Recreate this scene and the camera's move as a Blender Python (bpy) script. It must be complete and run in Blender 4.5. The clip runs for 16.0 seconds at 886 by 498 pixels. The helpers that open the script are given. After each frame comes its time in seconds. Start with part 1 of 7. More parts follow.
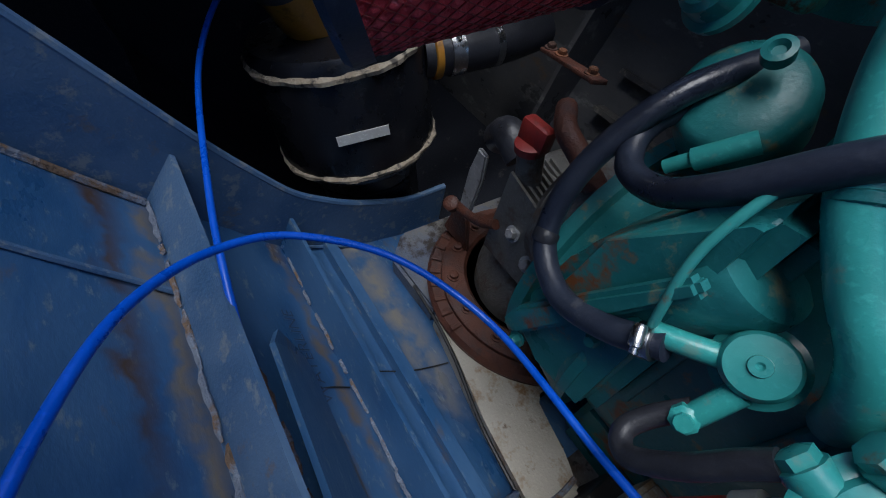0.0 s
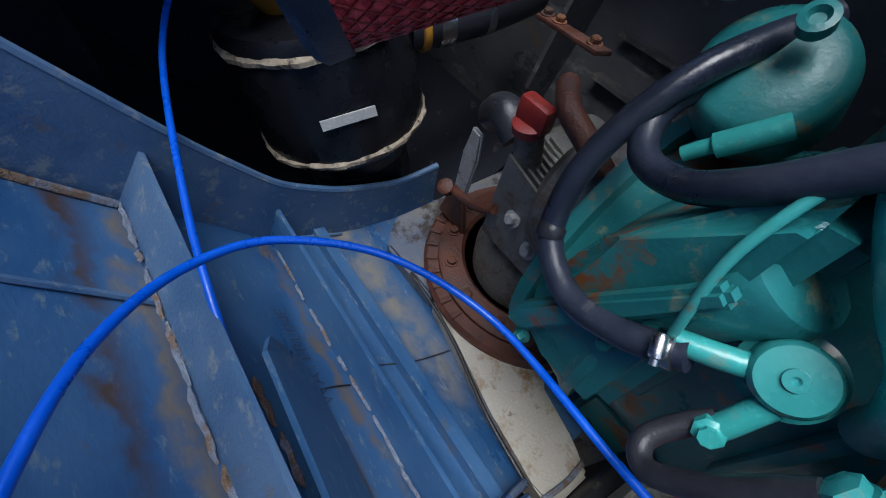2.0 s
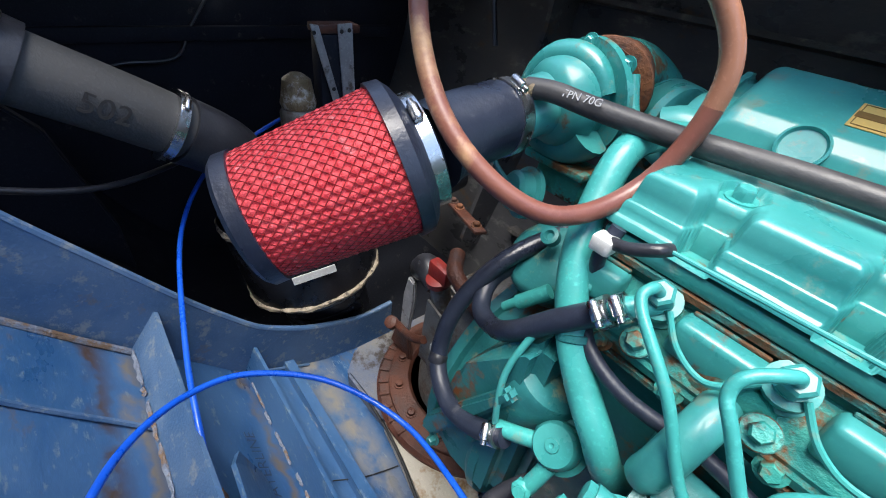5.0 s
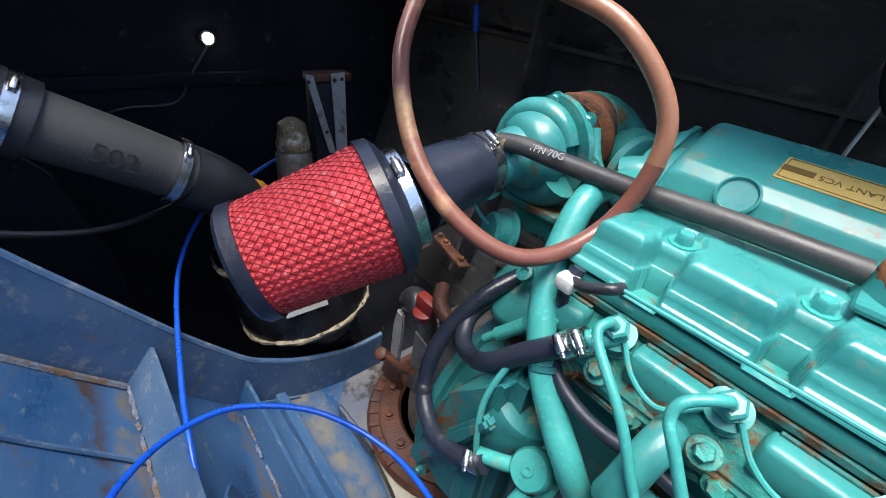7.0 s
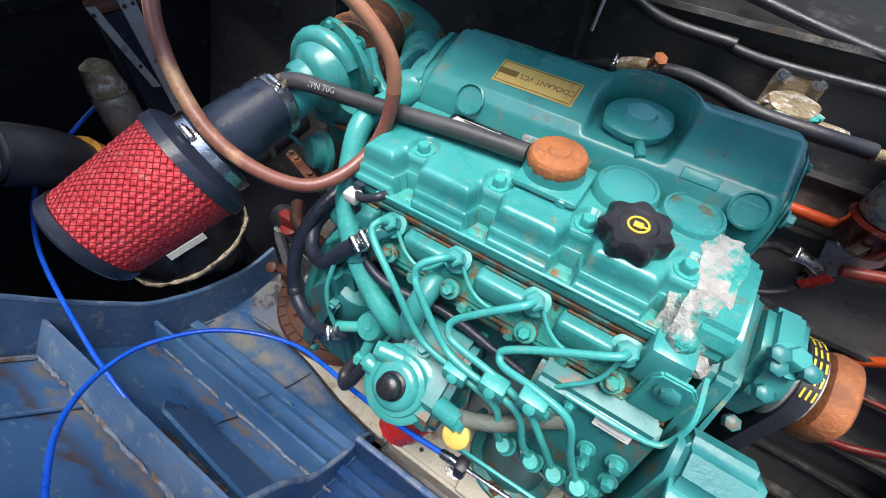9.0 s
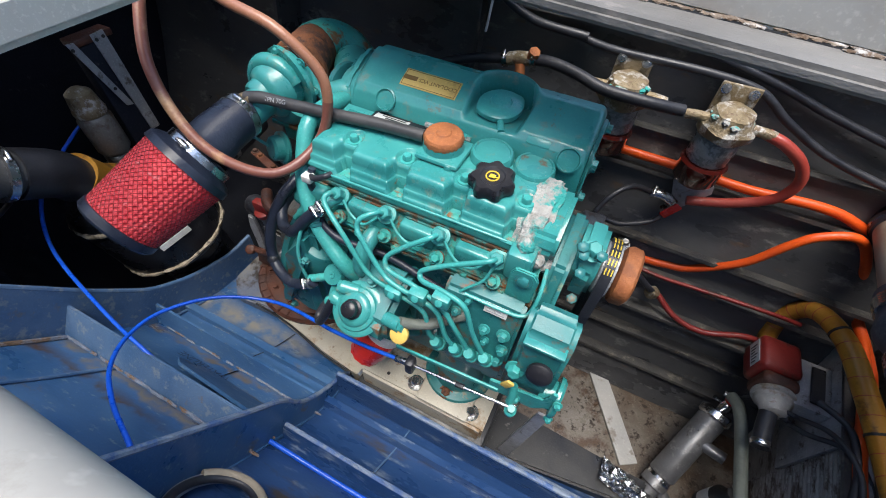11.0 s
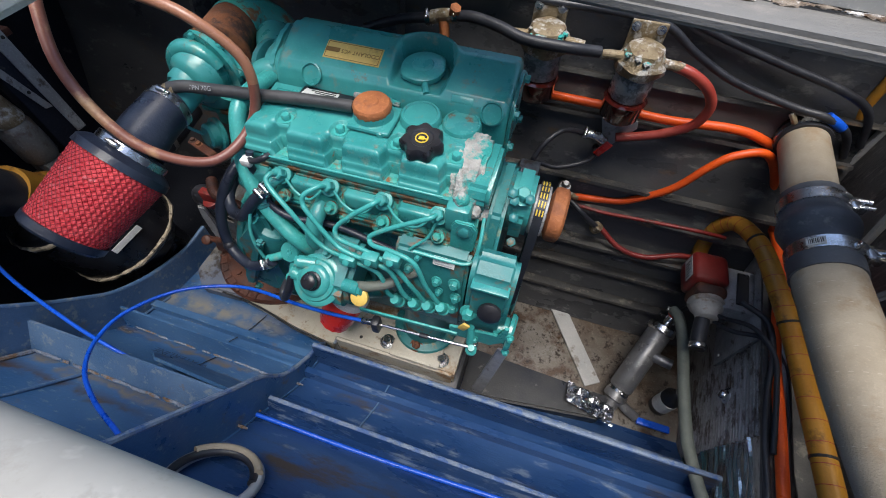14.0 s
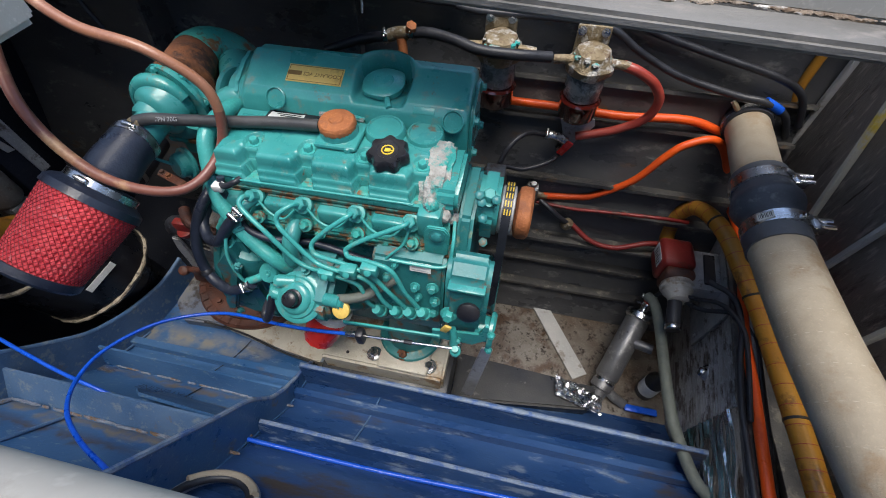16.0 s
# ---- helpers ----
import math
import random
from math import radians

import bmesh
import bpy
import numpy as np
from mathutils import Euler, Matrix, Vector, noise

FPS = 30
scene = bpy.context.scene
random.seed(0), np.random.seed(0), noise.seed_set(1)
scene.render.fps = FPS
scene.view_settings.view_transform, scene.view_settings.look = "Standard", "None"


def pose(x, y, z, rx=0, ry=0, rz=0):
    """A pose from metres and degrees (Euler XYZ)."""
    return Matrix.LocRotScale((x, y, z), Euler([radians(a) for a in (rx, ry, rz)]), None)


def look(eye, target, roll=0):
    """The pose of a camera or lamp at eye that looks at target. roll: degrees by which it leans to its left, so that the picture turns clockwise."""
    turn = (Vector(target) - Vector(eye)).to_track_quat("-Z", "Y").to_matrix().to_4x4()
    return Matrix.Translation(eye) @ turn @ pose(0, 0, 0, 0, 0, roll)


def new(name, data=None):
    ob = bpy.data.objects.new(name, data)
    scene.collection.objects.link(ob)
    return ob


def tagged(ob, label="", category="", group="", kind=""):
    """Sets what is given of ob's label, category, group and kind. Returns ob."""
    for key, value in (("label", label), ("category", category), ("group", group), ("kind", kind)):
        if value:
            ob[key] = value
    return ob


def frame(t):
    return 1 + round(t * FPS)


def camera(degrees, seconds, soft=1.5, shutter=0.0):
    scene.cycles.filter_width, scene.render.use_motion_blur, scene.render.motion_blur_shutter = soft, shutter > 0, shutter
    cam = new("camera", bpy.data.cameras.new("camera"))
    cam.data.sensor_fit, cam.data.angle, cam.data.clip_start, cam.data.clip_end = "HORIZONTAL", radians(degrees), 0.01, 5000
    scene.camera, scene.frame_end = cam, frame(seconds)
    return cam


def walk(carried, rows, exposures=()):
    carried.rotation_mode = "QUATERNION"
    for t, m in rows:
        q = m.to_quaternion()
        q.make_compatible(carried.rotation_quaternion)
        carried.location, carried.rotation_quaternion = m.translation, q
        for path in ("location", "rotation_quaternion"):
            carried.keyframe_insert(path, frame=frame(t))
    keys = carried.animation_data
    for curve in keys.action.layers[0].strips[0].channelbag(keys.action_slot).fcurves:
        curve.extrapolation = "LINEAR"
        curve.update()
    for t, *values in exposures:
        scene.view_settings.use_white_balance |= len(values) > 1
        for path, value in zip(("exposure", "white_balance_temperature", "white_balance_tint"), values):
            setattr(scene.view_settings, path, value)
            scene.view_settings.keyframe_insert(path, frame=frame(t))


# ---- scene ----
cam = camera(94.0, 16.0, soft=1.0)
# the engine's crankshaft runs along x (front, with the belt, at +x), y points to the far hull side, z = 0 at the engine feet
METRES = 1.16
BASE = pose(-0.173, -0.282, 0.444, -50.12, -8.20, 56.81)
ROWS = [
    (0.0, 0.0, 0.0, 0.0, -0.0, 0.0, 0.0),
    (0.5, -0.0222, 0.0427, 0.0058, 0.95, -5.61, -2.23),
    (1.0, -0.0245, 0.0566, 0.0162, 2.02, -8.73, -3.27),
    (1.5, -0.0071, 0.0395, 0.0177, 0.82, -7.2, 1.07),
    (2.0, -0.0018, 0.0242, 0.0214, -0.8, -4.21, 2.44),
    (2.5, 0.0001, 0.0168, 0.0242, -1.75, -1.11, 3.66),
    (3.0, 0.0333, 0.0053, -0.0085, -1.32, -2.62, 2.59),
    (3.5, 0.064, -0.0186, -0.0011, -1.36, -2.34, 3.08),
    (4.0, 0.069, -0.0632, 0.0156, -1.87, 3.17, 4.11),
    (6.5, 0.0594, -0.163, 0.0247, -2.79, 15.5, 5.55),
    (7.0, 0.0739, -0.1643, 0.0293, -3.22, 15.98, 5.98),
    (7.5, 0.1387, -0.1828, 0.0508, -4.9, 10.75, 9.39),
    (8.0, 0.1814, -0.1979, 0.043, -9.36, 2.31, 16.3),
    (10.5, 0.1449, -0.4389, -0.007, -14.29, -5.13, 22.68),
    (11.0, 0.1701, -0.4626, -0.0258, -16.79, -7.05, 26.02),
    (11.5, 0.1883, -0.4654, -0.0469, -20.4, -10.18, 30.36),
    (12.0, 0.1915, -0.4629, -0.0595, -22.58, -12.77, 32.7),
    (12.5, 0.1964, -0.4503, -0.0553, -23.02, -13.73, 33.19),
    (13.0, 0.184, -0.4713, -0.0504, -22.89, -13.83, 33.05),
    (13.5, 0.1875, -0.4962, -0.0509, -21.91, -12.86, 32.08),
    (14.0, 0.1849, -0.5097, -0.0421, -23.07, -15.16, 33.01),
    (14.5, 0.1632, -0.53, -0.0208, -24.82, -17.18, 34.88),
    (15.0, 0.1616, -0.5198, -0.0423, -26.8, -17.99, 36.82),
    (15.5, 0.1702, -0.5215, -0.0494, -27.26, -16.4, 37.03),
    (16.0, 0.181, -0.5319, -0.0529, -27.64, -16.03, 37.42),
]
walk(cam, [(t, BASE @ pose(METRES * x, METRES * y, METRES * z, 90 + pitch, roll, yaw)) for t, x, y, z, yaw, pitch, roll in ROWS],
     exposures=[(0.0, 0.60, 5950, 10), (0.5, 0.78, 5950, 10), (1.0, 0.95, 5950, 10), (2.0, 1.24, 5950, 10), (2.6, 1.47, 6000, 10), (3.5, 1.86, 6150, 10), (4.0, 2.05, 6400, 10), (7.0, 1.97, 6800, 10), (10.5, 1.7, 6750, 10), (11.0, 1.62, 6750, 10), (12.0, 1.24, 6700, 10), (13.0, 1.26, 6700, 10), (14.0, 1.34, 6700, 10), (16.0, 1.32, 6750, 10)])

# ---- light ----
world = bpy.data.worlds.new("sky")
scene.world = world
world.use_nodes = True
wn = world.node_tree.nodes
sky = wn.new("ShaderNodeTexSky")
sky.sky_type, sky.sun_disc = "NISHITA", False
sky.sun_elevation, sky.sun_rotation = radians(80), radians(163)
wn["Background"].inputs["Strength"].default_value = 0.12
world.node_tree.links.new(sky.outputs[0], wn["Background"].inputs["Color"])
sun = new("sun", bpy.data.lights.new("sun", "SUN"))
sun.data.energy, sun.data.angle, sun.data.color = 1.7, radians(38), (1.0, 0.97, 0.92)
sun.matrix_world = look((0.15, -0.50, 2.8), (0.0, 0.0, 0.0))


# ---- shape helpers ----
def thing(name, label, category, group="", kind="", at=(0, 0, 0)):
    ob = new(name)
    ob.empty_display_size = 0.02
    ob.location = at
    return tagged(ob, label, category, group, kind)


def part(name, bm, material, parent=None, label="", smooth=True):
    me = bpy.data.meshes.new(name)
    bmesh.ops.recalc_face_normals(bm, faces=bm.faces)
    for f in bm.faces:
        f.smooth = smooth
    bm.to_mesh(me)
    bm.free()
    if smooth:
        me.set_sharp_from_angle(angle=radians(38))
    me.materials.append(material)
    ob = new(name, me)
    if parent is not None:
        ob.parent = parent
        if parent.type == "EMPTY":
            ob.matrix_parent_inverse = Matrix.Translation(-parent.location)
    if label:
        tagged(ob, label)
    return ob


def single(name, bm, material, label, category, group="", kind="", smooth=True):
    return tagged(part(name, bm, material, None, "", smooth), label, category, group, kind)


def box(lo, hi, bevel=0.0, seg=2, bm=None, m=None):
    """A box from corner to corner, its edges rounded."""
    b = bm or bmesh.new()
    c = [(a + e) / 2 for a, e in zip(lo, hi)]
    s = [abs(e - a) for a, e in zip(lo, hi)]
    t = Matrix.Translation(c) @ Matrix.Diagonal((*s, 1))
    r = bmesh.ops.create_cube(b, size=1, matrix=(m or Matrix()) @ t)
    if bevel:
        es = list({e for v in r["verts"] for e in v.link_edges})
        bmesh.ops.bevel(b, geom=es, offset=bevel, segments=seg, affect="EDGES", profile=0.5, clamp_overlap=True)
    return b


def prism(outline, a, b_, axis="x", bevel=0.0, bm=None, seg=2):
    """An outline drawn in the other two axes, from a to b_ along the axis."""
    b = bm or bmesh.new()

    def at(u, v, w):
        return {"x": (w, u, v), "y": (u, w, v), "z": (u, v, w)}[axis]
    v0 = [b.verts.new(at(u, v, a)) for u, v in outline]
    v1 = [b.verts.new(at(u, v, b_)) for u, v in outline]
    n = len(outline)
    fs = [b.faces.new(v0), b.faces.new(v1)]
    for i in range(n):
        fs.append(b.faces.new((v0[i], v0[(i + 1) % n], v1[(i + 1) % n], v1[i])))
    if bevel:
        es = list({e for f in fs for e in f.edges})
        bmesh.ops.bevel(b, geom=es, offset=bevel, segments=seg, affect="EDGES", clamp_overlap=True)
    return b


def smooth_path(pts, n=10):
    """A Catmull-Rom line through the points."""
    p = [Vector(q) for q in pts]
    if len(p) < 3:
        return p
    p = [2 * p[0] - p[1]] + p + [2 * p[-1] - p[-2]]
    out = []
    for i in range(1, len(p) - 2):
        for k in range(n):
            t = k / n
            out.append(0.5 * (2 * p[i] + (p[i + 1] - p[i - 1]) * t + (2 * p[i - 1] - 5 * p[i] + 4 * p[i + 1] - p[i + 2]) * t * t
                              + (3 * p[i] - p[i - 1] - 3 * p[i + 1] + p[i + 2]) * t ** 3))
    out.append(p[-2])
    return out


def tube(pts, r, seg=12, n=10, bm=None, curved=True, radii=None):
    """A round bar or hose along the points, with closed ends."""
    b = bm or bmesh.new()
    line = smooth_path(pts, n) if curved else [Vector(q) for q in pts]
    tan = [(line[min(i + 1, len(line) - 1)] - line[max(i - 1, 0)]).normalized() for i in range(len(line))]
    up = tan[0].orthogonal().normalized()
    rings = []
    for i, (c, t) in enumerate(zip(line, tan)):
        up = (up - t * up.dot(t)).normalized()
        side = t.cross(up)
        rr = r if radii is None else radii(i / (len(line) - 1))
        rings.append([b.verts.new(c + rr * (math.cos(a) * up + math.sin(a) * side)) for a in (2 * math.pi * k / seg for k in range(seg))])
    for ra, rb in zip(rings, rings[1:]):
        for k in range(seg):
            b.faces.new((ra[k], ra[(k + 1) % seg], rb[(k + 1) % seg], rb[k]))
    b.faces.new(rings[0])
    b.faces.new(rings[-1])
    return b


def lathe(base, axis, profile, seg=28, bm=None, lobes=None):
    """A turned shape: profile is (distance along the axis, radius); lobes(angle, k) may vary the radius."""
    b = bm or bmesh.new()
    base, axis = Vector(base), Vector(axis).normalized()
    u = axis.orthogonal().normalized()
    w = axis.cross(u)
    rings = []
    for k, (d, r) in enumerate(profile):
        rings.append([b.verts.new(base + axis * d + (r * (lobes(a, k) if lobes else 1)) * (math.cos(a) * u + math.sin(a) * w))
                      for a in (2 * math.pi * i / seg for i in range(seg))])
    for ra, rb in zip(rings, rings[1:]):
        for i in range(seg):
            b.faces.new((ra[i], ra[(i + 1) % seg], rb[(i + 1) % seg], rb[i]))
    b.faces.new(rings[0])
    b.faces.new(rings[-1])
    return b


def bolt_shape(at, axis=(0, 0, 1), r=0.008, h=0.007, bm=None):
    b = lathe(at, axis, [(0, r * 1.5), (0.002, r * 1.5), (0.0021, r * 0.98)], 14, bm)
    return lathe(Vector(at) + Vector(axis).normalized() * 0.002, axis, [(0, r), (h * 0.8, r), (h, r * 0.8)], 6, b)


# ---- materials ----
def surface(name, base, alt, rough=0.5, metal=0.0, scale=14.0, fine=220.0, bump=0.15, wear=None, wear_at=0.62, wear_scale=22.0, spots=None, spots_at=0.7,
            spots_scale=60.0, stretch=(1, 1, 1), coat=0.0, rough_span=0.15):
    """Paint or metal with two tones, fine grain, relief, and up to two kinds of wear with shapes of their own."""
    m = bpy.data.materials.new(name)
    m.use_nodes = True
    n, l = m.node_tree.nodes, m.node_tree.links
    p = n["Principled BSDF"]
    tc, mp = n.new("ShaderNodeTexCoord"), n.new("ShaderNodeMapping")
    mp.inputs["Scale"].default_value = stretch
    l.new(tc.outputs["Object"], mp.inputs["Vector"])

    def noisy(s, detail=5.0, rgh=0.6):
        t = n.new("ShaderNodeTexNoise")
        t.inputs["Scale"].default_value, t.inputs["Detail"].default_value, t.inputs["Roughness"].default_value = s, detail, rgh
        l.new(mp.outputs[0], t.inputs["Vector"])
        return t.outputs["Fac"]

    def ramp(src, a, b):
        r = n.new("ShaderNodeMapRange")
        r.inputs["From Min"].default_value, r.inputs["From Max"].default_value = a, b
        l.new(src, r.inputs["Value"])
        return r.outputs[0]

    def mix(fac, a, b):
        x = n.new("ShaderNodeMix")
        x.data_type = "RGBA"
        l.new(fac, x.inputs["Factor"])
        for k, v in ((6, a), (7, b)):
            if isinstance(v, tuple):
                x.inputs[k].default_value = (*v, 1)
            else:
                l.new(v, x.inputs[k])
        return x.outputs[2]
    big, small = noisy(scale), noisy(fine, 3.0)
    col = mix(ramp(big, 0.35, 0.68), base, alt)
    col = mix(ramp(small, 0.55, 0.95), col, tuple(min(1, c * 1.5 + 0.02) for c in base))
    rgh = ramp(big, 0.3, 0.7)
    rm = n.new("ShaderNodeMapRange")
    rm.inputs["To Min"].default_value, rm.inputs["To Max"].default_value = max(0.05, rough - rough_span), min(1, rough + rough_span)
    l.new(rgh, rm.inputs["Value"])
    rough_out, metal_out = rm.outputs[0], None
    for colour, at, sc in ((wear, wear_at, wear_scale), (spots, spots_at, spots_scale)):
        if colour:
            f = ramp(noisy(sc, 8.0, 0.68), at - 0.06, at + 0.03)
            col = mix(f, col, colour)
            if metal:
                sub = n.new("ShaderNodeMath")
                sub.operation = "MULTIPLY_ADD"
                sub.inputs[1].default_value, sub.inputs[2].default_value = -metal, metal
                l.new(f, sub.inputs[0])
                metal_out = sub.outputs[0]
    l.new(col, p.inputs["Base Color"])
    l.new(rough_out, p.inputs["Roughness"])
    p.inputs["Metallic"].default_value = metal
    if metal_out:
        l.new(metal_out, p.inputs["Metallic"])
    if coat:
        p.inputs["Coat Weight"].default_value, p.inputs["Coat Roughness"].default_value = coat, 0.15
    if bump:
        b = n.new("ShaderNodeBump")
        b.inputs["Strength"].default_value, b.inputs["Distance"].default_value = bump, 0.004
        s = n.new("ShaderNodeMath")
        s.operation = "ADD"
        l.new(big, s.inputs[0])
        l.new(small, s.inputs[1])
        l.new(s.outputs[0], b.inputs["Height"])
        l.new(b.outputs[0], p.inputs["Normal"])
    return m


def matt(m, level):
    """Cuts the specular, so that the dim aft hull renders darker."""
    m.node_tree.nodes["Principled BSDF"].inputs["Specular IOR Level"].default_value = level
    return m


RUST = (0.20, 0.07, 0.022)
TEAL = surface("teal_engine_paint", (0.026, 0.232, 0.225), (0.055, 0.335, 0.315), 0.30, scale=9, bump=0.05, wear=(0.13, 0.27, 0.23), wear_at=0.635, wear_scale=34,
               spots=RUST, spots_at=0.675, spots_scale=26, coat=0.25)
TEAL_CLEAN = surface("teal_pipe_paint", (0.050, 0.36, 0.335), (0.035, 0.29, 0.27), 0.34, scale=16, bump=0.08, wear=(0.12, 0.30, 0.26), wear_at=0.65, wear_scale=50, coat=0.12)
# Engine teal made darker and bluer, to dim castings that render too bright.
TEAL_DEEP = surface("teal_paint_dark", (0.018, 0.148, 0.155), (0.03, 0.215, 0.215), 0.38, scale=16, bump=0.12, wear=(0.20, 0.26, 0.18), wear_at=0.64, wear_scale=34,
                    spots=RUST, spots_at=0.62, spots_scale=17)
TEAL_RUSTY = surface("teal_paint_rusting", (0.02, 0.30, 0.27), (0.05, 0.33, 0.27), 0.5, scale=18, bump=0.35, wear=(0.20, 0.085, 0.03), wear_at=0.57, wear_scale=26,
                     spots=(0.08, 0.03, 0.015), spots_at=0.64, spots_scale=40)
RUSTY = surface("rusted_iron", (0.10, 0.035, 0.016), (0.20, 0.075, 0.03), 0.85, scale=30, bump=0.6, wear=(0.05, 0.025, 0.018), wear_at=0.55, wear_scale=26)
RUST_RED = surface("red_brown_rusted_plate", (0.060, 0.020, 0.012), (0.115, 0.038, 0.021), 0.55, scale=25, bump=0.5, wear=(0.06, 0.03, 0.025), wear_at=0.57)
ORANGE_RUST = surface("orange_rust", (0.40, 0.135, 0.042), (0.27, 0.085, 0.03), 0.7, scale=40, bump=0.4, wear=(0.25, 0.09, 0.04), wear_at=0.62)
GASKET = surface("rust_stained_gasket", (0.09, 0.045, 0.022), (0.17, 0.078, 0.032), 0.85, scale=45, bump=0.5, wear=(0.04, 0.20, 0.18), wear_at=0.50, wear_scale=35)
CHALK = surface("white_corrosion", (0.30, 0.295, 0.275), (0.47, 0.46, 0.43), 0.9, scale=45, bump=0.9, wear=(0.20, 0.19, 0.17), wear_at=0.60, spots=(0.03, 0.33, 0.30), spots_at=0.555, spots_scale=24)
BLUE = surface("blue_bilge_paint", (0.021, 0.081, 0.205), (0.066, 0.155, 0.300), 0.42, scale=11, fine=190, bump=0.14, wear=(0.15, 0.22, 0.29), wear_at=0.64, wear_scale=75,
               spots=(0.13, 0.105, 0.09), spots_at=0.665, spots_scale=13, stretch=(0.45, 1, 1), rough_span=0.22)


def stained(name, runs):
    """Blue bilge paint with stains that run along x: (y, width, end, colour)."""
    m = surface(name, (0.021, 0.081, 0.205), (0.066, 0.155, 0.300), 0.42, scale=11, fine=190, bump=0.14, wear=(0.15, 0.22, 0.29), wear_at=0.64, wear_scale=75,
                spots=(0.13, 0.105, 0.09), spots_at=0.665, spots_scale=13, stretch=(0.45, 1, 1), rough_span=0.22)
    n, l = m.node_tree.nodes, m.node_tree.links
    p = n["Principled BSDF"]
    under = p.inputs["Base Color"].links[0].from_socket
    tc, xyz, nz = n.new("ShaderNodeTexCoord"), n.new("ShaderNodeSeparateXYZ"), n.new("ShaderNodeTexNoise")
    l.new(tc.outputs["Object"], xyz.inputs[0])
    nz.inputs["Scale"].default_value, nz.inputs["Detail"].default_value = 24, 7
    l.new(tc.outputs["Object"], nz.inputs["Vector"])

    def calc(op, a, b):
        k = n.new("ShaderNodeMath")
        k.operation, k.use_clamp = op, op == "MULTIPLY"
        for i, v in enumerate((a, b)):
            if isinstance(v, (int, float)):
                k.inputs[i].default_value = v
            else:
                l.new(v, k.inputs[i])
        return k.outputs[0]
    wob = calc("MULTIPLY", nz.outputs["Fac"], 0.05)
    grain = calc("MULTIPLY", calc("SUBTRACT", nz.outputs["Fac"], 0.34), 4.5)
    for y0, width, x_end, colour in runs:
        away = calc("ABSOLUTE", calc("ADD", calc("SUBTRACT", xyz.outputs["Y"], y0), calc("SUBTRACT", wob, 0.025)), 0)
        near = calc("SUBTRACT", 1.0, calc("DIVIDE", away, width))
        end = calc("MULTIPLY", calc("SUBTRACT", x_end, xyz.outputs["X"]), 9.0)
        fac = calc("MULTIPLY", calc("MULTIPLY", calc("MAXIMUM", near, 0.0), end), calc("MULTIPLY", grain, 1.0))
        x = n.new("ShaderNodeMix")
        x.data_type = "RGBA"
        l.new(fac, x.inputs["Factor"])
        l.new(under, x.inputs[6])
        x.inputs[7].default_value = (*colour, 1)
        under = x.outputs[2]
    l.new(under, p.inputs["Base Color"])
    return m


# Darker copy of BLUE: shade on the fore hull is put into the colour.
BLUE_SHADED = surface("shaded_navy_bilge_paint", (0.011, 0.042, 0.135), (0.032, 0.080, 0.195), 0.33, scale=10, fine=190, bump=0.18, wear=(0.15, 0.20, 0.28), wear_at=0.645, wear_scale=30,
                   spots=(0.06, 0.05, 0.045), spots_at=0.63, spots_scale=9, stretch=(0.35, 1, 1), rough_span=0.22)
BLUE_AFT = stained("blue_bilge_paint_rusted", [(-0.375, 0.015, -0.26, (0.075, 0.045, 0.028)), (-0.070, 0.048, -0.24, (0.25, 0.235, 0.20)), (-0.212, 0.011, -0.16, (0.15, 0.12, 0.09)), (-0.345, 0.013, -0.16, (0.19, 0.165, 0.13))])
BLUE_PALE = surface("pale_blue_paint", (0.050, 0.116, 0.235), (0.105, 0.182, 0.300), 0.48, scale=12, bump=0.25, wear=(0.20, 0.245, 0.29), wear_at=0.615, wear_scale=42,
                    spots=(0.17, 0.13, 0.10), spots_at=0.67, spots_scale=11)
APRON = surface("grimy_blue_grey_paint", (0.085, 0.115, 0.185), (0.17, 0.165, 0.15), 0.55, scale=14, bump=0.3, wear=(0.035, 0.028, 0.024), wear_at=0.57, wear_scale=16, spots=(0.17, 0.16, 0.14), spots_at=0.63, spots_scale=20)
EDGE_PALE = surface("chipped_pale_edge", (0.11, 0.16, 0.26), (0.20, 0.25, 0.32), 0.55, scale=30, bump=0.4, wear=(0.06, 0.12, 0.28), wear_at=0.55, wear_scale=40)
FILLER = surface("cracked_filler", (0.20, 0.235, 0.29), (0.13, 0.15, 0.20), 0.85, scale=40, bump=0.8, wear=(0.17, 0.11, 0.07), wear_at=0.57, wear_scale=26)
RUST_STAIN = surface("rust_streak", (0.14, 0.08, 0.055), (0.07, 0.05, 0.05), 0.7, scale=40, bump=0.5, wear=(0.15, 0.17, 0.25), wear_at=0.56, wear_scale=45)
HULL_DARK = surface("dark_grey_hull_paint", (0.050, 0.051, 0.055), (0.094, 0.093, 0.093), 0.38, scale=10, bump=0.16, wear=(0.17, 0.165, 0.16), wear_at=0.63, wear_scale=24, stretch=(0.5, 1, 1),
                    spots=(0.12, 0.075, 0.04), spots_at=0.665, spots_scale=14, rough_span=0.2)
# Near-black with low specular: the dimness of the aft end is painted in.
HULL_SHADE = matt(surface("shade_dark_hull_paint", (0.009, 0.011, 0.018), (0.018, 0.021, 0.030), 0.7, scale=8, bump=0.2, wear=(0.07, 0.07, 0.07), wear_at=0.68), 0.2)
PLANK = surface("dark_stringer_paint", (0.038, 0.038, 0.040), (0.110, 0.104, 0.093), 0.45, scale=12, bump=0.35, wear=(0.20, 0.18, 0.15), wear_at=0.62, wear_scale=24,
                spots=(0.17, 0.10, 0.05), spots_at=0.66, spots_scale=16)
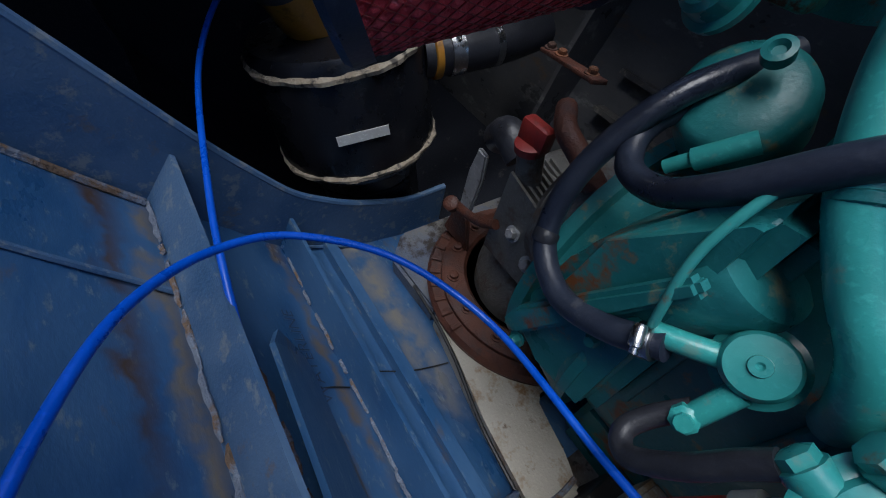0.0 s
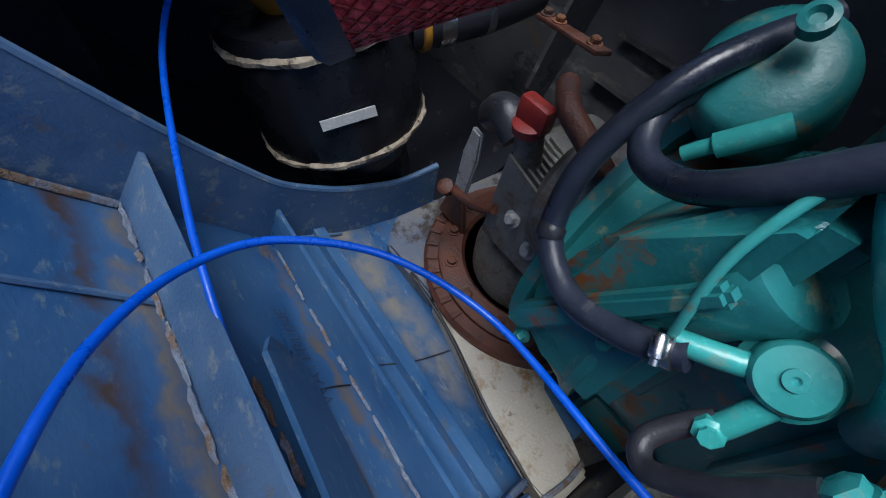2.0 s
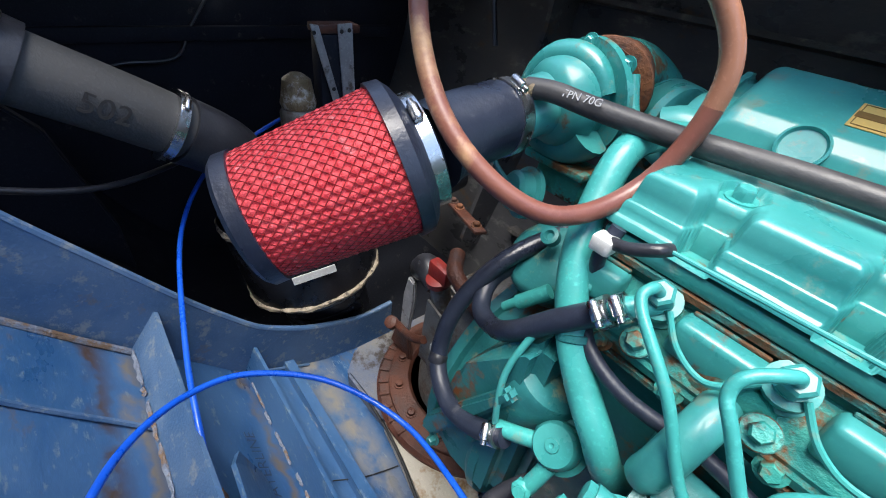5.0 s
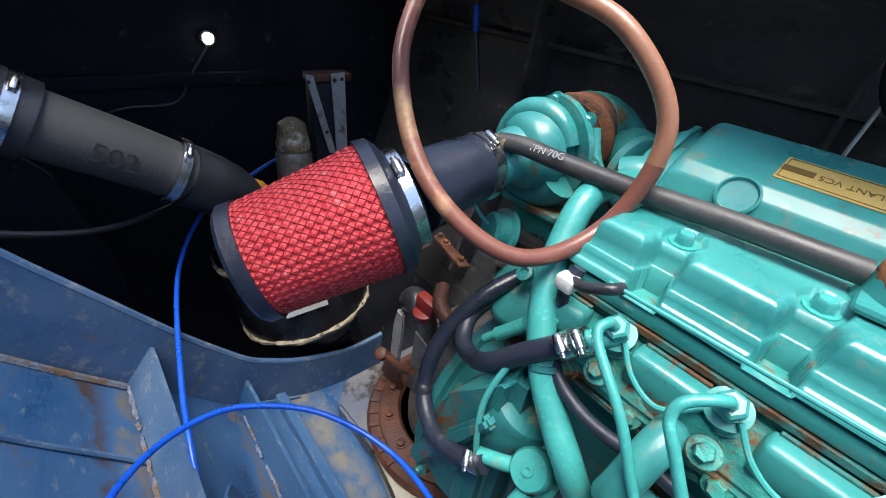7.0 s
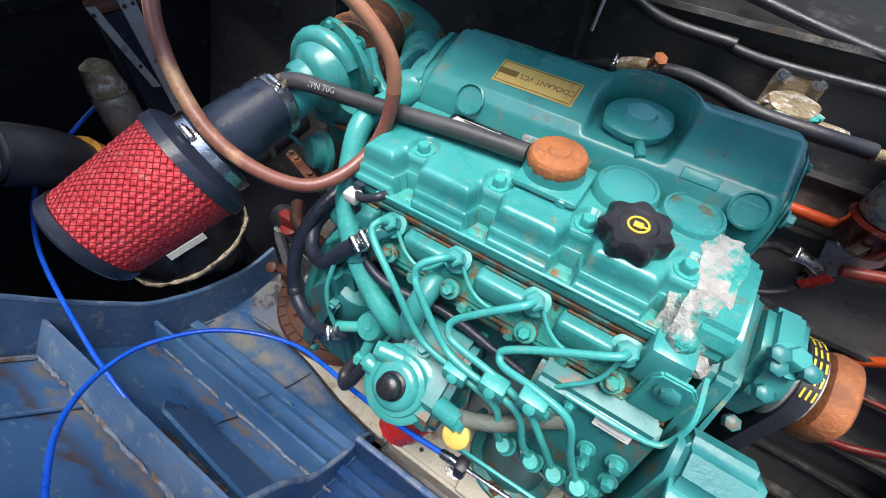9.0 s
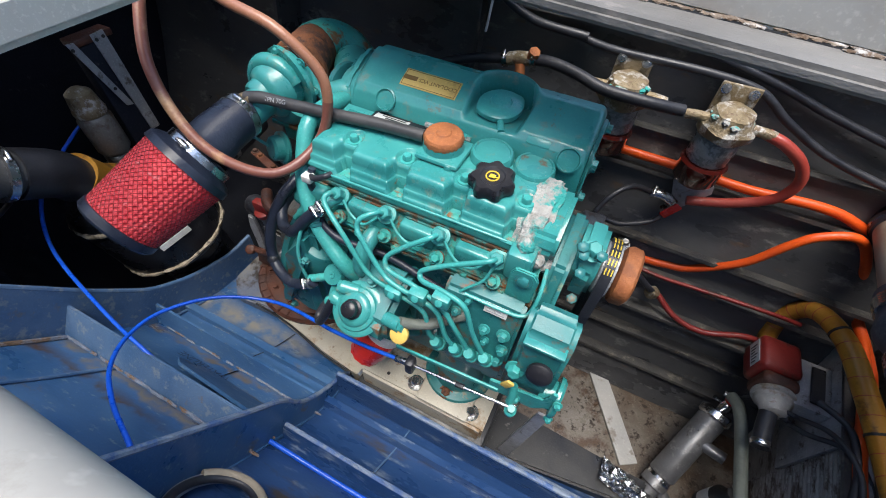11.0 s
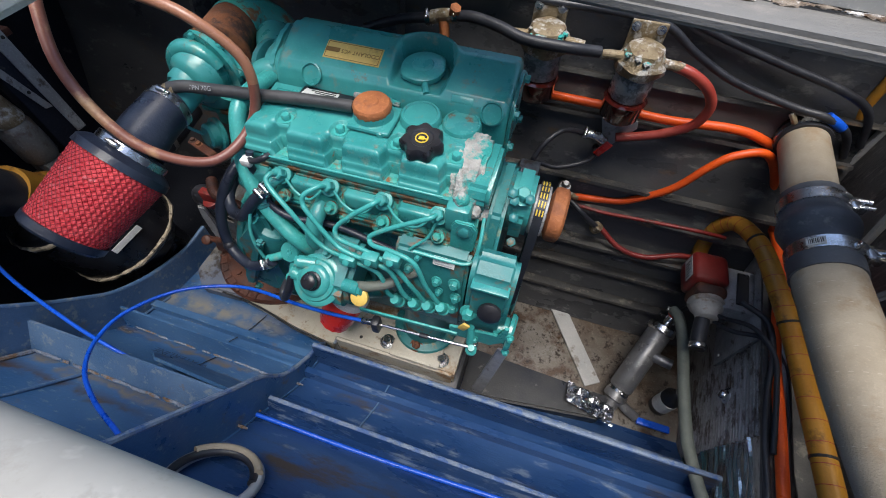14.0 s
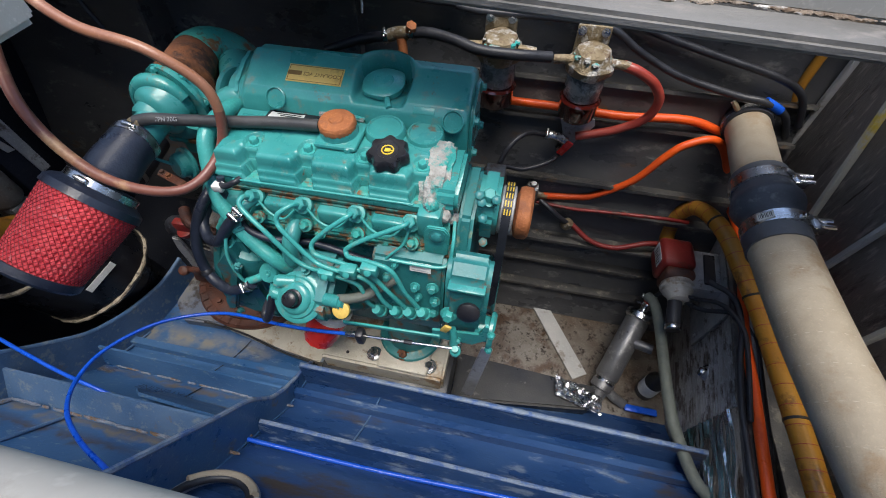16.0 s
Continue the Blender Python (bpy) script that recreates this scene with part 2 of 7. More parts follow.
CREAM = surface("stained_cream_gelcoat", (0.42, 0.385, 0.31), (0.51, 0.48, 0.405), 0.5, scale=12, bump=0.3, wear=(0.27, 0.16, 0.07), wear_at=0.585, wear_scale=13,
                spots=(0.16, 0.10, 0.06), spots_at=0.67, spots_scale=40)
SUMP = surface("oily_sump_paint", (0.19, 0.172, 0.148), (0.085, 0.056, 0.036), 0.4, scale=7, bump=0.35, wear=(0.075, 0.045, 0.028), wear_at=0.565, wear_scale=9,
               spots=(0.030, 0.020, 0.014), spots_at=0.60, spots_scale=58)
OILY = surface("black_oily_paint", (0.014, 0.0145, 0.016), (0.024, 0.024, 0.025), 0.42, scale=20, bump=0.12, wear=(0.14, 0.13, 0.12), wear_at=0.66, wear_scale=30)
WHITE = surface("white_deck_gelcoat", (0.42, 0.405, 0.37), (0.35, 0.338, 0.31), 0.5, scale=6, bump=0.1, wear=(0.38, 0.35, 0.31), wear_at=0.60, wear_scale=9,
                spots=(0.25, 0.18, 0.12), spots_at=0.75, spots_scale=30)
VINYL = surface("cream_vinyl_padding", (0.43, 0.41, 0.365), (0.36, 0.342, 0.305), 0.62, scale=7, fine=30, bump=0.06, wear=(0.33, 0.31, 0.27), wear_at=0.62, wear_scale=12)
DIRT = surface("brown_dirt", (0.10, 0.06, 0.035), (0.30, 0.25, 0.20), 0.9, scale=60, bump=0.8, wear=(0.65, 0.63, 0.6), wear_at=0.6, wear_scale=40)
ALU_EDGE = surface("worn_coaming_edge", (0.115, 0.110, 0.102), (0.19, 0.182, 0.168), 0.55, scale=12, bump=0.3, wear=(0.24, 0.22, 0.20), wear_at=0.6, stretch=(0.5, 1, 1))
RUBBER = surface("black_rubber", (0.016, 0.017, 0.022), (0.03, 0.032, 0.040), 0.42, scale=20, bump=0.15)
RUBBER_BLUE = surface("blue_black_rubber", (0.014, 0.018, 0.032), (0.026, 0.034, 0.055), 0.38, scale=20, bump=0.12, wear=(0.08, 0.085, 0.1), wear_at=0.68)
HOSE_DARK = surface("dark_grey_hose", (0.040, 0.040, 0.042), (0.065, 0.064, 0.065), 0.5, scale=25, bump=0.1, wear=(0.15, 0.14, 0.13), wear_at=0.68)
PLASTIC_BLACK = surface("black_plastic", (0.012, 0.012, 0.015), (0.022, 0.022, 0.026), 0.35, scale=20, bump=0.08)
DRUM = surface("glossy_black_drum", (0.005, 0.006, 0.009), (0.010, 0.011, 0.015), 0.3, scale=14, bump=0.1, wear=(0.035, 0.034, 0.036), wear_at=0.68)
SEAL = surface("old_sealant", (0.42, 0.36, 0.27), (0.24, 0.19, 0.13), 0.8, scale=40, bump=0.7, wear=(0.07, 0.06, 0.05), wear_at=0.58, wear_scale=55)
BLUE_CABLE = surface("bright_blue_cable", (0.005, 0.085, 0.58), (0.006, 0.105, 0.66), 0.32, scale=25, bump=0.04, coat=0.2)
RED_MESH = surface("red_filter_gauze", (0.66, 0.035, 0.048), (0.76, 0.085, 0.095), 0.6, scale=50, fine=500, bump=0.4, wear=(0.72, 0.22, 0.22), wear_at=0.66, wear_scale=60)
RED_DARK = surface("dark_red_plastic", (0.20, 0.015, 0.014), (0.28, 0.03, 0.022), 0.42, scale=20, bump=0.2, wear=(0.10, 0.03, 0.02), wear_at=0.6)
RED = surface("red_plastic", (0.55, 0.02, 0.015), (0.62, 0.03, 0.02), 0.3, scale=20, bump=0.05, coat=0.3)
LOOP = surface("copper_brown_hose", (0.16, 0.055, 0.042), (0.26, 0.10, 0.065), 0.38, scale=6, bump=0.08, wear=(0.50, 0.29, 0.15), wear_at=0.60, wear_scale=6)
ORANGE = surface("orange_gas_hose", (0.80, 0.10, 0.012), (0.70, 0.075, 0.01), 0.4, scale=20, bump=0.05)
RED_HOSE = surface("dark_red_fuel_hose", (0.30, 0.035, 0.025), (0.40, 0.07, 0.05), 0.4, scale=14, bump=0.08, coat=0.2)
YELLOW_HOSE = surface("amber_ribbed_hose", (0.40, 0.17, 0.018), (0.50, 0.24, 0.03), 0.4, scale=12, bump=0.1, wear=(0.22, 0.10, 0.02), wear_at=0.62)
EXHAUST = surface("tan_canvas_exhaust_hose", (0.26, 0.215, 0.155), (0.36, 0.31, 0.235), 0.75, scale=12, fine=300, bump=0.3, wear=(0.26, 0.19, 0.12), wear_at=0.6, wear_scale=8)
GREY_HOSE = surface("grey_exhaust_hose", (0.050, 0.050, 0.049), (0.070, 0.069, 0.067), 0.75, scale=9, bump=0.2)
BELLOWS = surface("blue_grey_rubber", (0.050, 0.056, 0.066), (0.085, 0.092, 0.105), 0.5, scale=14, bump=0.15, wear=(0.14, 0.145, 0.15), wear_at=0.63, wear_scale=30)
BRAID = surface("grey_green_braided_hose", (0.10, 0.115, 0.10), (0.16, 0.175, 0.15), 0.5, scale=40, fine=450, bump=0.4)
CABLE_GREY = surface("grey_cable", (0.30, 0.31, 0.33), (0.36, 0.37, 0.38), 0.5, scale=20, bump=0.05)
STEEL = surface("stainless_steel", (0.62, 0.62, 0.62), (0.50, 0.50, 0.50), 0.25, 1.0, scale=30, bump=0.1, wear=(0.30, 0.25, 0.2), wear_at=0.68, wear_scale=40)
STEEL_DULL = surface("dull_galvanised_steel", (0.44, 0.445, 0.45), (0.32, 0.325, 0.33), 0.5, 0.4, scale=25, bump=0.25, wear=(0.12, 0.10, 0.085), wear_at=0.62, wear_scale=30)
MARBLED = surface("marbled_grey_element", (0.20, 0.22, 0.235), (0.34, 0.36, 0.37), 0.3, 0.2, scale=55, bump=0.3, wear=(0.10, 0.11, 0.12), wear_at=0.55, wear_scale=45, coat=0.4)
ANODISED = surface("grey_anodised_tube", (0.15, 0.15, 0.155), (0.23, 0.23, 0.235), 0.42, 0.5, scale=18, bump=0.15, wear=(0.30, 0.30, 0.29), wear_at=0.62, wear_scale=40, spots=(0.06, 0.055, 0.05), spots_at=0.64, spots_scale=25)
CAST = surface("grey_cast_aluminium", (0.22, 0.215, 0.20), (0.15, 0.145, 0.135), 0.55, 0.5, scale=20, bump=0.4, wear=(0.10, 0.07, 0.05), wear_at=0.58, wear_scale=20)
BRASS = surface("corroded_brass", (0.19, 0.14, 0.075), (0.32, 0.26, 0.17), 0.5, 0.4, scale=40, bump=0.6, wear=(0.56, 0.54, 0.50), wear_at=0.56, wear_scale=35, spots=(0.14, 0.09, 0.05), spots_at=0.6)
YELLOW = surface("yellow_plastic", (0.72, 0.50, 0.12), (0.62, 0.42, 0.10), 0.45, scale=30, bump=0.05)
LABEL_GOLD = surface("golden_label", (0.62, 0.42, 0.12), (0.68, 0.49, 0.17), 0.45, scale=20, bump=0.05, wear=(0.45, 0.30, 0.10), wear_at=0.62)
OFF_WHITE = surface("grubby_white_plastic", (0.40, 0.39, 0.36), (0.30, 0.285, 0.255), 0.45, scale=30, bump=0.1, wear=(0.20, 0.15, 0.11), wear_at=0.6)
PAPER = surface("off_white_label", (0.66, 0.67, 0.64), (0.56, 0.56, 0.53), 0.55, scale=25, bump=0.05)
RED_WIRE = surface("red_lacquered_wire", (0.26, 0.018, 0.022), (0.36, 0.04, 0.04), 0.35, scale=60, bump=0.1)
EXHAUST_RIB = surface("pale_canvas_ridge", (0.34, 0.30, 0.235), (0.42, 0.37, 0.29), 0.8, scale=40, bump=0.2)
# Paler copy of LOOP: the hose's highlight from above is put into the colour.
LOOP_LIT = surface("lit_orange_hose", (0.34, 0.155, 0.09), (0.25, 0.10, 0.062), 0.38, scale=8, bump=0.08, wear=(0.50, 0.31, 0.19), wear_at=0.58, wear_scale=9)
INK_FADED = surface("faded_ink", (0.020, 0.035, 0.075), (0.05, 0.08, 0.15), 0.6, scale=60, bump=0)
INK = surface("black_print", (0.02, 0.02, 0.02), (0.04, 0.035, 0.03), 0.6, bump=0)
INK_BROWN = surface("brown_print", (0.20, 0.11, 0.03), (0.16, 0.09, 0.02), 0.6, bump=0)
YELLOW_INK = surface("yellow_print", (0.75, 0.52, 0.05), (0.70, 0.48, 0.05), 0.5, bump=0)
FOIL = surface("crumpled_foil", (0.85, 0.86, 0.88), (0.75, 0.77, 0.80), 0.16, 1.0, scale=40, bump=0.15, rough_span=0.06)
INSUL = surface("silver_insulation", (0.46, 0.45, 0.43), (0.32, 0.30, 0.27), 0.38, 0.25, scale=10, fine=120, bump=0.6, wear=(0.10, 0.075, 0.06), wear_at=0.56, wear_scale=14, stretch=(1, 1, 3))
INSUL_DARK = surface("dark_hull_insulation", (0.105, 0.094, 0.084), (0.165, 0.15, 0.135), 0.4, 0.2, scale=8, bump=0.5, wear=(0.27, 0.24, 0.21), wear_at=0.60, wear_scale=30, spots=(0.05, 0.04, 0.035), spots_at=0.60, spots_scale=12, stretch=(1, 3, 0.7))
TAPE = surface("yellowed_white_tape", (0.42, 0.40, 0.33), (0.50, 0.48, 0.42), 0.5, scale=12, bump=0.2, wear=(0.55, 0.42, 0.06), wear_at=0.60, wear_scale=10)
GREY_STRIP = surface("grey_wooden_strip", (0.34, 0.34, 0.33), (0.42, 0.41, 0.39), 0.6, scale=15, bump=0.3, wear=(0.22, 0.20, 0.17), wear_at=0.62)


def amber_glass():
    m = bpy.data.materials.new("red_fuel_in_glass")
    m.use_nodes = True
    p = m.node_tree.nodes["Principled BSDF"]
    p.inputs["Base Color"].default_value = (0.085, 0.010, 0.007, 1)
    p.inputs["Roughness"].default_value = 0.06
    p.inputs["Coat Weight"].default_value = 0.6
    return m


FUEL = amber_glass()


def glow(name, colour, strength):
    m = bpy.data.materials.new(name)
    m.use_nodes = True
    p = m.node_tree.nodes["Principled BSDF"]
    p.inputs["Emission Color"].default_value = (*colour, 1)
    p.inputs["Emission Strength"].default_value = strength
    return m


DAYLIGHT_GLOW = glow("glowing_disc", (1.0, 0.97, 0.9), 18.0)

# ---- the hull and the deck round the hatch ----
def sheet(section, xs, name, material, label, thick=0.02, ripple=0.002):
    """A hull skin: a section in y and z, drawn along x, with thickness."""
    b = bmesh.new()
    sec = [Vector((0, *q)) for q in section]
    fine = smooth_path(sec, 5)
    out = []
    for i, q in enumerate(fine):
        t = fine[min(i + 1, len(fine) - 1)] - fine[max(i - 1, 0)]
        n = Vector((0, -t.z, t.y)).normalized()
        if n.dot(q - Vector((0, 0.05, 0.4))) < 0:
            n = -n
        out.append(q + n * thick)
    loop = fine + out[::-1]
    rows = []
    for x in xs:
        rows.append([b.verts.new((x, q.y, q.z + ripple * noise.noise(Vector((x * 6, q.y * 9, q.z * 9))))) for q in loop])
    for ra, rb in zip(rows, rows[1:]):
        for k in range(len(loop)):
            b.faces.new((ra[k], rb[k], rb[(k + 1) % len(loop)], ra[(k + 1) % len(loop)]))
    b.faces.new(rows[0])
    b.faces.new(rows[-1])
    return single(name, b, material, label, "hull", kind="structure")


def span(a, b, n):
    return [a + (b - a) * i / n for i in range(n + 1)]


NEAR = [(0.14, -0.21), (0.05, -0.205), (0.0, -0.197), (-0.05, -0.187), (-0.125, -0.155), (-0.2, -0.115), (-0.27, -0.035), (-0.34, 0.045), (-0.40, 0.12), (-0.5, 0.27), (-0.6, 0.5), (-0.64, 0.69)]
HULL_AFT = sheet(NEAR, span(-0.66, -0.15, 30), "hull_side_near_aft", BLUE_AFT, "blue painted hull bottom, scuffed and rust-stained")
FORE = [(0.10, -0.37), (0.02, -0.35), (-0.06, -0.27), (-0.115, -0.17), (-0.2, -0.115), (-0.27, -0.045), (-0.34, 0.045), (-0.40, 0.12), (-0.5, 0.27), (-0.6, 0.5), (-0.64, 0.69)]
sheet(FORE, span(-0.149, 0.86, 30), "hull_side_near_fore", BLUE_SHADED, "navy painted hull bottom, scuffed, darkened for shade")
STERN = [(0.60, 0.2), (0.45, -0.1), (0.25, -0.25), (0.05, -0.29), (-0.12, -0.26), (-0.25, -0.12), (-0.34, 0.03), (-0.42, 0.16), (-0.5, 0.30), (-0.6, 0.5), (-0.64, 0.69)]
sheet(STERN, span(-1.3, -0.661, 14), "hull_bottom_stern", HULL_SHADE, "dark blue hull bottom under the drum, shade painted in")
FAR = [(0.05, -0.375), (0.2, -0.372), (0.32, -0.35), (0.385, -0.20), (0.42, -0.06), (0.48, 0.08), (0.54, 0.24), (0.58, 0.42), (0.60, 0.69)]
sheet(FAR[2:], span(-1.3, 1.3, 40), "hull_side_far", HULL_DARK, "dark grey painted hull side, chalky and scratched")
single("floor", box((-0.65, -0.02, -0.39), (0.865, 0.36, -0.352), 0.004), SUMP, "stained cream sump floor with oil and rust spots", "floor", kind="structure")
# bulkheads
single("bulkhead_aft", box((-1.32, -0.66, -0.35), (-1.28, 0.64, 0.72)), HULL_SHADE, "aft bulkhead, shade painted in as near-black", "bulkhead", kind="structure")
low = single("bulkhead_front_low", box((0.866, -0.55, -0.40), (0.886, 0.56, 0.045), 0.003), INSUL, "low bulkhead faced with dull silver insulation", "bulkhead", kind="structure")
part("cap_flange", box((0.845, -0.55, 0.0455), (0.90, 0.56, 0.054), 0.002), PLANK, low, "worn flat metal flange along the top")
# the insulated panel above and ahead of the low bulkhead
single("panel_front", box((0.930, -0.62, 0.0), (0.945, 0.575, 0.70), 0.002), INSUL_DARK, "dark insulated forward panel streaked with wet dirt", "panel", kind="structure")
single("shelf_front", box((0.8865, -0.55, -0.02), (0.9295, 0.56, 0.0), 0.002), PLANK, "dark shelf behind the low bulkhead", "shelf", kind="structure")
single("bulkhead_front_far", box((1.28, -0.66, -0.4), (1.31, 0.64, 0.72)), INSUL_DARK, "dark forward bulkhead", "bulkhead", kind="structure")
# the deck with its hatch opening


def rim(x):
    return 0.112 - 0.105 * x


deck = thing("deck", "white gelcoat deck round an open engine hatch", "deck", kind="structure")
# Unseen gap left at the far side forward, so daylight reaches that wall.
part("deck_panel", prism([(-1.33, 0.30), (-0.30, rim(-0.30) + 0.060), (1.43, rim(1.43) + 0.060), (1.43, 0.30), (0.0, 0.33), (0.0, 0.66), (-1.33, 0.66)], 0.705, 0.75, "z", 0.004), WHITE, deck)
part("aft_lip", prism([(-0.325, -0.62), (-0.341, 0.03), (-0.41, 0.03), (-0.395, -0.62)], 0.655, 0.7045, "z", 0.010), WHITE, deck, "white rounded lip of the aft deck")
# Cut back out of view, to let more daylight onto the near aft hull.
part("deck_panel", prism([(-1.33, -0.68), (-0.70, -0.68), (-0.70, 0.14), (-1.33, 0.298)], 0.705, 0.75, "z", 0.004), WHITE, deck)
# Unseen side deck, added to carry the light-blocking wall.
part("deck_panel", box((-1.33, -0.86, 0.705), (1.43, -0.682, 0.75), 0.004), WHITE, deck)
part("deck_panel", box((1.15, -0.68, 0.705), (1.43, -0.12, 0.75), 0.004), WHITE, deck)
b = bmesh.new()
prism([(-0.30, rim(-0.30)), (1.42, rim(1.42)), (1.42, rim(1.42) + 0.056), (-0.30, rim(-0.30) + 0.056)], 0.690, 0.706, "z", 0.005, b)
part("coaming_edge", b, ALU_EDGE, deck, "worn grey edge of the hatch")
b = bmesh.new()
for i in range(170):
    x = -0.28 + 1.6 * i / 169 + random.uniform(-0.008, 0.008)
    r = random.uniform(0.002, 0.006)
    bmesh.ops.create_icosphere(b, subdivisions=1, radius=r, matrix=Matrix.Translation((x, rim(x) + 0.058 + random.gauss(0, 0.004), 0.707)) @ Matrix.Diagonal((2.4, 1, 0.4, 1)))
tagged(part("dirt_seam", b, DIRT, deck, "line of brown dirt and flaking paint"), kind="stuff")
part("rolled_edge", tube([(-0.31, -0.466, 0.50), (-0.10, -0.466, 0.50), (0.3, -0.464, 0.50), (0.92, -0.46, 0.50)], 0.058, 36, 12), VINYL, deck, "rounded cream hatch edge")

# Unseen wall added behind the camera; it keeps low sky light off the engine.
single("cockpit_side", box((-1.33, -0.84, 0.7505), (1.43, -0.80, 1.40), 0.01), ALU_EDGE, "weathered grey wall, unseen, added to block low sky light", "wall", kind="structure")

# ---- frames and stringers of the near side ----
HULLZ = [(-0.66, 0.75), (-0.6, 0.49), (-0.5, 0.26), (-0.40, 0.11), (-0.34, 0.035), (-0.27, -0.045), (-0.2, -0.125), (-0.125, -0.165), (-0.05, -0.197), (0.0, -0.21), (0.13, -0.22)]
AFT_TOP = [(0.133, -0.108), (0.055, -0.111), (0.0, -0.098), (-0.07, -0.073), (-0.12, -0.045), (-0.165, -0.012), (-0.21, 0.042), (-0.254, 0.10), (-0.33, 0.212), (-0.393, 0.306), (-0.47, 0.43), (-0.58, 0.62)]
web = thing("web_frame", "pale blue painted curved web frame welded to the hull", "frame", kind="structure")
part("web", prism([q for q in HULLZ if q[0] > -0.62] + AFT_TOP, -0.662, -0.652, "x"), BLUE_PALE, web, smooth=False)
top = [Vector((0, *q)) for q in AFT_TOP]
b = bmesh.new()
line = smooth_path(top, 6)
tube([(-0.657, q.y, q.z) for q in line], 0.006, 8, 1, b, curved=False)
part("rounded_edge", b, BLUE_PALE, web)
G_TOP = [(-0.07, -0.165), (-0.085, -0.138), (-0.10, -0.125), (-0.135, -0.10), (-0.175, -0.065), (-0.205, -0.028), (-0.222, 0.01), (-0.244, 0.068), (-0.30, 0.152), (-0.411, 0.322), (-0.5, 0.46), (-0.56, 0.56)]
G_BOT = [(-0.6, 0.49), (-0.5, 0.25), (-0.40, 0.10), (-0.34, 0.025), (-0.27, -0.055), (-0.2, -0.135), (-0.125, -0.175), (-0.07, -0.2)]
gus = thing("web_frame", "blue web frame plate with a raised tip beside the engine bed", "frame", kind="structure")
part("web", prism(G_BOT + G_TOP, -0.161, -0.153, "x"), BLUE, gus, smooth=False)
b = bmesh.new()
tube([(-0.157, q.y, q.z) for q in smooth_path([Vector((0, *q)) for q in G_TOP], 6)], 0.0052, 8, 1, b, curved=False)
part("pale_edge", b, EDGE_PALE, gus, "edge with chipped pale paint")


def stringer(x0, x1, root, tip, material, label, t=0.007, edge=None):
    """A flat bar that stands on the hull, along x."""
    s = thing("stringer", label, "stringer", group="hull stringers", kind="structure")
    r, e = Vector(root), Vector(tip)
    n = Vector((-(e - r).y, (e - r).x)).normalized() * t / 2
    b = bmesh.new()
    rows = []
    for x in span(x0, x1, 16):
        w = 0.0015 * noise.noise(Vector((x * 9, root[0] * 50, 0)))
        rows.append([b.verts.new((x, q.x, q.y + w)) for q in (r - n, e - n, e + n, r + n)])
    for ra, rb in zip(rows, rows[1:]):
        for k in range(4):
            b.faces.new((ra[k], ra[(k + 1) % 4], rb[(k + 1) % 4], rb[k]))
    b.faces.new(rows[0])
    b.faces.new(rows[-1])
    part("bar", b, material, s, smooth=False)
    if edge:
        part("worn_edge", tube([(x0 + 0.002, e.x, e.y), ((x0 + x1) / 2, e.x, e.y), (x1 - 0.002, e.x, e.y)], t * 0.5, 8, 8), edge, s, "chipped pale edge")
    return s


def beads(x0, x1, y, z, material, label, n=60, r=(0.003, 0.008), name="weld_filler"):
    """A lumpy seam of filler or rust along x."""
    b = bmesh.new()
    along, out = Vector((0, math.cos(radians(42)), -math.sin(radians(42)))), Vector((0, math.sin(radians(42)), math.cos(radians(42))))
    x = x0
    while x < x1:
        length = random.uniform(0.015, 0.075)
        steps = max(4, int(length / 0.003))
        shift = random.gauss(0, 0.0015)
        rows = []
        for i in range(steps + 1):
            u = i / steps
            w = r[1] * (0.35 + 0.65 * abs(noise.noise(Vector((x * 31, u * 5, y * 40))))) * min(1.0, 6 * u, 6 * (1 - u)) + 0.0004
            c = Vector((x + length * u, y, z - 0.003)) + along * (shift + 0.002 * noise.noise(Vector((x * 17, u * 4, 3))))
            rows.append([b.verts.new(c + along * w * k + out * h) for k, h in ((-1, -0.002), (-0.6, 0.0010), (0.1, 0.0018), (0.7, 0.0010), (1, -0.002))])
        for ra, rb in zip(rows, rows[1:]):
            for k in range(4):
                b.faces.new((ra[k], ra[k + 1], rb[k + 1], rb[k]))
        x += length + random.uniform(-0.004, 3.0 * (x1 - x0) / n)
    return single(name, b, material, label, "seam", kind="stuff")


stringer(-0.651, -0.162, (-0.340, 0.040), (-0.293, 0.102), BLUE_PALE, "pale blue flat stringer with a rust-streaked foot", 0.006)
beads(-0.64, -0.165, -0.336, 0.058, FILLER, "cracked cream filler along the stringer foot", 80, (0.0018, 0.005))
stringer(-0.651, -0.162, (-0.203, -0.125), (-0.174, -0.058), BLUE, "blue flat stringer with chipped paint", 0.006)
beads(-0.62, -0.17, -0.200, -0.103, FILLER, "cracked filler along the stringer foot", 56, (0.0014, 0.004))
stringer(-0.651, -0.162, (-0.125, -0.16), (-0.118, -0.138), BLUE, "low blue stringer near the engine bed", 0.02)
beads(-0.62, -0.2, -0.128, -0.146, FILLER, "chipped pale paint along the stringer", 36, (0.0014, 0.004))
# the short lettered plate, open at one side
plate = thing("hull_plate", "short blue flat bar with a rounded tip on the hull", "plate", kind="structure")
b = bmesh.new()
corners = [(-0.415, -0.268, 0.034), (-0.40, -0.276, 0.040), (-0.165, -0.287, 0.043), (-0.165, -0.252, -0.064), (-0.40, -0.246, -0.066), (-0.415, -0.250, -0.05)]
low_v = [b.verts.new(q) for q in corners]
high_v = [b.verts.new(Vector(q) + Vector((0, 0.006, 0.004))) for q in corners]
b.faces.new(low_v)
b.faces.new(high_v)
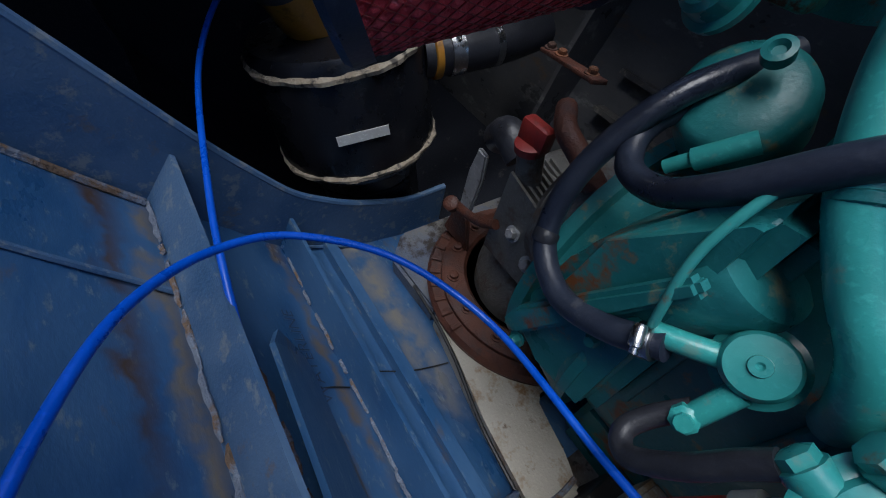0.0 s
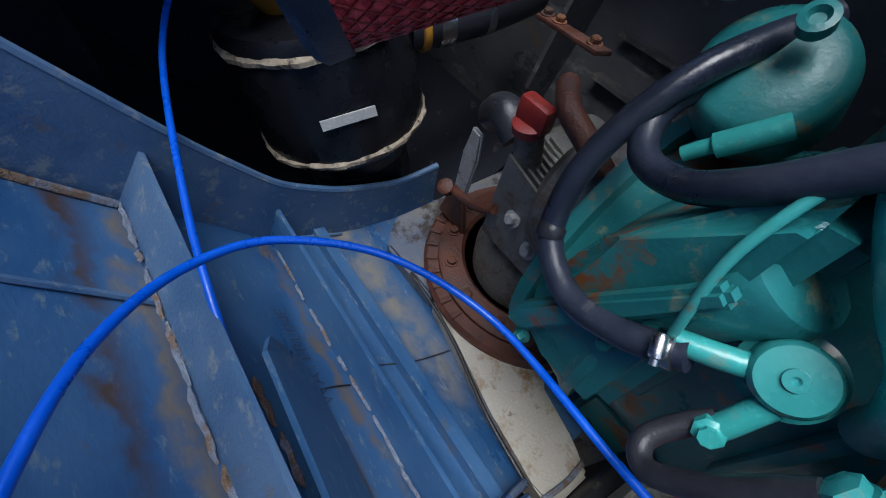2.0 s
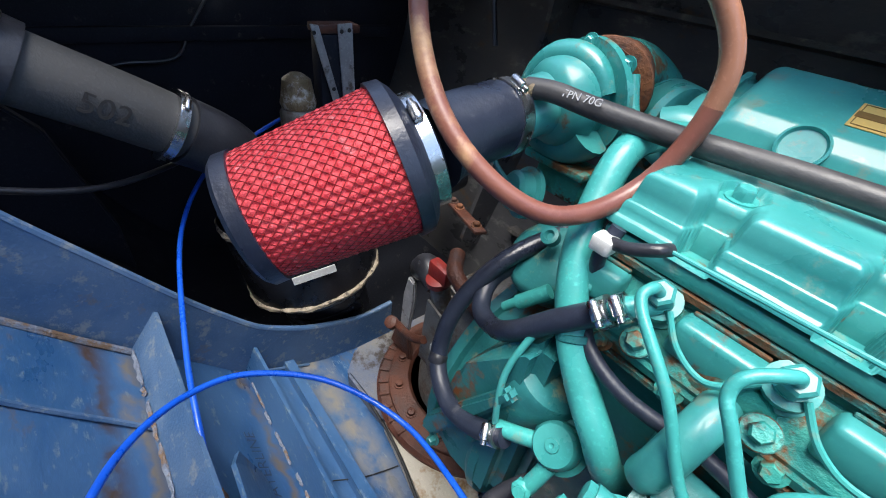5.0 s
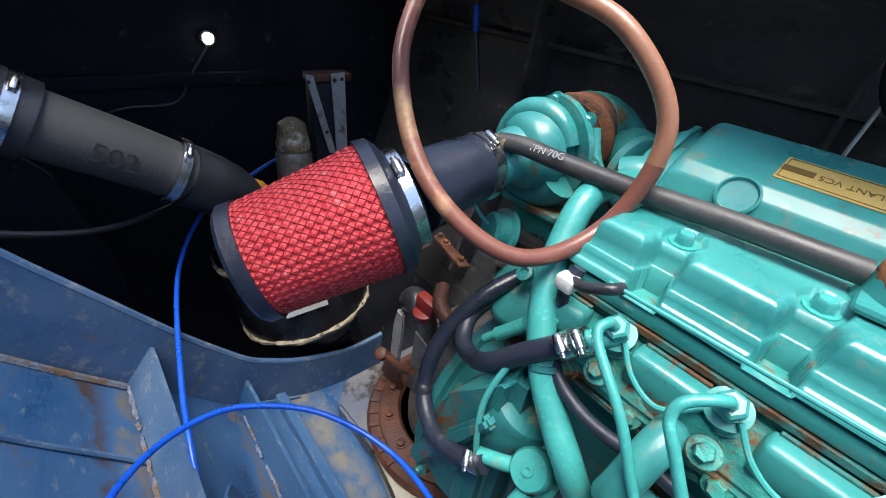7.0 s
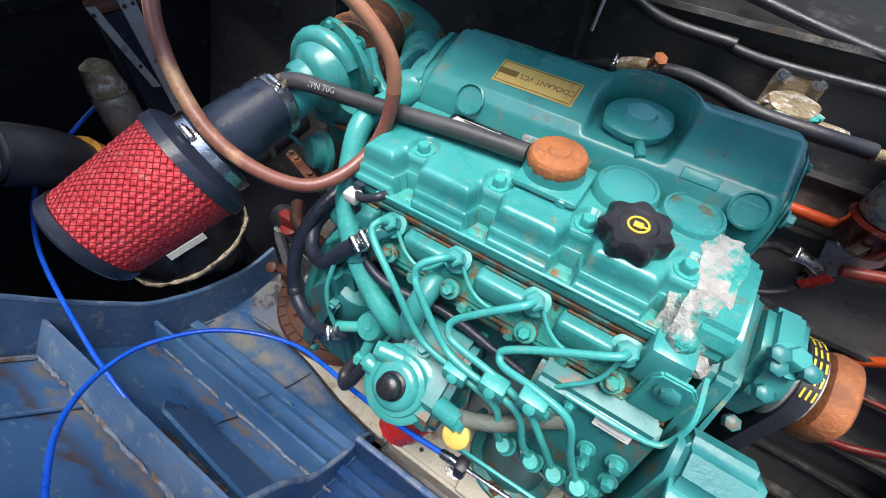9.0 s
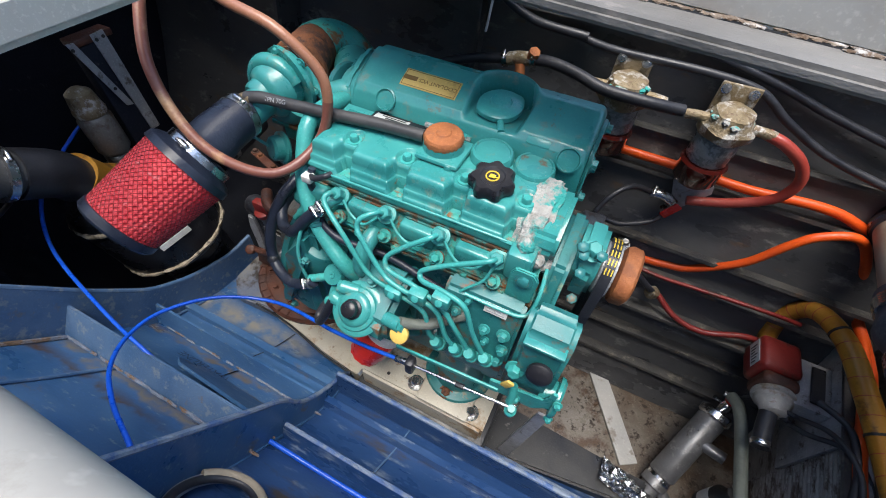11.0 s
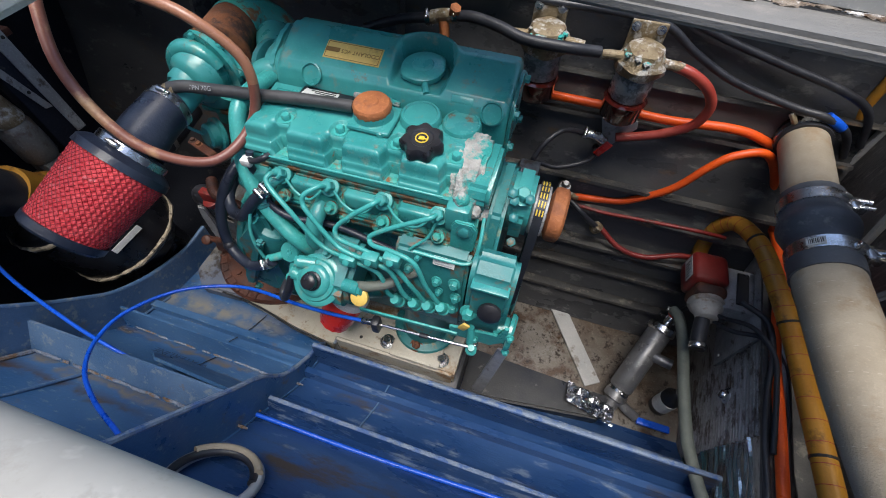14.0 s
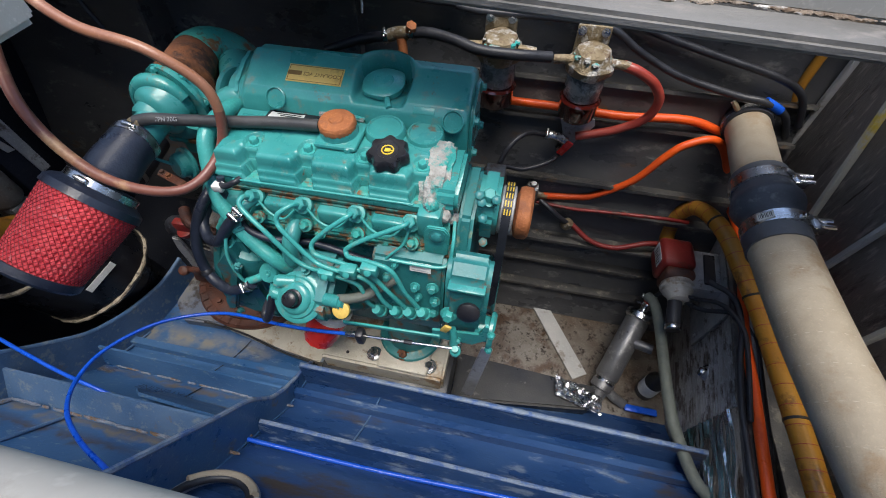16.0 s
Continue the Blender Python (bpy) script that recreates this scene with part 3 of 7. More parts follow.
for i in range(6):
    b.faces.new((low_v[i], low_v[(i + 1) % 6], high_v[(i + 1) % 6], high_v[i]))
part("slab", b, BLUE, plate, smooth=False)
beads(-0.40, -0.165, -0.292, 0.005, RUST_STAIN, "brown dirt in the gap beside the plate", 40, (0.003, 0.007), "dirt_line")
# forward of the web frame
stringer(-0.152, 0.795, (-0.118, -0.17), (-0.108, -0.078), BLUE_SHADED, "long blue stringer with a pale worn top edge", 0.012, EDGE_PALE)
stringer(-0.152, 0.795, (-0.172, -0.145), (-0.160, -0.112), BLUE_SHADED, "low blue strake with scraped paint", 0.016)
stringer(-0.152, 0.795, (-0.282, -0.045), (-0.262, -0.004), BLUE_SHADED, "blue stringer with a pale worn top edge", 0.010, EDGE_PALE)
stringer(0.22, 0.80, (-0.055, -0.29), (-0.05, -0.262), BLUE_SHADED, "low dark blue stringer beside the sump", 0.012, EDGE_PALE)
# ---- far side stringers ----
for z0, y0, h, x0, x1 in ((-0.24, 0.375, 0.035, -0.6, 0.76), (-0.14, 0.402, 0.035, -0.6, 0.76), (-0.055, 0.425, 0.045, -0.6, 0.72), (0.035, 0.462, 0.035, -0.6, 0.92), (0.105, 0.49, 0.028, -0.6, 0.92),
                          (0.255, 0.546, 0.022, -0.12, 0.92), (0.345, 0.566, 0.018, -0.12, 0.92), (0.525, 0.587, 0.035, -1.25, 0.92)):
    stringer(x0, x1, (y0 + 0.01, z0 - 0.004), (y0 - h, z0 + 0.006), PLANK, "dark painted stringer along the hull, dusty on top", 0.009)
b = bmesh.new()
prism([(0.60, 0.69), (0.585, 0.42), (0.545, 0.24), (0.485, 0.08), (0.425, -0.06), (0.36, -0.02), (0.40, 0.12), (0.46, 0.28), (0.50, 0.46), (0.51, 0.69)], -0.69, -0.68, "x", 0, b)
single("hull_rib", b, HULL_DARK, "dark grey upright rib of the hull", "rib", kind="structure", smooth=False)
single("hull_rib", prism([(0.60, 0.69), (0.578, 0.42), (0.54, 0.24), (0.52, 0.26), (0.545, 0.42), (0.56, 0.69)], -0.145, -0.137, "x"), PLANK, "thin upright rib with a pale edge", "rib", kind="structure", smooth=False)
single("hull_beam", box((-1.28, -0.6, 0.33), (-1.262, 0.5, 0.36), 0.002), HULL_SHADE, "beam across the aft bulkhead, painted dark for shade", "beam", kind="structure")

def seam(pts, r, material, label):
    return single("hull_seam", tube(pts, r, 6, 6), material, label, "seam", kind="stuff")


seam([(-0.497, -0.335, 0.046), (-0.505, -0.37, 0.088), (-0.512, -0.42, 0.153), (-0.52, -0.5, 0.274)], 0.0035, BLUE_PALE, "raised weld line across the hull")
seam([(-0.374, -0.205, -0.106), (-0.377, -0.225, -0.086), (-0.376, -0.245, -0.063)], 0.0013, OILY, "dark crack across the hull paint")
seam([(-0.385, -0.155, -0.134), (-0.372, -0.11, -0.158), (-0.366, -0.07, -0.176), (-0.362, -0.040, -0.186)], 0.0012, OILY, "dark crack beside the engine bed")
seam([(-0.64, -0.20, -0.104), (-0.645, -0.15, -0.136), (-0.646, -0.08, -0.172)], 0.003, BLUE_PALE, "raised weld line at the frame foot")
seam([(-0.642, -0.34, 0.052), (-0.644, -0.40, 0.125), (-0.644, -0.47, 0.22)], 0.005, FILLER, "ridge of cracked filler at the frame foot")
seam([(0.05, -0.125, -0.150), (0.045, -0.18, -0.128), (0.04, -0.25, -0.062)], 0.002, BLUE_PALE, "pale scrape across the hull")


def skew(ob, y0=0.36, k=0.1125, x_from=-9.0):
    """The forward bulkhead and what it carries stand a few degrees out of square."""
    for o in (ob, *ob.children_recursive):
        if o.type == "MESH":
            for v in o.data.vertices:
                if v.co.x > x_from:
                    v.co.x += k * min(0.0, v.co.y - y0) if x_from > 0 else k * (v.co.y - y0)
    return ob


skew(low)

# ---- the engine ----
eng = thing("marine_engine", "teal painted four-cylinder marine diesel engine with rust streaks, on its bed", "engine", at=(0, 0.1, 0))


def clamp(at, axis, r, parent=None, w=0.012, label="bright steel hose clamp"):
    """A worm-drive clamp: a band and its screw housing."""
    ax = Vector(axis).normalized()
    at = Vector(at)
    band = part("hose_clamp", lathe(at - ax * w / 2, ax, [(0, r), (0.0005, r + 0.0018), (w - 0.0005, r + 0.0018), (w, r)], 24), STEEL, parent, label)
    side = ax.cross(Vector((0.3, -0.5, 0.8))).normalized()
    out = side.cross(ax).normalized()
    c = at + out * (r + 0.004)
    part("clamp_screw", lathe(c - side * 0.009, side, [(0, 0.0035), (0.002, 0.0048), (0.015, 0.0048), (0.016, 0.003), (0.02, 0.003)], 10), STEEL, band)
    return band


def hose(name, pts, r, material, label, category="hose", seg=14, parent=None, n=10, group=""):
    b = tube(pts, r, seg, n)
    return part(name, b, material, parent, label) if parent else single(name, b, material, label, category, group)


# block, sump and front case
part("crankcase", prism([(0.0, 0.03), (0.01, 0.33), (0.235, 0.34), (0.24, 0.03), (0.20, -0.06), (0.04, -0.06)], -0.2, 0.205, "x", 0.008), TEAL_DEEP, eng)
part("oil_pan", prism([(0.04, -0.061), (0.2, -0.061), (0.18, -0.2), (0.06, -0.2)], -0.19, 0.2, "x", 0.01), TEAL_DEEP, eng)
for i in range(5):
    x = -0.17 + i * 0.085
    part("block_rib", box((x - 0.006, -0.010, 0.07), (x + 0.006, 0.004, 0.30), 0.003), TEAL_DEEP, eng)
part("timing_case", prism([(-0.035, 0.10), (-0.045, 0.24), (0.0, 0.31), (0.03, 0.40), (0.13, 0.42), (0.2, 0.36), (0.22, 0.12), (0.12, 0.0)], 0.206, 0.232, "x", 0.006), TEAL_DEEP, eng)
part("cylinder_head", prism([(-0.004, 0.336), (-0.008, 0.352), (0.022, 0.396), (0.155, 0.402), (0.16, 0.336)], -0.205, 0.195, "x", 0.004), TEAL_RUSTY, eng, "teal cylinder head streaked with rust")
part("head_gasket", box((-0.207, -0.006, 0.331), (0.2, 0.165, 0.3355)), GASKET, eng, "rust-stained gasket")
part("cover_gasket", box((-0.206, 0.016, 0.4025), (0.166, 0.13, 0.4075)), GASKET, eng, "rust-stained gasket")
# rocker cover: a flange, four lobes and the bolt recesses between them
cover = part("rocker_cover", box((-0.205, 0.018, 0.408), (0.165, 0.14, 0.424), 0.004), TEAL, eng)
NECK = [-0.139, -0.045, 0.050, 0.143]


def cover_height(x, y):
    """The pressed cover: rounded lobes between notches for the bolts, with a ledge round the foot."""
    d = min(x + 0.2005, 0.1605 - x, y - 0.0225, 0.1345 - y)
    seat = False
    for c in NECK:
        w = 0.0085 + 0.30 * max(0.0, 0.040 - y)
        if c > 0.1 and x > c:
            side = 0.0
        else:
            side = max(abs(x - c) - w, 0.0)
        back = max(y - 0.043, 0.0)
        d = min(d, math.hypot(side, back) if side or back else -0.02)
        seat = seat or math.hypot(x - c, 0.8 * (y - 0.062)) < 0.0155
    steps = [(-0.0065, 0.4245), (-0.0050, 0.4335), (-0.0010, 0.4360), (0.0005, 0.4455), (0.0035, 0.4475), (0.0050, 0.4645)]
    if d <= steps[0][0]:
        return steps[0][1]
    for (da, za), (db, zb) in zip(steps, steps[1:]):
        if d < db:
            return za + (zb - za) * (d - da) / (db - da)
    u = min(d - 0.005, 0.009)
    z = 0.4645 + math.sqrt(max(0.0, 0.009 ** 2 - (0.009 - u) ** 2))
    return min(z, 0.4672) if seat else z


b = bmesh.new()
rows = [[b.verts.new((-0.209 + 0.0012 * i, 0.0165 + 0.00115 * k, cover_height(-0.209 + 0.0012 * i, 0.0165 + 0.00115 * k))) for k in range(110)] for i in range(316)]
for ra, rb in zip(rows, rows[1:]):
    for k in range(109):
        b.faces.new((ra[k], rb[k], rb[k + 1], ra[k + 1]))
for v in b.verts:
    v.co.z += 0.0004 * noise.noise(v.co * 60)
part("cover_dome", b, TEAL, cover).data.set_sharp_from_angle(angle=radians(85))
for x in NECK:
    part("cover_bolt", bolt_shape((x, 0.062, 0.4668), (0, -0.05, 1), 0.0075, 0.009), TEAL_CLEAN, cover)
    part("rusty_recess", box((x - 0.010, 0.0225, 0.408), (x + 0.010, 0.035, 0.426), 0.003), TEAL_RUSTY, cover, "rusty pocket under the bolt")
part("bolt_lug", lathe((-0.02, 0.075, 0.474), (0, 0, 1), [(0, 0.008), (0.006, 0.007), (0.008, 0.004)], 12), TEAL, cover)
part("bolt_lug", lathe((0.02, 0.068, 0.474), (0, 0, 1), [(0, 0.008), (0.006, 0.007), (0.008, 0.004)], 12), TEAL, cover)
part("raised_step", box((-0.035, 0.062, 0.4745), (0.035, 0.13, 0.483), 0.005), TEAL, cover)
for at, r in (((0.066, 0.122, 0.474), 0.030), ((0.131, 0.130, 0.468), 0.029)):
    part("round_pad", lathe(at, (0.02, -0.05, 1), [(0, r * 1.12), (0.008, r * 1.08), (0.012, r), (0.0125, r * 0.9), (0.0105, r * 0.86), (0.0105, 0.002)], 30), TEAL, cover, "round blanked pad, paint worn at the rim")
for xc, half in ((-0.184, 0.018), (-0.092, 0.030), (0.003, 0.030), (0.097, 0.030)):
    part("port_boss", box((xc - half, -0.003, 0.366), (xc + half, 0.020, 0.398), 0.006, 3), TEAL, eng)
    part("rust_strip", box((xc - half * 0.85, 0.0125, 0.3975), (xc + half * 0.85, 0.0165, 0.4005), 0.0012), GASKET, eng, "rusted ledge under the cover")
# oil filler neck with its orange cap and breather
part("filler_neck", lathe((-0.004, 0.100, 0.47), (0, -0.05, 1), [(0, 0.036), (0.012, 0.032), (0.025, 0.030)], 28), TEAL, cover)
cap = part("oil_cap", lathe((-0.004, 0.0988, 0.490), (0, -0.05, 1), [(0, 0.029), (0.004, 0.030), (0.012, 0.030), (0.016, 0.027), (0.017, 0.012), (0.019, 0.010), (0.019, 0.002)], 30,
                           lobes=lambda a, k: 1 + (0.015 * math.cos(16 * a) if k < 3 else 0)), ORANGE_RUST, cover, "faded orange-brown oil filler cap")
part("black_cap", lathe((0.090, 0.062, 0.474), (0, -0.1, 1), [(0, 0.024), (0.004, 0.031), (0.016, 0.031), (0.021, 0.027), (0.021, 0.018), (0.019, 0.016), (0.019, 0.002)], 64,
                        lobes=lambda a, k: 1 + (0.10 * math.cos(7 * a) if 0 < k < 4 else 0)), PLASTIC_BLACK, cover, "black lobed plastic cap with a yellow oil-can mark")
b = tube([(0.090 + 0.009 * math.cos(a), 0.0598 + 0.009 * math.sin(a), 0.4938 + 0.0009 * math.sin(a)) for a in span(0, 6.2, 16)], 0.0011, 6, 1, None, False)
box((0.086, 0.0555, 0.4935), (0.094, 0.0625, 0.4948), 0, 2, b)
box((0.094, 0.0575, 0.4935), (0.1, 0.0595, 0.4948), 0, 2, b)
part("oil_mark", b, YELLOW_INK, cover, "yellow oil mark")
# white corroded thermostat housing
b = prism([(0.020, 0.392), (0.012, 0.412), (0.030, 0.452), (0.058, 0.468), (0.100, 0.474), (0.124, 0.480), (0.130, 0.43), (0.08, 0.40)], 0.142, 0.188, "x", 0.009, seg=3)
bmesh.ops.subdivide_edges(b, edges=[e for e in b.edges if e.calc_length() > 0.008], cuts=6, use_grid_fill=True)
bmesh.ops.triangulate(b, faces=[f for f in b.faces if len(f.verts) > 4])
for v in b.verts:
    k = v.co * 60
    v.co += Vector((0.004 * noise.noise(k), 0.004 * noise.noise(k * 0.6 + Vector((7, 0, 0))), 0.004 * noise.noise(k * 0.7 + Vector((0, 7, 0)))))
    v.co += 0.0016 * Vector((noise.noise(k * 3), noise.noise(k * 3 + Vector((3, 0, 0))), noise.noise(k * 3 + Vector((0, 3, 0)))))
part("thermostat_crust", b, CHALK, eng, "crust of white corrosion on the thermostat housing")
part("thermostat_housing", prism([(0.03, 0.40), (0.02, 0.43), (0.03, 0.452), (0.12, 0.466), (0.14, 0.40)], 0.1665, 0.205, "x", 0.006), TEAL, eng)
part("housing_spout", box((0.145, -0.005, 0.375), (0.185, 0.03, 0.43), 0.008), TEAL, eng, "teal spout with flaking paint")
b = bmesh.new()
for c in ((0.178, 0.03, 0.425), (0.192, 0.05, 0.43), (0.185, 0.02, 0.41), (0.165, 0.018, 0.432), (0.195, 0.035, 0.39)):
    bmesh.ops.create_icosphere(b, subdivisions=2, radius=0.013, matrix=Matrix.Translation(c))
for v in b.verts:
    v.co += 0.003 * Vector((noise.noise(v.co * 120), noise.noise(v.co * 110 + Vector((7, 0, 0))), noise.noise(v.co * 100)))
part("corroded_bolt", b, CHALK, eng, "white corroded bolt heads")
# heat exchanger with its filler cap
HX_TOP = [(0.148, 0.452), (0.1495, 0.474), (0.155, 0.492), (0.166, 0.504), (0.180, 0.511), (0.228, 0.531), (0.2355, 0.5325), (0.2415, 0.5275), (0.258, 0.5265), (0.263, 0.520), (0.2655, 0.500)]
WELL = (0.042, 0.206)


def hx_height(x, y):
    """The casing's top: a slope up to a back rim, rounded ends, and the round well of the filler cap."""
    for (ya, za), (yb, zb) in zip(HX_TOP, HX_TOP[1:]):
        if y <= yb:
            break
    z = za + (zb - za) * (y - ya) / (yb - ya)
    d = min(x + 0.207, 0.197 - x)
    if d < 0.014:
        z -= 0.014 - math.sqrt(max(0.0, 0.014 ** 2 - (0.014 - d) ** 2))
    r = math.hypot(x - WELL[0], y - WELL[1]) if y > WELL[1] else abs(x - WELL[0]) + 0.10 * (WELL[1] - y)
    if r < 0.066:
        k = min(1.0, max(0.0, (0.066 - r) / 0.012))
        back = min(1.0, max(0.0, (y - WELL[1] - 0.004) / 0.03))
        rise = max(z, 0.531 + 0.008 * back)
        wall = z + (rise - z) * k * k * (3 - 2 * k) * back
        f = min(1.0, max(0.0, (0.053 - r) / 0.010))
        z = wall + (min(wall, 0.4965) - wall) * f * f * (3 - 2 * f)
    return z


b = bmesh.new()
XS = [-0.207 + 0.404 * i / 202 for i in range(203)]
YS = [0.148 + 0.1175 * k / 78 for k in range(79)]
rows = [[b.verts.new((x, y + 0.012 * max(0.0, hx_height(x, y) - 0.533), hx_height(x, y))) for y in YS] for x in XS]
for ra, rb in zip(rows, rows[1:]):
    for k in range(78):
        b.faces.new((ra[k], rb[k], rb[k + 1], ra[k + 1]))
rim_v = [r[0] for r in rows] + rows[-1][1:] + [r[-1] for r in rows[-2::-1]] + rows[0][-2:0:-1]
foot = [b.verts.new((v.co.x, v.co.y, 0.36)) for v in rim_v]
for i in range(len(rim_v)):
    b.faces.new((rim_v[i], rim_v[(i + 1) % len(rim_v)], foot[(i + 1) % len(rim_v)], foot[i]))
b.faces.new(foot)
hx = part("heat_exchanger", b, TEAL, eng, "long teal heat exchanger casing")
hx.data.set_sharp_from_angle(angle=radians(60))
part("end_cover", prism([(0.150, 0.40), (0.152, 0.470), (0.166, 0.496), (0.225, 0.521), (0.25, 0.52), (0.262, 0.505), (0.262, 0.40)], -0.232, -0.2075, "x", 0.009, seg=3), TEAL, hx)
part("end_boss", lathe((-0.205, 0.20, 0.455), (-1, 0, 0), [(0, 0.048), (0.03, 0.047), (0.036, 0.042), (0.037, 0.02)], 34), TEAL, hx)
part("end_ridge", prism([(0.158, 0.40), (0.160, 0.470), (0.175, 0.497), (0.228, 0.518), (0.25, 0.515), (0.255, 0.40)], 0.1975, 0.203, "x", 0.004), TEAL, hx)
for c in ((0.2035, 0.172, 0.482), (0.2035, 0.244, 0.50), (0.2035, 0.246, 0.42), (0.2035, 0.168, 0.42)):
    part("end_bolt", bolt_shape(c, (1, 0, 0), 0.0065, 0.007), TEAL_CLEAN, hx)
part("filler_collar", lathe((0.042, 0.206, 0.490), (0, -0.12, 1), [(0, 0.034), (0.008, 0.032), (0.011, 0.030), (0.012, 0.02)], 36), TEAL, hx)
pc = part("pressure_cap", lathe((0.042, 0.206, 0.503), (0, -0.12, 1), [(0, 0.034), (0.003, 0.036), (0.009, 0.036), (0.012, 0.032), (0.013, 0.018), (0.017, 0.015), (0.017, 0.002)], 40,
                              lobes=lambda a, k: 1 + (0.10 * max(0, math.cos(2 * a)) ** 6 if 0 < k < 4 else 0)), TEAL_CLEAN, hx, "teal pressure cap with two ears")
part("overflow_stub", tube([(0.052, 0.180, 0.503), (0.058, 0.168, 0.500), (0.063, 0.158, 0.496)], 0.0055, 10, 5), TEAL_CLEAN, hx)
part("casting_recess", lathe((-0.138, 0.1545, 0.4905), (0, -0.82, 0.57), [(0, 0.0185), (0.0035, 0.0185), (0.0045, 0.0165), (0.0008, 0.015), (0.0005, 0.002)], 26), TEAL, hx)
part("casting_recess", lathe((0.172, 0.1535, 0.488), (0, -0.82, 0.57), [(0, 0.0185), (0.0035, 0.0185), (0.0045, 0.0165), (0.0008, 0.015), (0.0005, 0.002)], 26), TEAL, hx)
part("casting_mark", box((-0.018, -0.006, -0.002), (0.018, 0.006, 0.0012), 0.001, 2, None, Matrix.Translation((0.122, 0.1595, 0.4975)) @ Euler((radians(47), 0, 0)).to_matrix().to_4x4()), TEAL_CLEAN, hx)
part("worn_patch", box((-0.004, -0.012, -0.001), (0.005, 0.012, 0.0006), 0.0005, 1, None, Matrix.Translation((0.183, 0.212, 0.5195)) @ Euler((radians(22), radians(14), 0)).to_matrix().to_4x4()), CHALK, hx, "paint worn to bare grey metal")
part("manifold_shelf", prism([(0.10, 0.40), (0.12, 0.462), (0.152, 0.466), (0.16, 0.40)], -0.215, 0.16, "x", 0.005), TEAL, eng)
part("chipped_seam", tube([(-0.06, 0.150, 0.472), (-0.03, 0.146, 0.475), (0.0, 0.150, 0.474), (0.02, 0.15, 0.471)], 0.0055, 8, 8), CHALK, eng, "chipped whitish sealant")
# the golden label, readable upside down from this side, and the data plates


def plate_on(m, w, h, material, parent, name, t=0.0012):
    return part(name, box((-w / 2, -h / 2, -t), (w / 2, h / 2, 0), 0.0004, 1, None, m), material, parent, "", False)


def lettering(name, body, m, size, material, parent, label="", thin=0.0):
    """Raised print with the built-in font, turned into a mesh."""
    c = bpy.data.curves.new(name, "FONT")
    c.body, c.size, c.extrude, c.align_x, c.align_y = body, size, 0.0002, "CENTER", "CENTER"
    c.offset = -thin
    tmp = bpy.data.objects.new(name, c)
    scene.collection.objects.link(tmp)
    me = bpy.data.meshes.new_from_object(tmp.evaluated_get(bpy.context.evaluated_depsgraph_get()))
    bpy.data.objects.remove(tmp)
    me.materials.clear()
    bm = bmesh.new()
    bm.from_mesh(me)
    bpy.data.meshes.remove(me)
    bmesh.ops.transform(bm, matrix=m, verts=bm.verts)
    return part(name, bm, material, parent, label, False)


TOP = Matrix.Translation((-0.076, 0.1935, 0.5178)) @ Euler((radians(-22.6), 0, radians(180))).to_matrix().to_4x4()
gold = plate_on(TOP, 0.100, 0.034, LABEL_GOLD, hx, "label_plate")
lettering("print", "COOLANT VCS", TOP @ Matrix.Translation((-0.013, 0, 0.0002)), 0.0098, INK_BROWN, gold, "brown print")
part("print_mark", box((0.024, -0.004, 0.0001), (0.049, 0.004, 0.0006), 0, 1, None, TOP), INK_BROWN, gold)
for lo, hi in (((-0.047, 0.0140), (0.047, 0.0148)), ((-0.047, -0.0148), (0.047, -0.0140)), ((-0.0478, -0.0148), (-0.047, 0.0148)), ((0.047, -0.0148), (0.0478, 0.0148))):
    part("print_rule", box((*lo, 0.0001), (*hi, 0.0005), 0, 1, None, TOP), INK_BROWN, gold, "", False)
m = Matrix.Translation((-0.118, 0.139, 0.4695)) @ Euler((radians(8), 0, radians(180))).to_matrix().to_4x4()
dp = plate_on(m, 0.062, 0.022, PAPER, eng, "data_plate")
for k in range(3):
    part("print_bar", box((-0.026, -0.008 + k * 0.0055, 0.0001), (0.026 - 0.008 * k, -0.0055 + k * 0.0055, 0.0005), 0, 1, None, m), INK, dp, "", False)
part("black_bracket", box((-0.155, 0.124, 0.4675), (-0.04, 0.152, 0.4685), 0.0004), PLASTIC_BLACK, eng)

# injectors, their pipes and return lines
INJ = [-0.139, -0.052, 0.041, 0.134]
aim = Vector((0, -0.62, 0.78)).normalized()
for x in INJ:
    base = Vector((x, 0.016, 0.385))
    inj = part("injector", lathe(base - aim * 0.012, aim, [(0, 0.017), (0.012, 0.017), (0.013, 0.013), (0.02, 0.013), (0.021, 0.0155), (0.028, 0.0155), (0.029, 0.010), (0.033, 0.010)], 24), TEAL_CLEAN, eng)
    part("injector_nut", lathe(base + aim * 0.021, aim, [(0, 0.0105), (0.012, 0.0105), (0.014, 0.008)], 6), TEAL, inj)
    part("rust_ring", lathe(base - aim * 0.013, aim, [(0, 0.022), (0.0035, 0.0215), (0.004, 0.016)], 24, lobes=lambda a, k: 1 + 0.10 * math.sin(3 * a + x * 40)), RUSTY, inj, "ring of rust")
    part("stud_nut", bolt_shape((x + 0.004, -0.012, 0.367), (0, -0.7, 0.7), 0.0075, 0.009), TEAL_RUSTY, inj, "rusty clamp nut")
    part("stud_rust", lathe((x + 0.004, -0.0105, 0.3655), (0, -0.7, 0.7), [(0, 0.0125), (0.003, 0.012), (0.0035, 0.009)], 18), GASKET, inj, "rust stain")
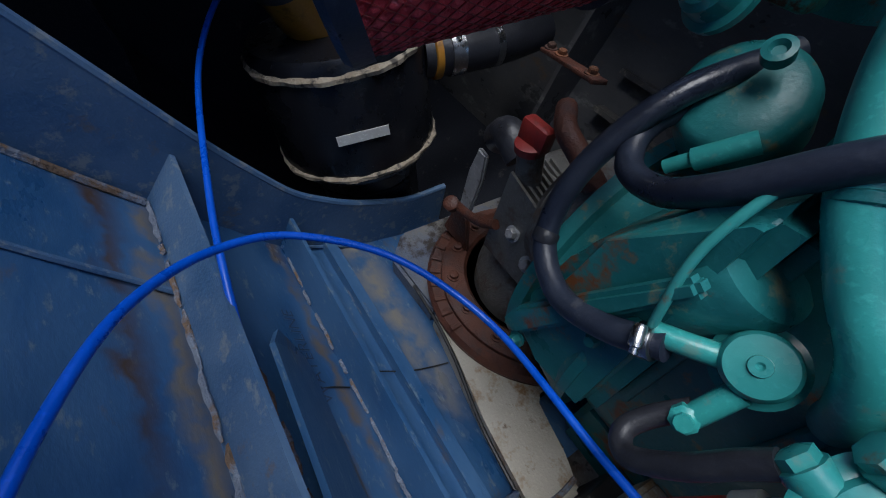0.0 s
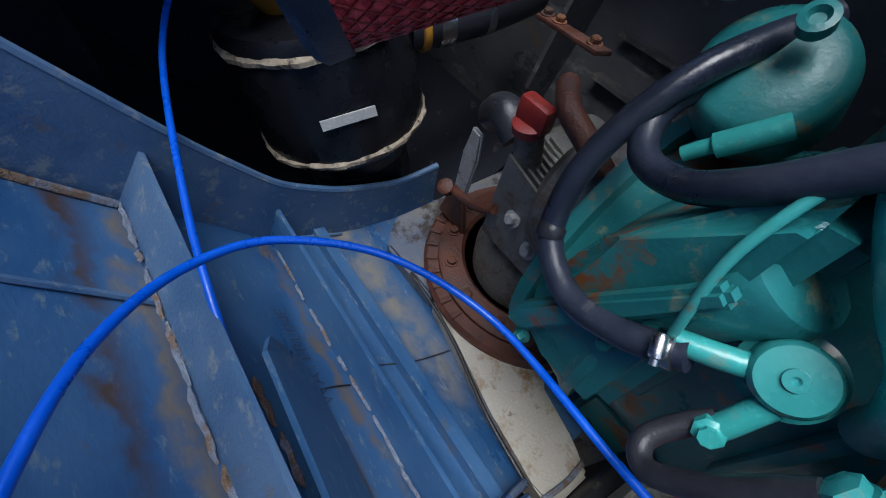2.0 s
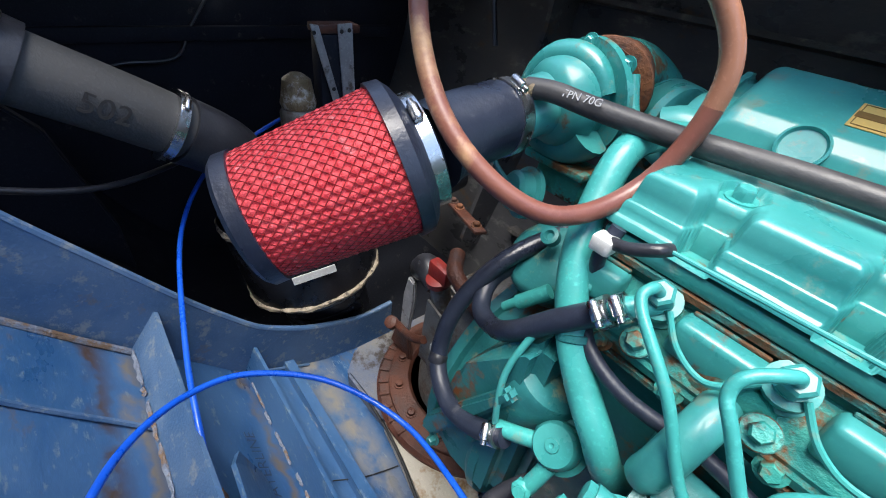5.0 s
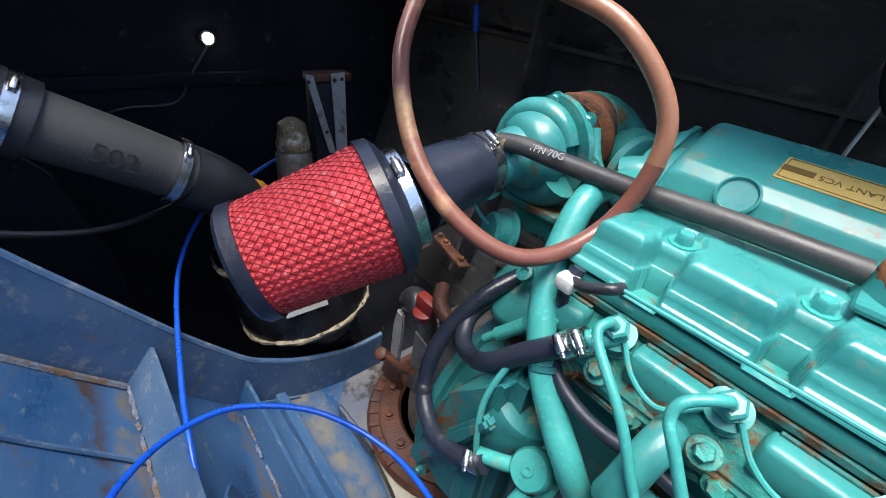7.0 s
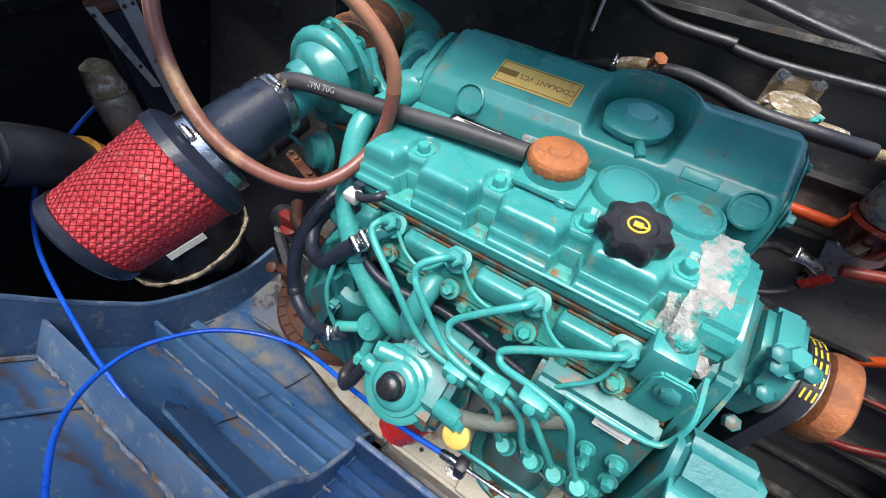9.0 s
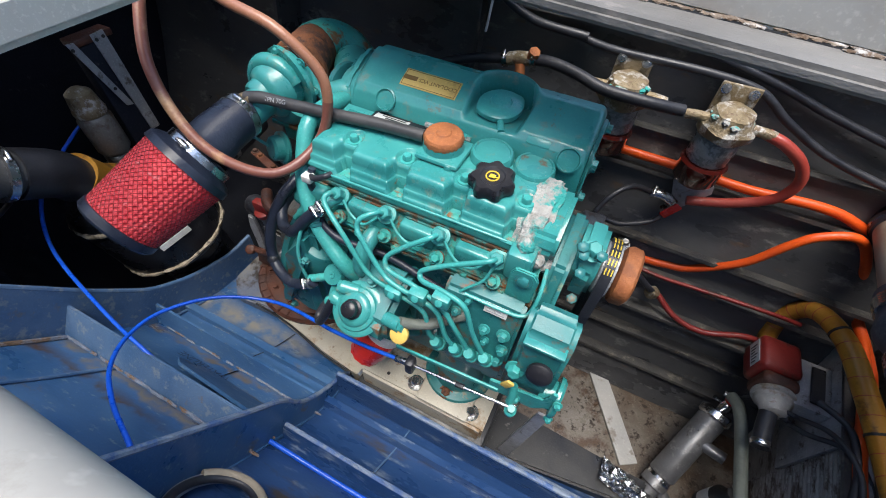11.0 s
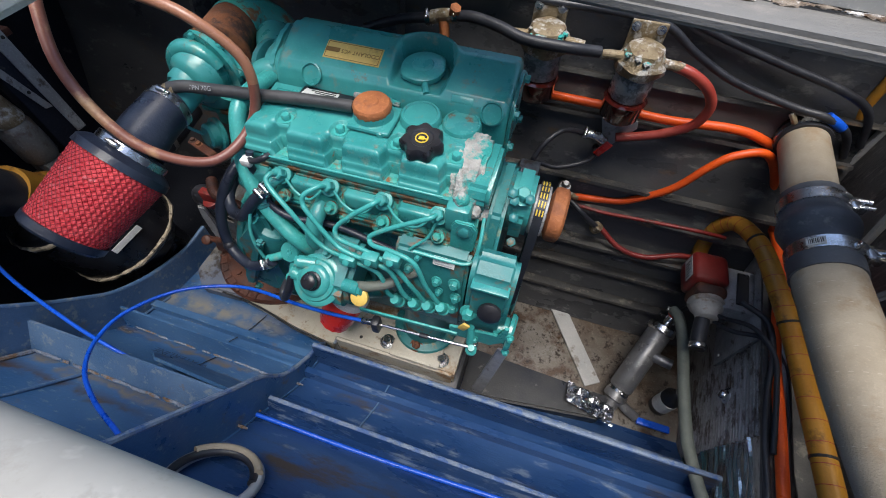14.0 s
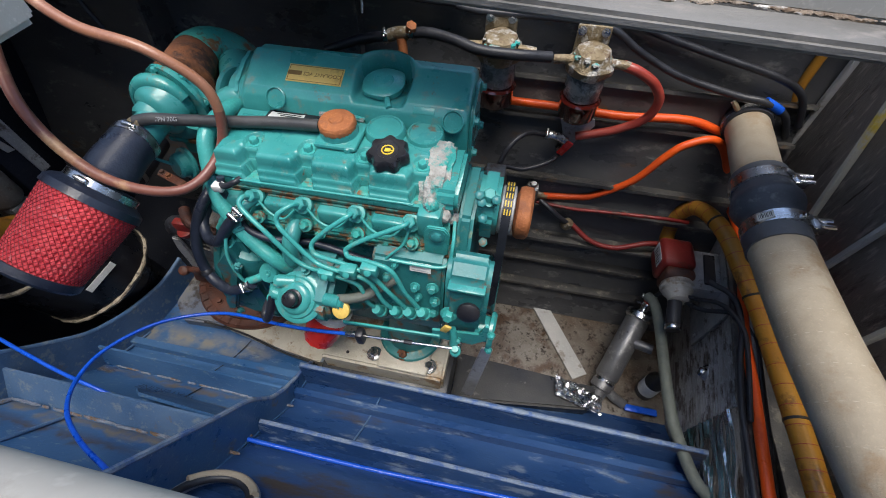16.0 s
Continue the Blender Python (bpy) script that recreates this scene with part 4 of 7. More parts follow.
PIPES = [
    [(-0.139, -0.006, 0.411), (-0.142, -0.016, 0.418), (-0.140, -0.03, 0.410), (-0.096, -0.05, 0.378), (-0.052, -0.06, 0.322), (0.0, -0.066, 0.314), (0.053, -0.07, 0.301), (0.066, -0.075, 0.254), (0.078, -0.068, 0.223)],
    [(-0.052, -0.006, 0.411), (-0.056, -0.018, 0.420), (-0.072, -0.034, 0.414), (-0.074, -0.042, 0.402), (-0.062, -0.05, 0.388), (-0.025, -0.06, 0.342), (0.005, -0.066, 0.332), (0.072, -0.07, 0.322), (0.096, -0.075, 0.268), (0.112, -0.068, 0.230)],
    [(0.041, -0.006, 0.411), (0.034, -0.018, 0.412), (0.005, -0.032, 0.392), (-0.022, -0.042, 0.366), (-0.024, -0.05, 0.354), (-0.012, -0.055, 0.346), (0.04, -0.062, 0.345), (0.083, -0.067, 0.329), (0.11, -0.072, 0.296), (0.138, -0.068, 0.236)],
    [(0.134, -0.006, 0.411), (0.124, -0.018, 0.412), (0.071, -0.032, 0.386), (0.038, -0.042, 0.366), (0.036, -0.048, 0.358), (0.046, -0.055, 0.358), (0.082, -0.062, 0.366), (0.118, -0.067, 0.358), (0.138, -0.072, 0.306), (0.163, -0.068, 0.244)],
]
for pts in PIPES:
    part("injection_pipe", tube(pts, 0.0042, 10, 7), TEAL_CLEAN, eng)
    end = Vector(pts[-1])
    part("pump_nut", lathe(end + Vector((0, -0.008, 0.012)), (0.15, 0.45, -0.9), [(0, 0.008), (0.004, 0.010), (0.02, 0.010), (0.022, 0.013), (0.032, 0.013)], 12), TEAL_CLEAN, eng)
    part("delivery_valve", lathe(end + Vector((0, 0.012, -0.018)), (0.1, 0.45, -0.9), [(0, 0.014), (0.012, 0.014), (0.014, 0.018), (0.04, 0.018)], 16), TEAL_DEEP, eng)
for c in ((0.002, -0.068, 0.318), (0.044, -0.068, 0.338), (0.083, -0.068, 0.356)):
    blk = part("pipe_clip", box((c[0] - 0.014, c[1] - 0.010, c[2] - 0.011), (c[0] + 0.014, c[1] + 0.010, c[2] + 0.011), 0.003, 2, None), TEAL_CLEAN, eng)
    part("clip_screw", lathe((c[0], c[1] - 0.009, c[2] + 0.003), (0, -0.8, 0.6), [(0, 0.006), (0.004, 0.006), (0.005, 0.003)], 10), TEAL_CLEAN, blk)
for xa, xb in zip(INJ, INJ[1:]):
    part("return_line", tube([(xa + 0.010, 0.0, 0.398), (xa + 0.026, -0.008, 0.382), (xa + 0.045, -0.012, 0.374), (xb - 0.028, -0.012, 0.378), (xb - 0.012, -0.002, 0.392)], 0.0024, 8, 8), TEAL_CLEAN, eng)
part("return_line", tube([(0.134, -0.004, 0.395), (0.125, -0.02, 0.37), (0.105, -0.03, 0.35), (0.09, -0.035, 0.33)], 0.0024, 8, 8), TEAL_CLEAN, eng)
part("glow_plug_bar", tube([(-0.160, 0.004, 0.437), (-0.01, 0.003, 0.441), (0.141, 0.004, 0.443)], 0.0018, 8, 6), TEAL_CLEAN, eng, "thin pale bar along the head")
part("front_pipe", tube([(0.203, 0.02, 0.40), (0.207, -0.015, 0.382), (0.203, -0.028, 0.352), (0.19, -0.036, 0.346), (0.155, -0.04, 0.349), (0.107, -0.04, 0.35)], 0.003, 8, 8), TEAL_CLEAN, eng)
part("lifting_eye", prism([(0.158, 0.345), (0.158, 0.40), (0.165, 0.412), (0.192, 0.412), (0.2, 0.40), (0.197, 0.345)], -0.010, -0.003, "y", 0.002), TEAL_CLEAN, eng)
part("eye_bolt", bolt_shape((0.180, -0.0105, 0.395), (0, -1, 0.2), 0.009, 0.006), TEAL_DEEP, eng)
for x in (-0.16, -0.10, -0.03, 0.03, 0.09, 0.15):
    part("head_bolt", bolt_shape((x, -0.006, 0.343), (0, -0.9, 0.4), 0.007, 0.008), TEAL_RUSTY, eng)

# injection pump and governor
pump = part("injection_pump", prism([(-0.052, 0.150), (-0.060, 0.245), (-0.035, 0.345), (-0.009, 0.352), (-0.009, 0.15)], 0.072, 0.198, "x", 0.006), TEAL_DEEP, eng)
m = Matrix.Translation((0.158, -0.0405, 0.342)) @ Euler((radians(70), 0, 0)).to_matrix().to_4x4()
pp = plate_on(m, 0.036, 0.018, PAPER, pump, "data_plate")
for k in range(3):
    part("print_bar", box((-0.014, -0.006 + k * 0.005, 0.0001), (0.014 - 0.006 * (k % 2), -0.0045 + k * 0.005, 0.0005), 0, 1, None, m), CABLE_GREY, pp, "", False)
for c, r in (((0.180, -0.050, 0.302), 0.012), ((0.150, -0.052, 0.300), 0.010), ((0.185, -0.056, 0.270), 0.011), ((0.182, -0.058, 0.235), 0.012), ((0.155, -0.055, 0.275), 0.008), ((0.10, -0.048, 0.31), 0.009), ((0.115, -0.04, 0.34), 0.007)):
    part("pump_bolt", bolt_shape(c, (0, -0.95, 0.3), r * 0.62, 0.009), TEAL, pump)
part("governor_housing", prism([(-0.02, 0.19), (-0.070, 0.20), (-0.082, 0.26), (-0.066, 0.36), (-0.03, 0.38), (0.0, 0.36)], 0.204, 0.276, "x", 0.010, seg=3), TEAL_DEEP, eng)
part("governor_ridge", box((0.210, -0.076, 0.345), (0.270, -0.05, 0.352), 0.002), TEAL, eng)
gk = part("governor_knob", lathe((0.247, -0.077, 0.302), (0.05, -0.95, 0.35), [(0, 0.013), (0.006, 0.019), (0.012, 0.019), (0.016, 0.014), (0.017, 0.003)], 20), PLASTIC_BLACK, eng, "black plastic knob")
part("yellow_tag", box((0.205, -0.098, 0.240), (0.218, -0.093, 0.264), 0.002, 2, None, Matrix.Translation((0.21, -0.084, 0.25)) @ Euler((0, radians(24), 0)).to_matrix().to_4x4() @ Matrix.Translation((-0.21, 0.084, -0.25))), YELLOW, eng, "small yellow tag")
part("governor_nut", bolt_shape((0.214, -0.078, 0.275), (0, -0.95, 0.3), 0.010, 0.012), TEAL_CLEAN, eng)
part("stop_solenoid", lathe((0.262, -0.062, 0.215), (1, -0.05, 0), [(0, 0.024), (0.022, 0.024), (0.024, 0.034), (0.030, 0.034), (0.034, 0.030), (0.034, 0.003)], 28), TEAL, eng)
part("bracket_plate", prism([(0.185, 0.19), (0.26, 0.19), (0.285, 0.22), (0.285, 0.27), (0.278, 0.27), (0.27, 0.235), (0.185, 0.22)], -0.088, -0.083, "y", 0.001), TEAL_CLEAN, eng)
for c in ((0.29, -0.09, 0.25), (0.29, -0.09, 0.19), (0.232, -0.09, 0.205)):
    part("bracket_bolt", bolt_shape(c, (0.2, -1, 0.2), 0.005, 0.006), TEAL_CLEAN, eng)
part("throttle_arm", box((0.02, -0.103, 0.203), (0.205, -0.099, 0.213), 0.001, 2, None, Matrix.Translation((0.02, 0, 0.2)) @ Euler((0, radians(-6), 0)).to_matrix().to_4x4() @ Matrix.Translation((-0.02, 0, -0.2))), TEAL_CLEAN, eng)
part("throttle_lever", tube([(0.222, -0.085, 0.235), (0.226, -0.092, 0.215), (0.226, -0.096, 0.195)], 0.007, 10, 5), TEAL_CLEAN, eng)
part("spring", tube([(0.236 + 0.005 * math.cos(a), -0.1 + 0.001 * a, 0.192 + 0.005 * math.sin(a)) for a in [k * 0.7 for k in range(36)]], 0.0011, 6, 2), STEEL, eng, "small steel spring")
# lift pump, fuel filter head and the pipes round them
face = Vector((-0.05, -0.74, 0.67)).normalized()
lp = part("lift_pump", lathe((-0.139, -0.022, 0.222), face, [(0, 0.020), (0.012, 0.021), (0.013, 0.0265), (0.019, 0.0265), (0.021, 0.0215), (0.038, 0.0205), (0.042, 0.018), (0.0425, 0.0065), (0.0445, 0.006), (0.0445, 0.0025), (0.043, 0.001)], 36), TEAL, eng)
part("pump_outlet", tube([(-0.150, -0.048, 0.236), (-0.172, -0.058, 0.228), (-0.19, -0.064, 0.221)], 0.008, 12, 5), TEAL_CLEAN, lp)
part("pump_inlet", tube([(-0.135, -0.055, 0.228), (-0.138, -0.068, 0.205), (-0.14, -0.074, 0.19)], 0.008, 12, 5), TEAL_CLEAN, lp)
part("banjo_bolt", lathe((-0.141, -0.072, 0.196), (0.1, -0.8, 0.5), [(0, 0.0095), (0.008, 0.0095), (0.010, 0.006), (0.014, 0.006)], 8), TEAL_CLEAN, lp)
fh = part("fuel_filter_head", prism([(-0.12, 0.228), (-0.11, 0.268), (-0.04, 0.300), (-0.005, 0.30), (-0.005, 0.22), (-0.08, 0.20)], -0.078, 0.005, "x", 0.010), TEAL_DEEP, eng)
fa = Vector((-0.05, -0.62, 0.78)).normalized()
fb = Vector((-0.056, -0.092, 0.258))
part("primer_disc", lathe(fb, fa, [(0, 0.046), (0.006, 0.047), (0.009, 0.043), (0.010, 0.038), (0.014, 0.036), (0.016, 0.030), (0.020, 0.028), (0.023, 0.022), (0.0235, 0.004)], 40), TEAL, fh)
part("primer_knob", lathe(fb + fa * 0.022, fa, [(0, 0.017), (0.004, 0.017), (0.006, 0.014), (0.016, 0.0135), (0.019, 0.010), (0.0195, 0.002)], 24), PLASTIC_BLACK, fh, "black primer knob")
for a_, b_ in (((-0.072, -0.096, 0.253), (-0.105, -0.093, 0.258)), ((0.0, -0.095, 0.275), (0.03, -0.1, 0.283)), ((-0.065, -0.075, 0.280), (-0.094, -0.082, 0.284))):
    part("head_fitting", tube([a_, [(p + q) / 2 for p, q in zip(a_, b_)], b_], 0.012, 14, 3), TEAL, fh)
    part("fitting_nut", lathe(b_, Vector(b_) - Vector(a_), [(0, 0.010), (0.006, 0.010), (0.007, 0.006)], 6), TEAL, fh)
for c in ((-0.048, -0.058, 0.297), (-0.012, -0.058, 0.297), (-0.070, -0.060, 0.27)):
    part("head_bolt", bolt_shape(c, (0, -0.4, 0.9), 0.0062, 0.008), TEAL, fh)
part("elbow_pipe", tube([(-0.070, 0.012, 0.354), (-0.071, -0.010, 0.356), (-0.073, -0.030, 0.346), (-0.075, -0.042, 0.328), (-0.077, -0.044, 0.308), (-0.079, -0.040, 0.292)], 0.0142, 18, 8), TEAL, eng, "thick teal elbow pipe")
part("elbow_flange", lathe((-0.070, 0.006, 0.354), (0, -1, 0), [(0, 0.030), (0.008, 0.030), (0.010, 0.022)], 24), TEAL_RUSTY, eng, "rusty flange ring")
part("coolant_pipe", tube([(-0.222, 0.165, 0.466), (-0.232, 0.11, 0.470), (-0.234, 0.068, 0.462), (-0.226, 0.034, 0.425), (-0.207, 0.0, 0.384), (-0.177, -0.022, 0.340), (-0.146, -0.034, 0.310), (-0.118, -0.042, 0.288), (-0.10, -0.035, 0.255), (-0.09, -0.01, 0.22)], 0.0138, 18, 9), TEAL_CLEAN, eng, "pale teal coolant pipe")
part("pipe_joint", lathe((-0.1725, -0.0240, 0.3365), (-0.5, 0.42, 0.76), [(0, 0.0138), (0.001, 0.0150), (0.006, 0.0150), (0.007, 0.0138)], 22), TEAL_DEEP, eng, "dark joint in the pipe")
part("grey_hose", tube([(0.026, -0.098, 0.29), (0.045, -0.085, 0.278), (0.07, -0.07, 0.277), (0.10, -0.052, 0.293), (0.12, -0.042, 0.303)], 0.009, 12, 6), BRAID, eng, "grey-green rubber hose")
part("dipstick_cap", lathe((0.031, -0.098, 0.262), (0.05, -0.7, 0.7), [(0, 0.010), (0.010, 0.011), (0.011, 0.015), (0.018, 0.015), (0.020, 0.012), (0.020, 0.002)], 24), YELLOW, eng, "pale yellow filler cap")
part("dipstick_tube", tube([(0.031, -0.098, 0.265), (0.034, -0.06, 0.20), (0.034, -0.01, 0.12)], 0.007, 10, 5), TEAL_DEEP, eng)
# oil filter
oa = Vector((-0.38, -0.42, -0.82)).normalized()
ob = Vector((-0.045, -0.052, 0.122))
of = part("oil_filter", lathe(ob, oa, [(0, 0.036), (0.004, 0.038), (0.052, 0.038), (0.060, 0.034), (0.074, 0.033), (0.078, 0.028), (0.078, 0.003)], 36, lobes=lambda a, k: 1 + (0.03 * math.cos(12 * a) if k in (4, 5) else 0)), RED, eng, "bright red oil filter")
part("filter_ring", lathe(ob - oa * 0.022, oa, [(0, 0.036), (0.002, 0.041), (0.020, 0.041), (0.0215, 0.036)], 36), PAPER, of, "white painted ring")
part("filter_boss", lathe(ob - oa * 0.06, oa, [(0, 0.034), (0.038, 0.036)], 24), TEAL_DEEP, of)
# feet of the engine
for x, y in ((0.105, 0.010),):
    ft = part("engine_foot", lathe((x, y, -0.030), (0, 0, 1), [(0, 0.074), (0.005, 0.076), (0.010, 0.073), (0.014, 0.056), (0.05, 0.050), (0.10, 0.046), (0.15, 0.044)], 36), TEAL_DEEP, eng)
    part("foot_bolt", bolt_shape((x - 0.004, y - 0.062, -0.020), (0, -0.3, 0.95), 0.010, 0.010), RUSTY, ft, "rusty bolt")
part("foot_base", box((0.045, -0.088, -0.0395), (0.165, -0.02, -0.028), 0.005), CREAM, eng, "cream rubber foot base")
for c in ((0.030, -0.058, -0.0395), (0.165, -0.062, -0.0395)):
    fb2 = part("mount_bolt", bolt_shape(c, (0, 0, 1), 0.011, 0.014), STEEL, eng, "bright mounting bolt with washer")
    part("washer", lathe(c, (0, 0, 1), [(0, 0.018), (0.003, 0.018), (0.0032, 0.01)], 24), STEEL, fb2)
# raw-water pump, belt and pulley at the front
wp = part("water_pump", prism([(0.05, 0.33), (0.04, 0.39), (0.06, 0.425), (0.12, 0.43), (0.14, 0.38), (0.12, 0.32)], 0.2325, 0.268, "x", 0.008), TEAL, eng)
for c in ((0.24, 0.045, 0.425), (0.262, 0.05, 0.43), (0.245, 0.034, 0.40), (0.25, 0.03, 0.345), (0.235, 0.05, 0.435)):
    part("pump_fitting", lathe(c, (0.1, -0.5, 0.85), [(0, 0.008), (0.008, 0.008), (0.010, 0.005)], 6), TEAL_DEEP, wp)
part("pump_union", bolt_shape((0.250, 0.058, 0.426), (0.1, -0.3, 1), 0.011, 0.014), TEAL, wp)
part("belt_pulley", lathe((0.2685, 0.092, 0.368), (1, 0, 0), [(0, 0.038), (0.003, 0.042), (0.008, 0.042), (0.012, 0.036), (0.018, 0.042), (0.024, 0.042), (0.026, 0.03)], 36), STEEL_DULL, wp, "worn steel pulley")
part("drive_belt", prism([(0.092 + 0.047 * math.cos(a), 0.368 + 0.047 * math.sin(a)) for a in span(-0.1, math.pi, 14)] + [(0.046, 0.12), (0.055, 0.05), (0.16, 0.05), (0.15, 0.12)], 0.274, 0.289, "x"), RUBBER, wp, "black drive belt with yellow print")
for k in range(7):
    a = 0.6 + k * 0.3
    c = Vector((0.2815, 0.092 + 0.0474 * math.cos(a), 0.368 + 0.0474 * math.sin(a)))
    for dx in (-0.0052, -0.0005, 0.0042):
        part("belt_print", box((dx, -0.0050, 0), (dx + 0.0018, 0.0050, 0.0006), 0, 1, None, Matrix.Translation(c) @ Euler((a - math.pi / 2, 0, 0)).to_matrix().to_4x4()), YELLOW_INK, wp, "", False)
part("pulley_hub", lathe((0.295, 0.092, 0.366), (1, 0, 0), [(0, 0.030), (0.004, 0.043), (0.010, 0.046), (0.024, 0.045), (0.028, 0.040), (0.029, 0.01)], 32, lobes=lambda a, k: 1 + 0.05 * math.sin(4 * a)), ORANGE_RUST, wp, "pulley hub crusted with orange rust")
part("crank_pulley", lathe((0.262, 0.11, 0.09), (1, 0, 0), [(0, 0.065), (0.004, 0.07), (0.010, 0.062), (0.020, 0.062), (0.026, 0.07), (0.03, 0.06), (0.03, 0.02)], 36), TEAL_DEEP, eng)
part("alternator", lathe((0.215, 0.26, 0.24), (1, 0, 0), [(0, 0.045), (0.01, 0.06), (0.05, 0.06), (0.055, 0.03)], 30), CAST, eng, "grey alternator behind the belt")
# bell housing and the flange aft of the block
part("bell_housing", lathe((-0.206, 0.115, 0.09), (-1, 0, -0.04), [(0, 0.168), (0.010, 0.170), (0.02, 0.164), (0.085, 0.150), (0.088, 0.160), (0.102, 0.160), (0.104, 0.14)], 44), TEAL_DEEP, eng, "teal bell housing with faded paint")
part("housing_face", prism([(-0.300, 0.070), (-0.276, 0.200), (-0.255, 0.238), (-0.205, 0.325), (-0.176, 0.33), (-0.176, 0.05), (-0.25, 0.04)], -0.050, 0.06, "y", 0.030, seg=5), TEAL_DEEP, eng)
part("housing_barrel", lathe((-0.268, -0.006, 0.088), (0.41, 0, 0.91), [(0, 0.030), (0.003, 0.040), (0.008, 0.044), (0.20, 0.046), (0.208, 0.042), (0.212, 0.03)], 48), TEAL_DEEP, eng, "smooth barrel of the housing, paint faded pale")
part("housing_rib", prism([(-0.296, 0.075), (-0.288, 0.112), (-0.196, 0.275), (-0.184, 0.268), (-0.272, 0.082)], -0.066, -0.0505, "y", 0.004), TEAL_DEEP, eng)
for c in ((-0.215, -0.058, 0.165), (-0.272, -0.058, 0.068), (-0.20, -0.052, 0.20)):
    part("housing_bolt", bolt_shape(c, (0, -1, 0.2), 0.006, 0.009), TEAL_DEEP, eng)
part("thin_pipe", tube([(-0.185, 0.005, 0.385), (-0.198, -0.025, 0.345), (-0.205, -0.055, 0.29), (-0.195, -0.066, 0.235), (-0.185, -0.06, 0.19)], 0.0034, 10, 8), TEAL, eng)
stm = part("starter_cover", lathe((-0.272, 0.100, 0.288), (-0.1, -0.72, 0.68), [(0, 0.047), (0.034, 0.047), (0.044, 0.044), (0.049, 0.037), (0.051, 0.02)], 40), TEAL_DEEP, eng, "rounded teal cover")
part("cover_lug", lathe((-0.270, 0.062, 0.350), (-0.1, -0.7, 0.7), [(0, 0.010), (0.009, 0.010), (0.010, 0.006), (0.006, 0.004)], 16), TEAL_DEEP, stm)
part("drain_stub", tube([(-0.238, 0.036, 0.312), (-0.250, 0.028, 0.298), (-0.262, 0.022, 0.284)], 0.0085, 12, 5), TEAL_CLEAN, stm)
part("stub_tip", tube([(-0.260, 0.023, 0.287), (-0.268, 0.019, 0.278), (-0.274, 0.016, 0.270)], 0.0055, 10, 4), TEAL_CLEAN, stm)
# turbocharger, its elbow and the rusty exhaust bend
tb = part("turbocharger", lathe((-0.345, 0.118, 0.465), (0.25, 1.0, 0.1), [(-0.042, 0.026), (-0.036, 0.030), (-0.024, 0.032), (-0.020, 0.040), (-0.012, 0.045), (0.012, 0.047), (0.020, 0.041), (0.030, 0.041), (0.032, 0.061), (0.040, 0.061), (0.042, 0.052), (0.050, 0.050), (0.052, 0.04)], 48), TEAL, eng, "teal turbocharger casing")
part("volute", tube([(-0.345 + 0.046 * math.cos(a), 0.118 + 0.010, 0.465 + 0.046 * math.sin(a)) for a in span(0.4, 5.8, 14)], 0.022, 14, 5, radii=lambda u: 0.011 + 0.014 * u), TEAL, tb)
for k in range(7):
    a = k * 0.9
    part("casing_bolt", bolt_shape((-0.335 + 0.056 * math.cos(a), 0.148, 0.468 + 0.056 * math.sin(a)), (0, -1, 0), 0.006, 0.006), TEAL, tb)
part("inlet_pipe", tube([(-0.345, 0.085, 0.462), (-0.347, 0.062, 0.458), (-0.350, 0.03, 0.452)], 0.027, 22, 4), TEAL, tb)
part("wastegate", lathe((-0.335, 0.095, 0.362), (-0.3, -0.75, 0.25), [(0, 0.026), (0.004, 0.031), (0.010, 0.031), (0.012, 0.025), (0.026, 0.023), (0.03, 0.018), (0.03, 0.002)], 28), TEAL, tb)
part("wastegate_rod", tube([(-0.35, 0.07, 0.375), (-0.37, 0.06, 0.40), (-0.368, 0.07, 0.425)], 0.003, 8, 6), TEAL, tb)
part("centre_flange", box((-0.37, 0.11, 0.395), (-0.285, 0.15, 0.405), 0.003), TEAL_RUSTY, tb)
part("outlet_flange", box((-0.355, 0.12, 0.36), (-0.29, 0.155, 0.394), 0.006), TEAL_RUSTY, tb, "rusting flange")
part("oil_pipe", tube([(-0.30, 0.165, 0.50), (-0.28, 0.155, 0.468), (-0.25, 0.15, 0.445), (-0.225, 0.15, 0.435)], 0.0075, 10, 8), TEAL, tb)
part("exhaust_neck", tube([(-0.34, 0.175, 0.475), (-0.355, 0.225, 0.478), (-0.372, 0.268, 0.472)], 0.046, 24, 6), RUSTY, eng, "exhaust neck eaten by brown rust")
part("neck_clamp", lathe((-0.338, 0.178, 0.475), (-0.25, 1, 0.05), [(0, 0.050), (0.003, 0.054), (0.010, 0.054), (0.013, 0.050)], 28), RUSTY, eng, "rusted band clamp")
part("exhaust_bend", tube([(-0.372, 0.268, 0.472), (-0.372, 0.31, 0.465), (-0.355, 0.345, 0.44), (-0.34, 0.36, 0.40), (-0.335, 0.365, 0.33)], 0.048, 24, 6), TEAL_RUSTY, eng, "rusting teal exhaust bend")
part("manifold_elbow", tube([(-0.30, 0.29, 0.45), (-0.27, 0.25, 0.455), (-0.245, 0.225, 0.455)], 0.038, 22, 6), TEAL, eng)
part("elbow_plate", lathe((-0.262, 0.21, 0.45), (1, -0.2, 0.05), [(0, 0.047), (0.010, 0.047), (0.012, 0.042)], 30), TEAL_DEEP, eng)
part("elbow_stub", tube([(-0.25, 0.165, 0.462), (-0.235, 0.17, 0.468), (-0.22, 0.175, 0.468)], 0.022, 16, 4), TEAL, eng)

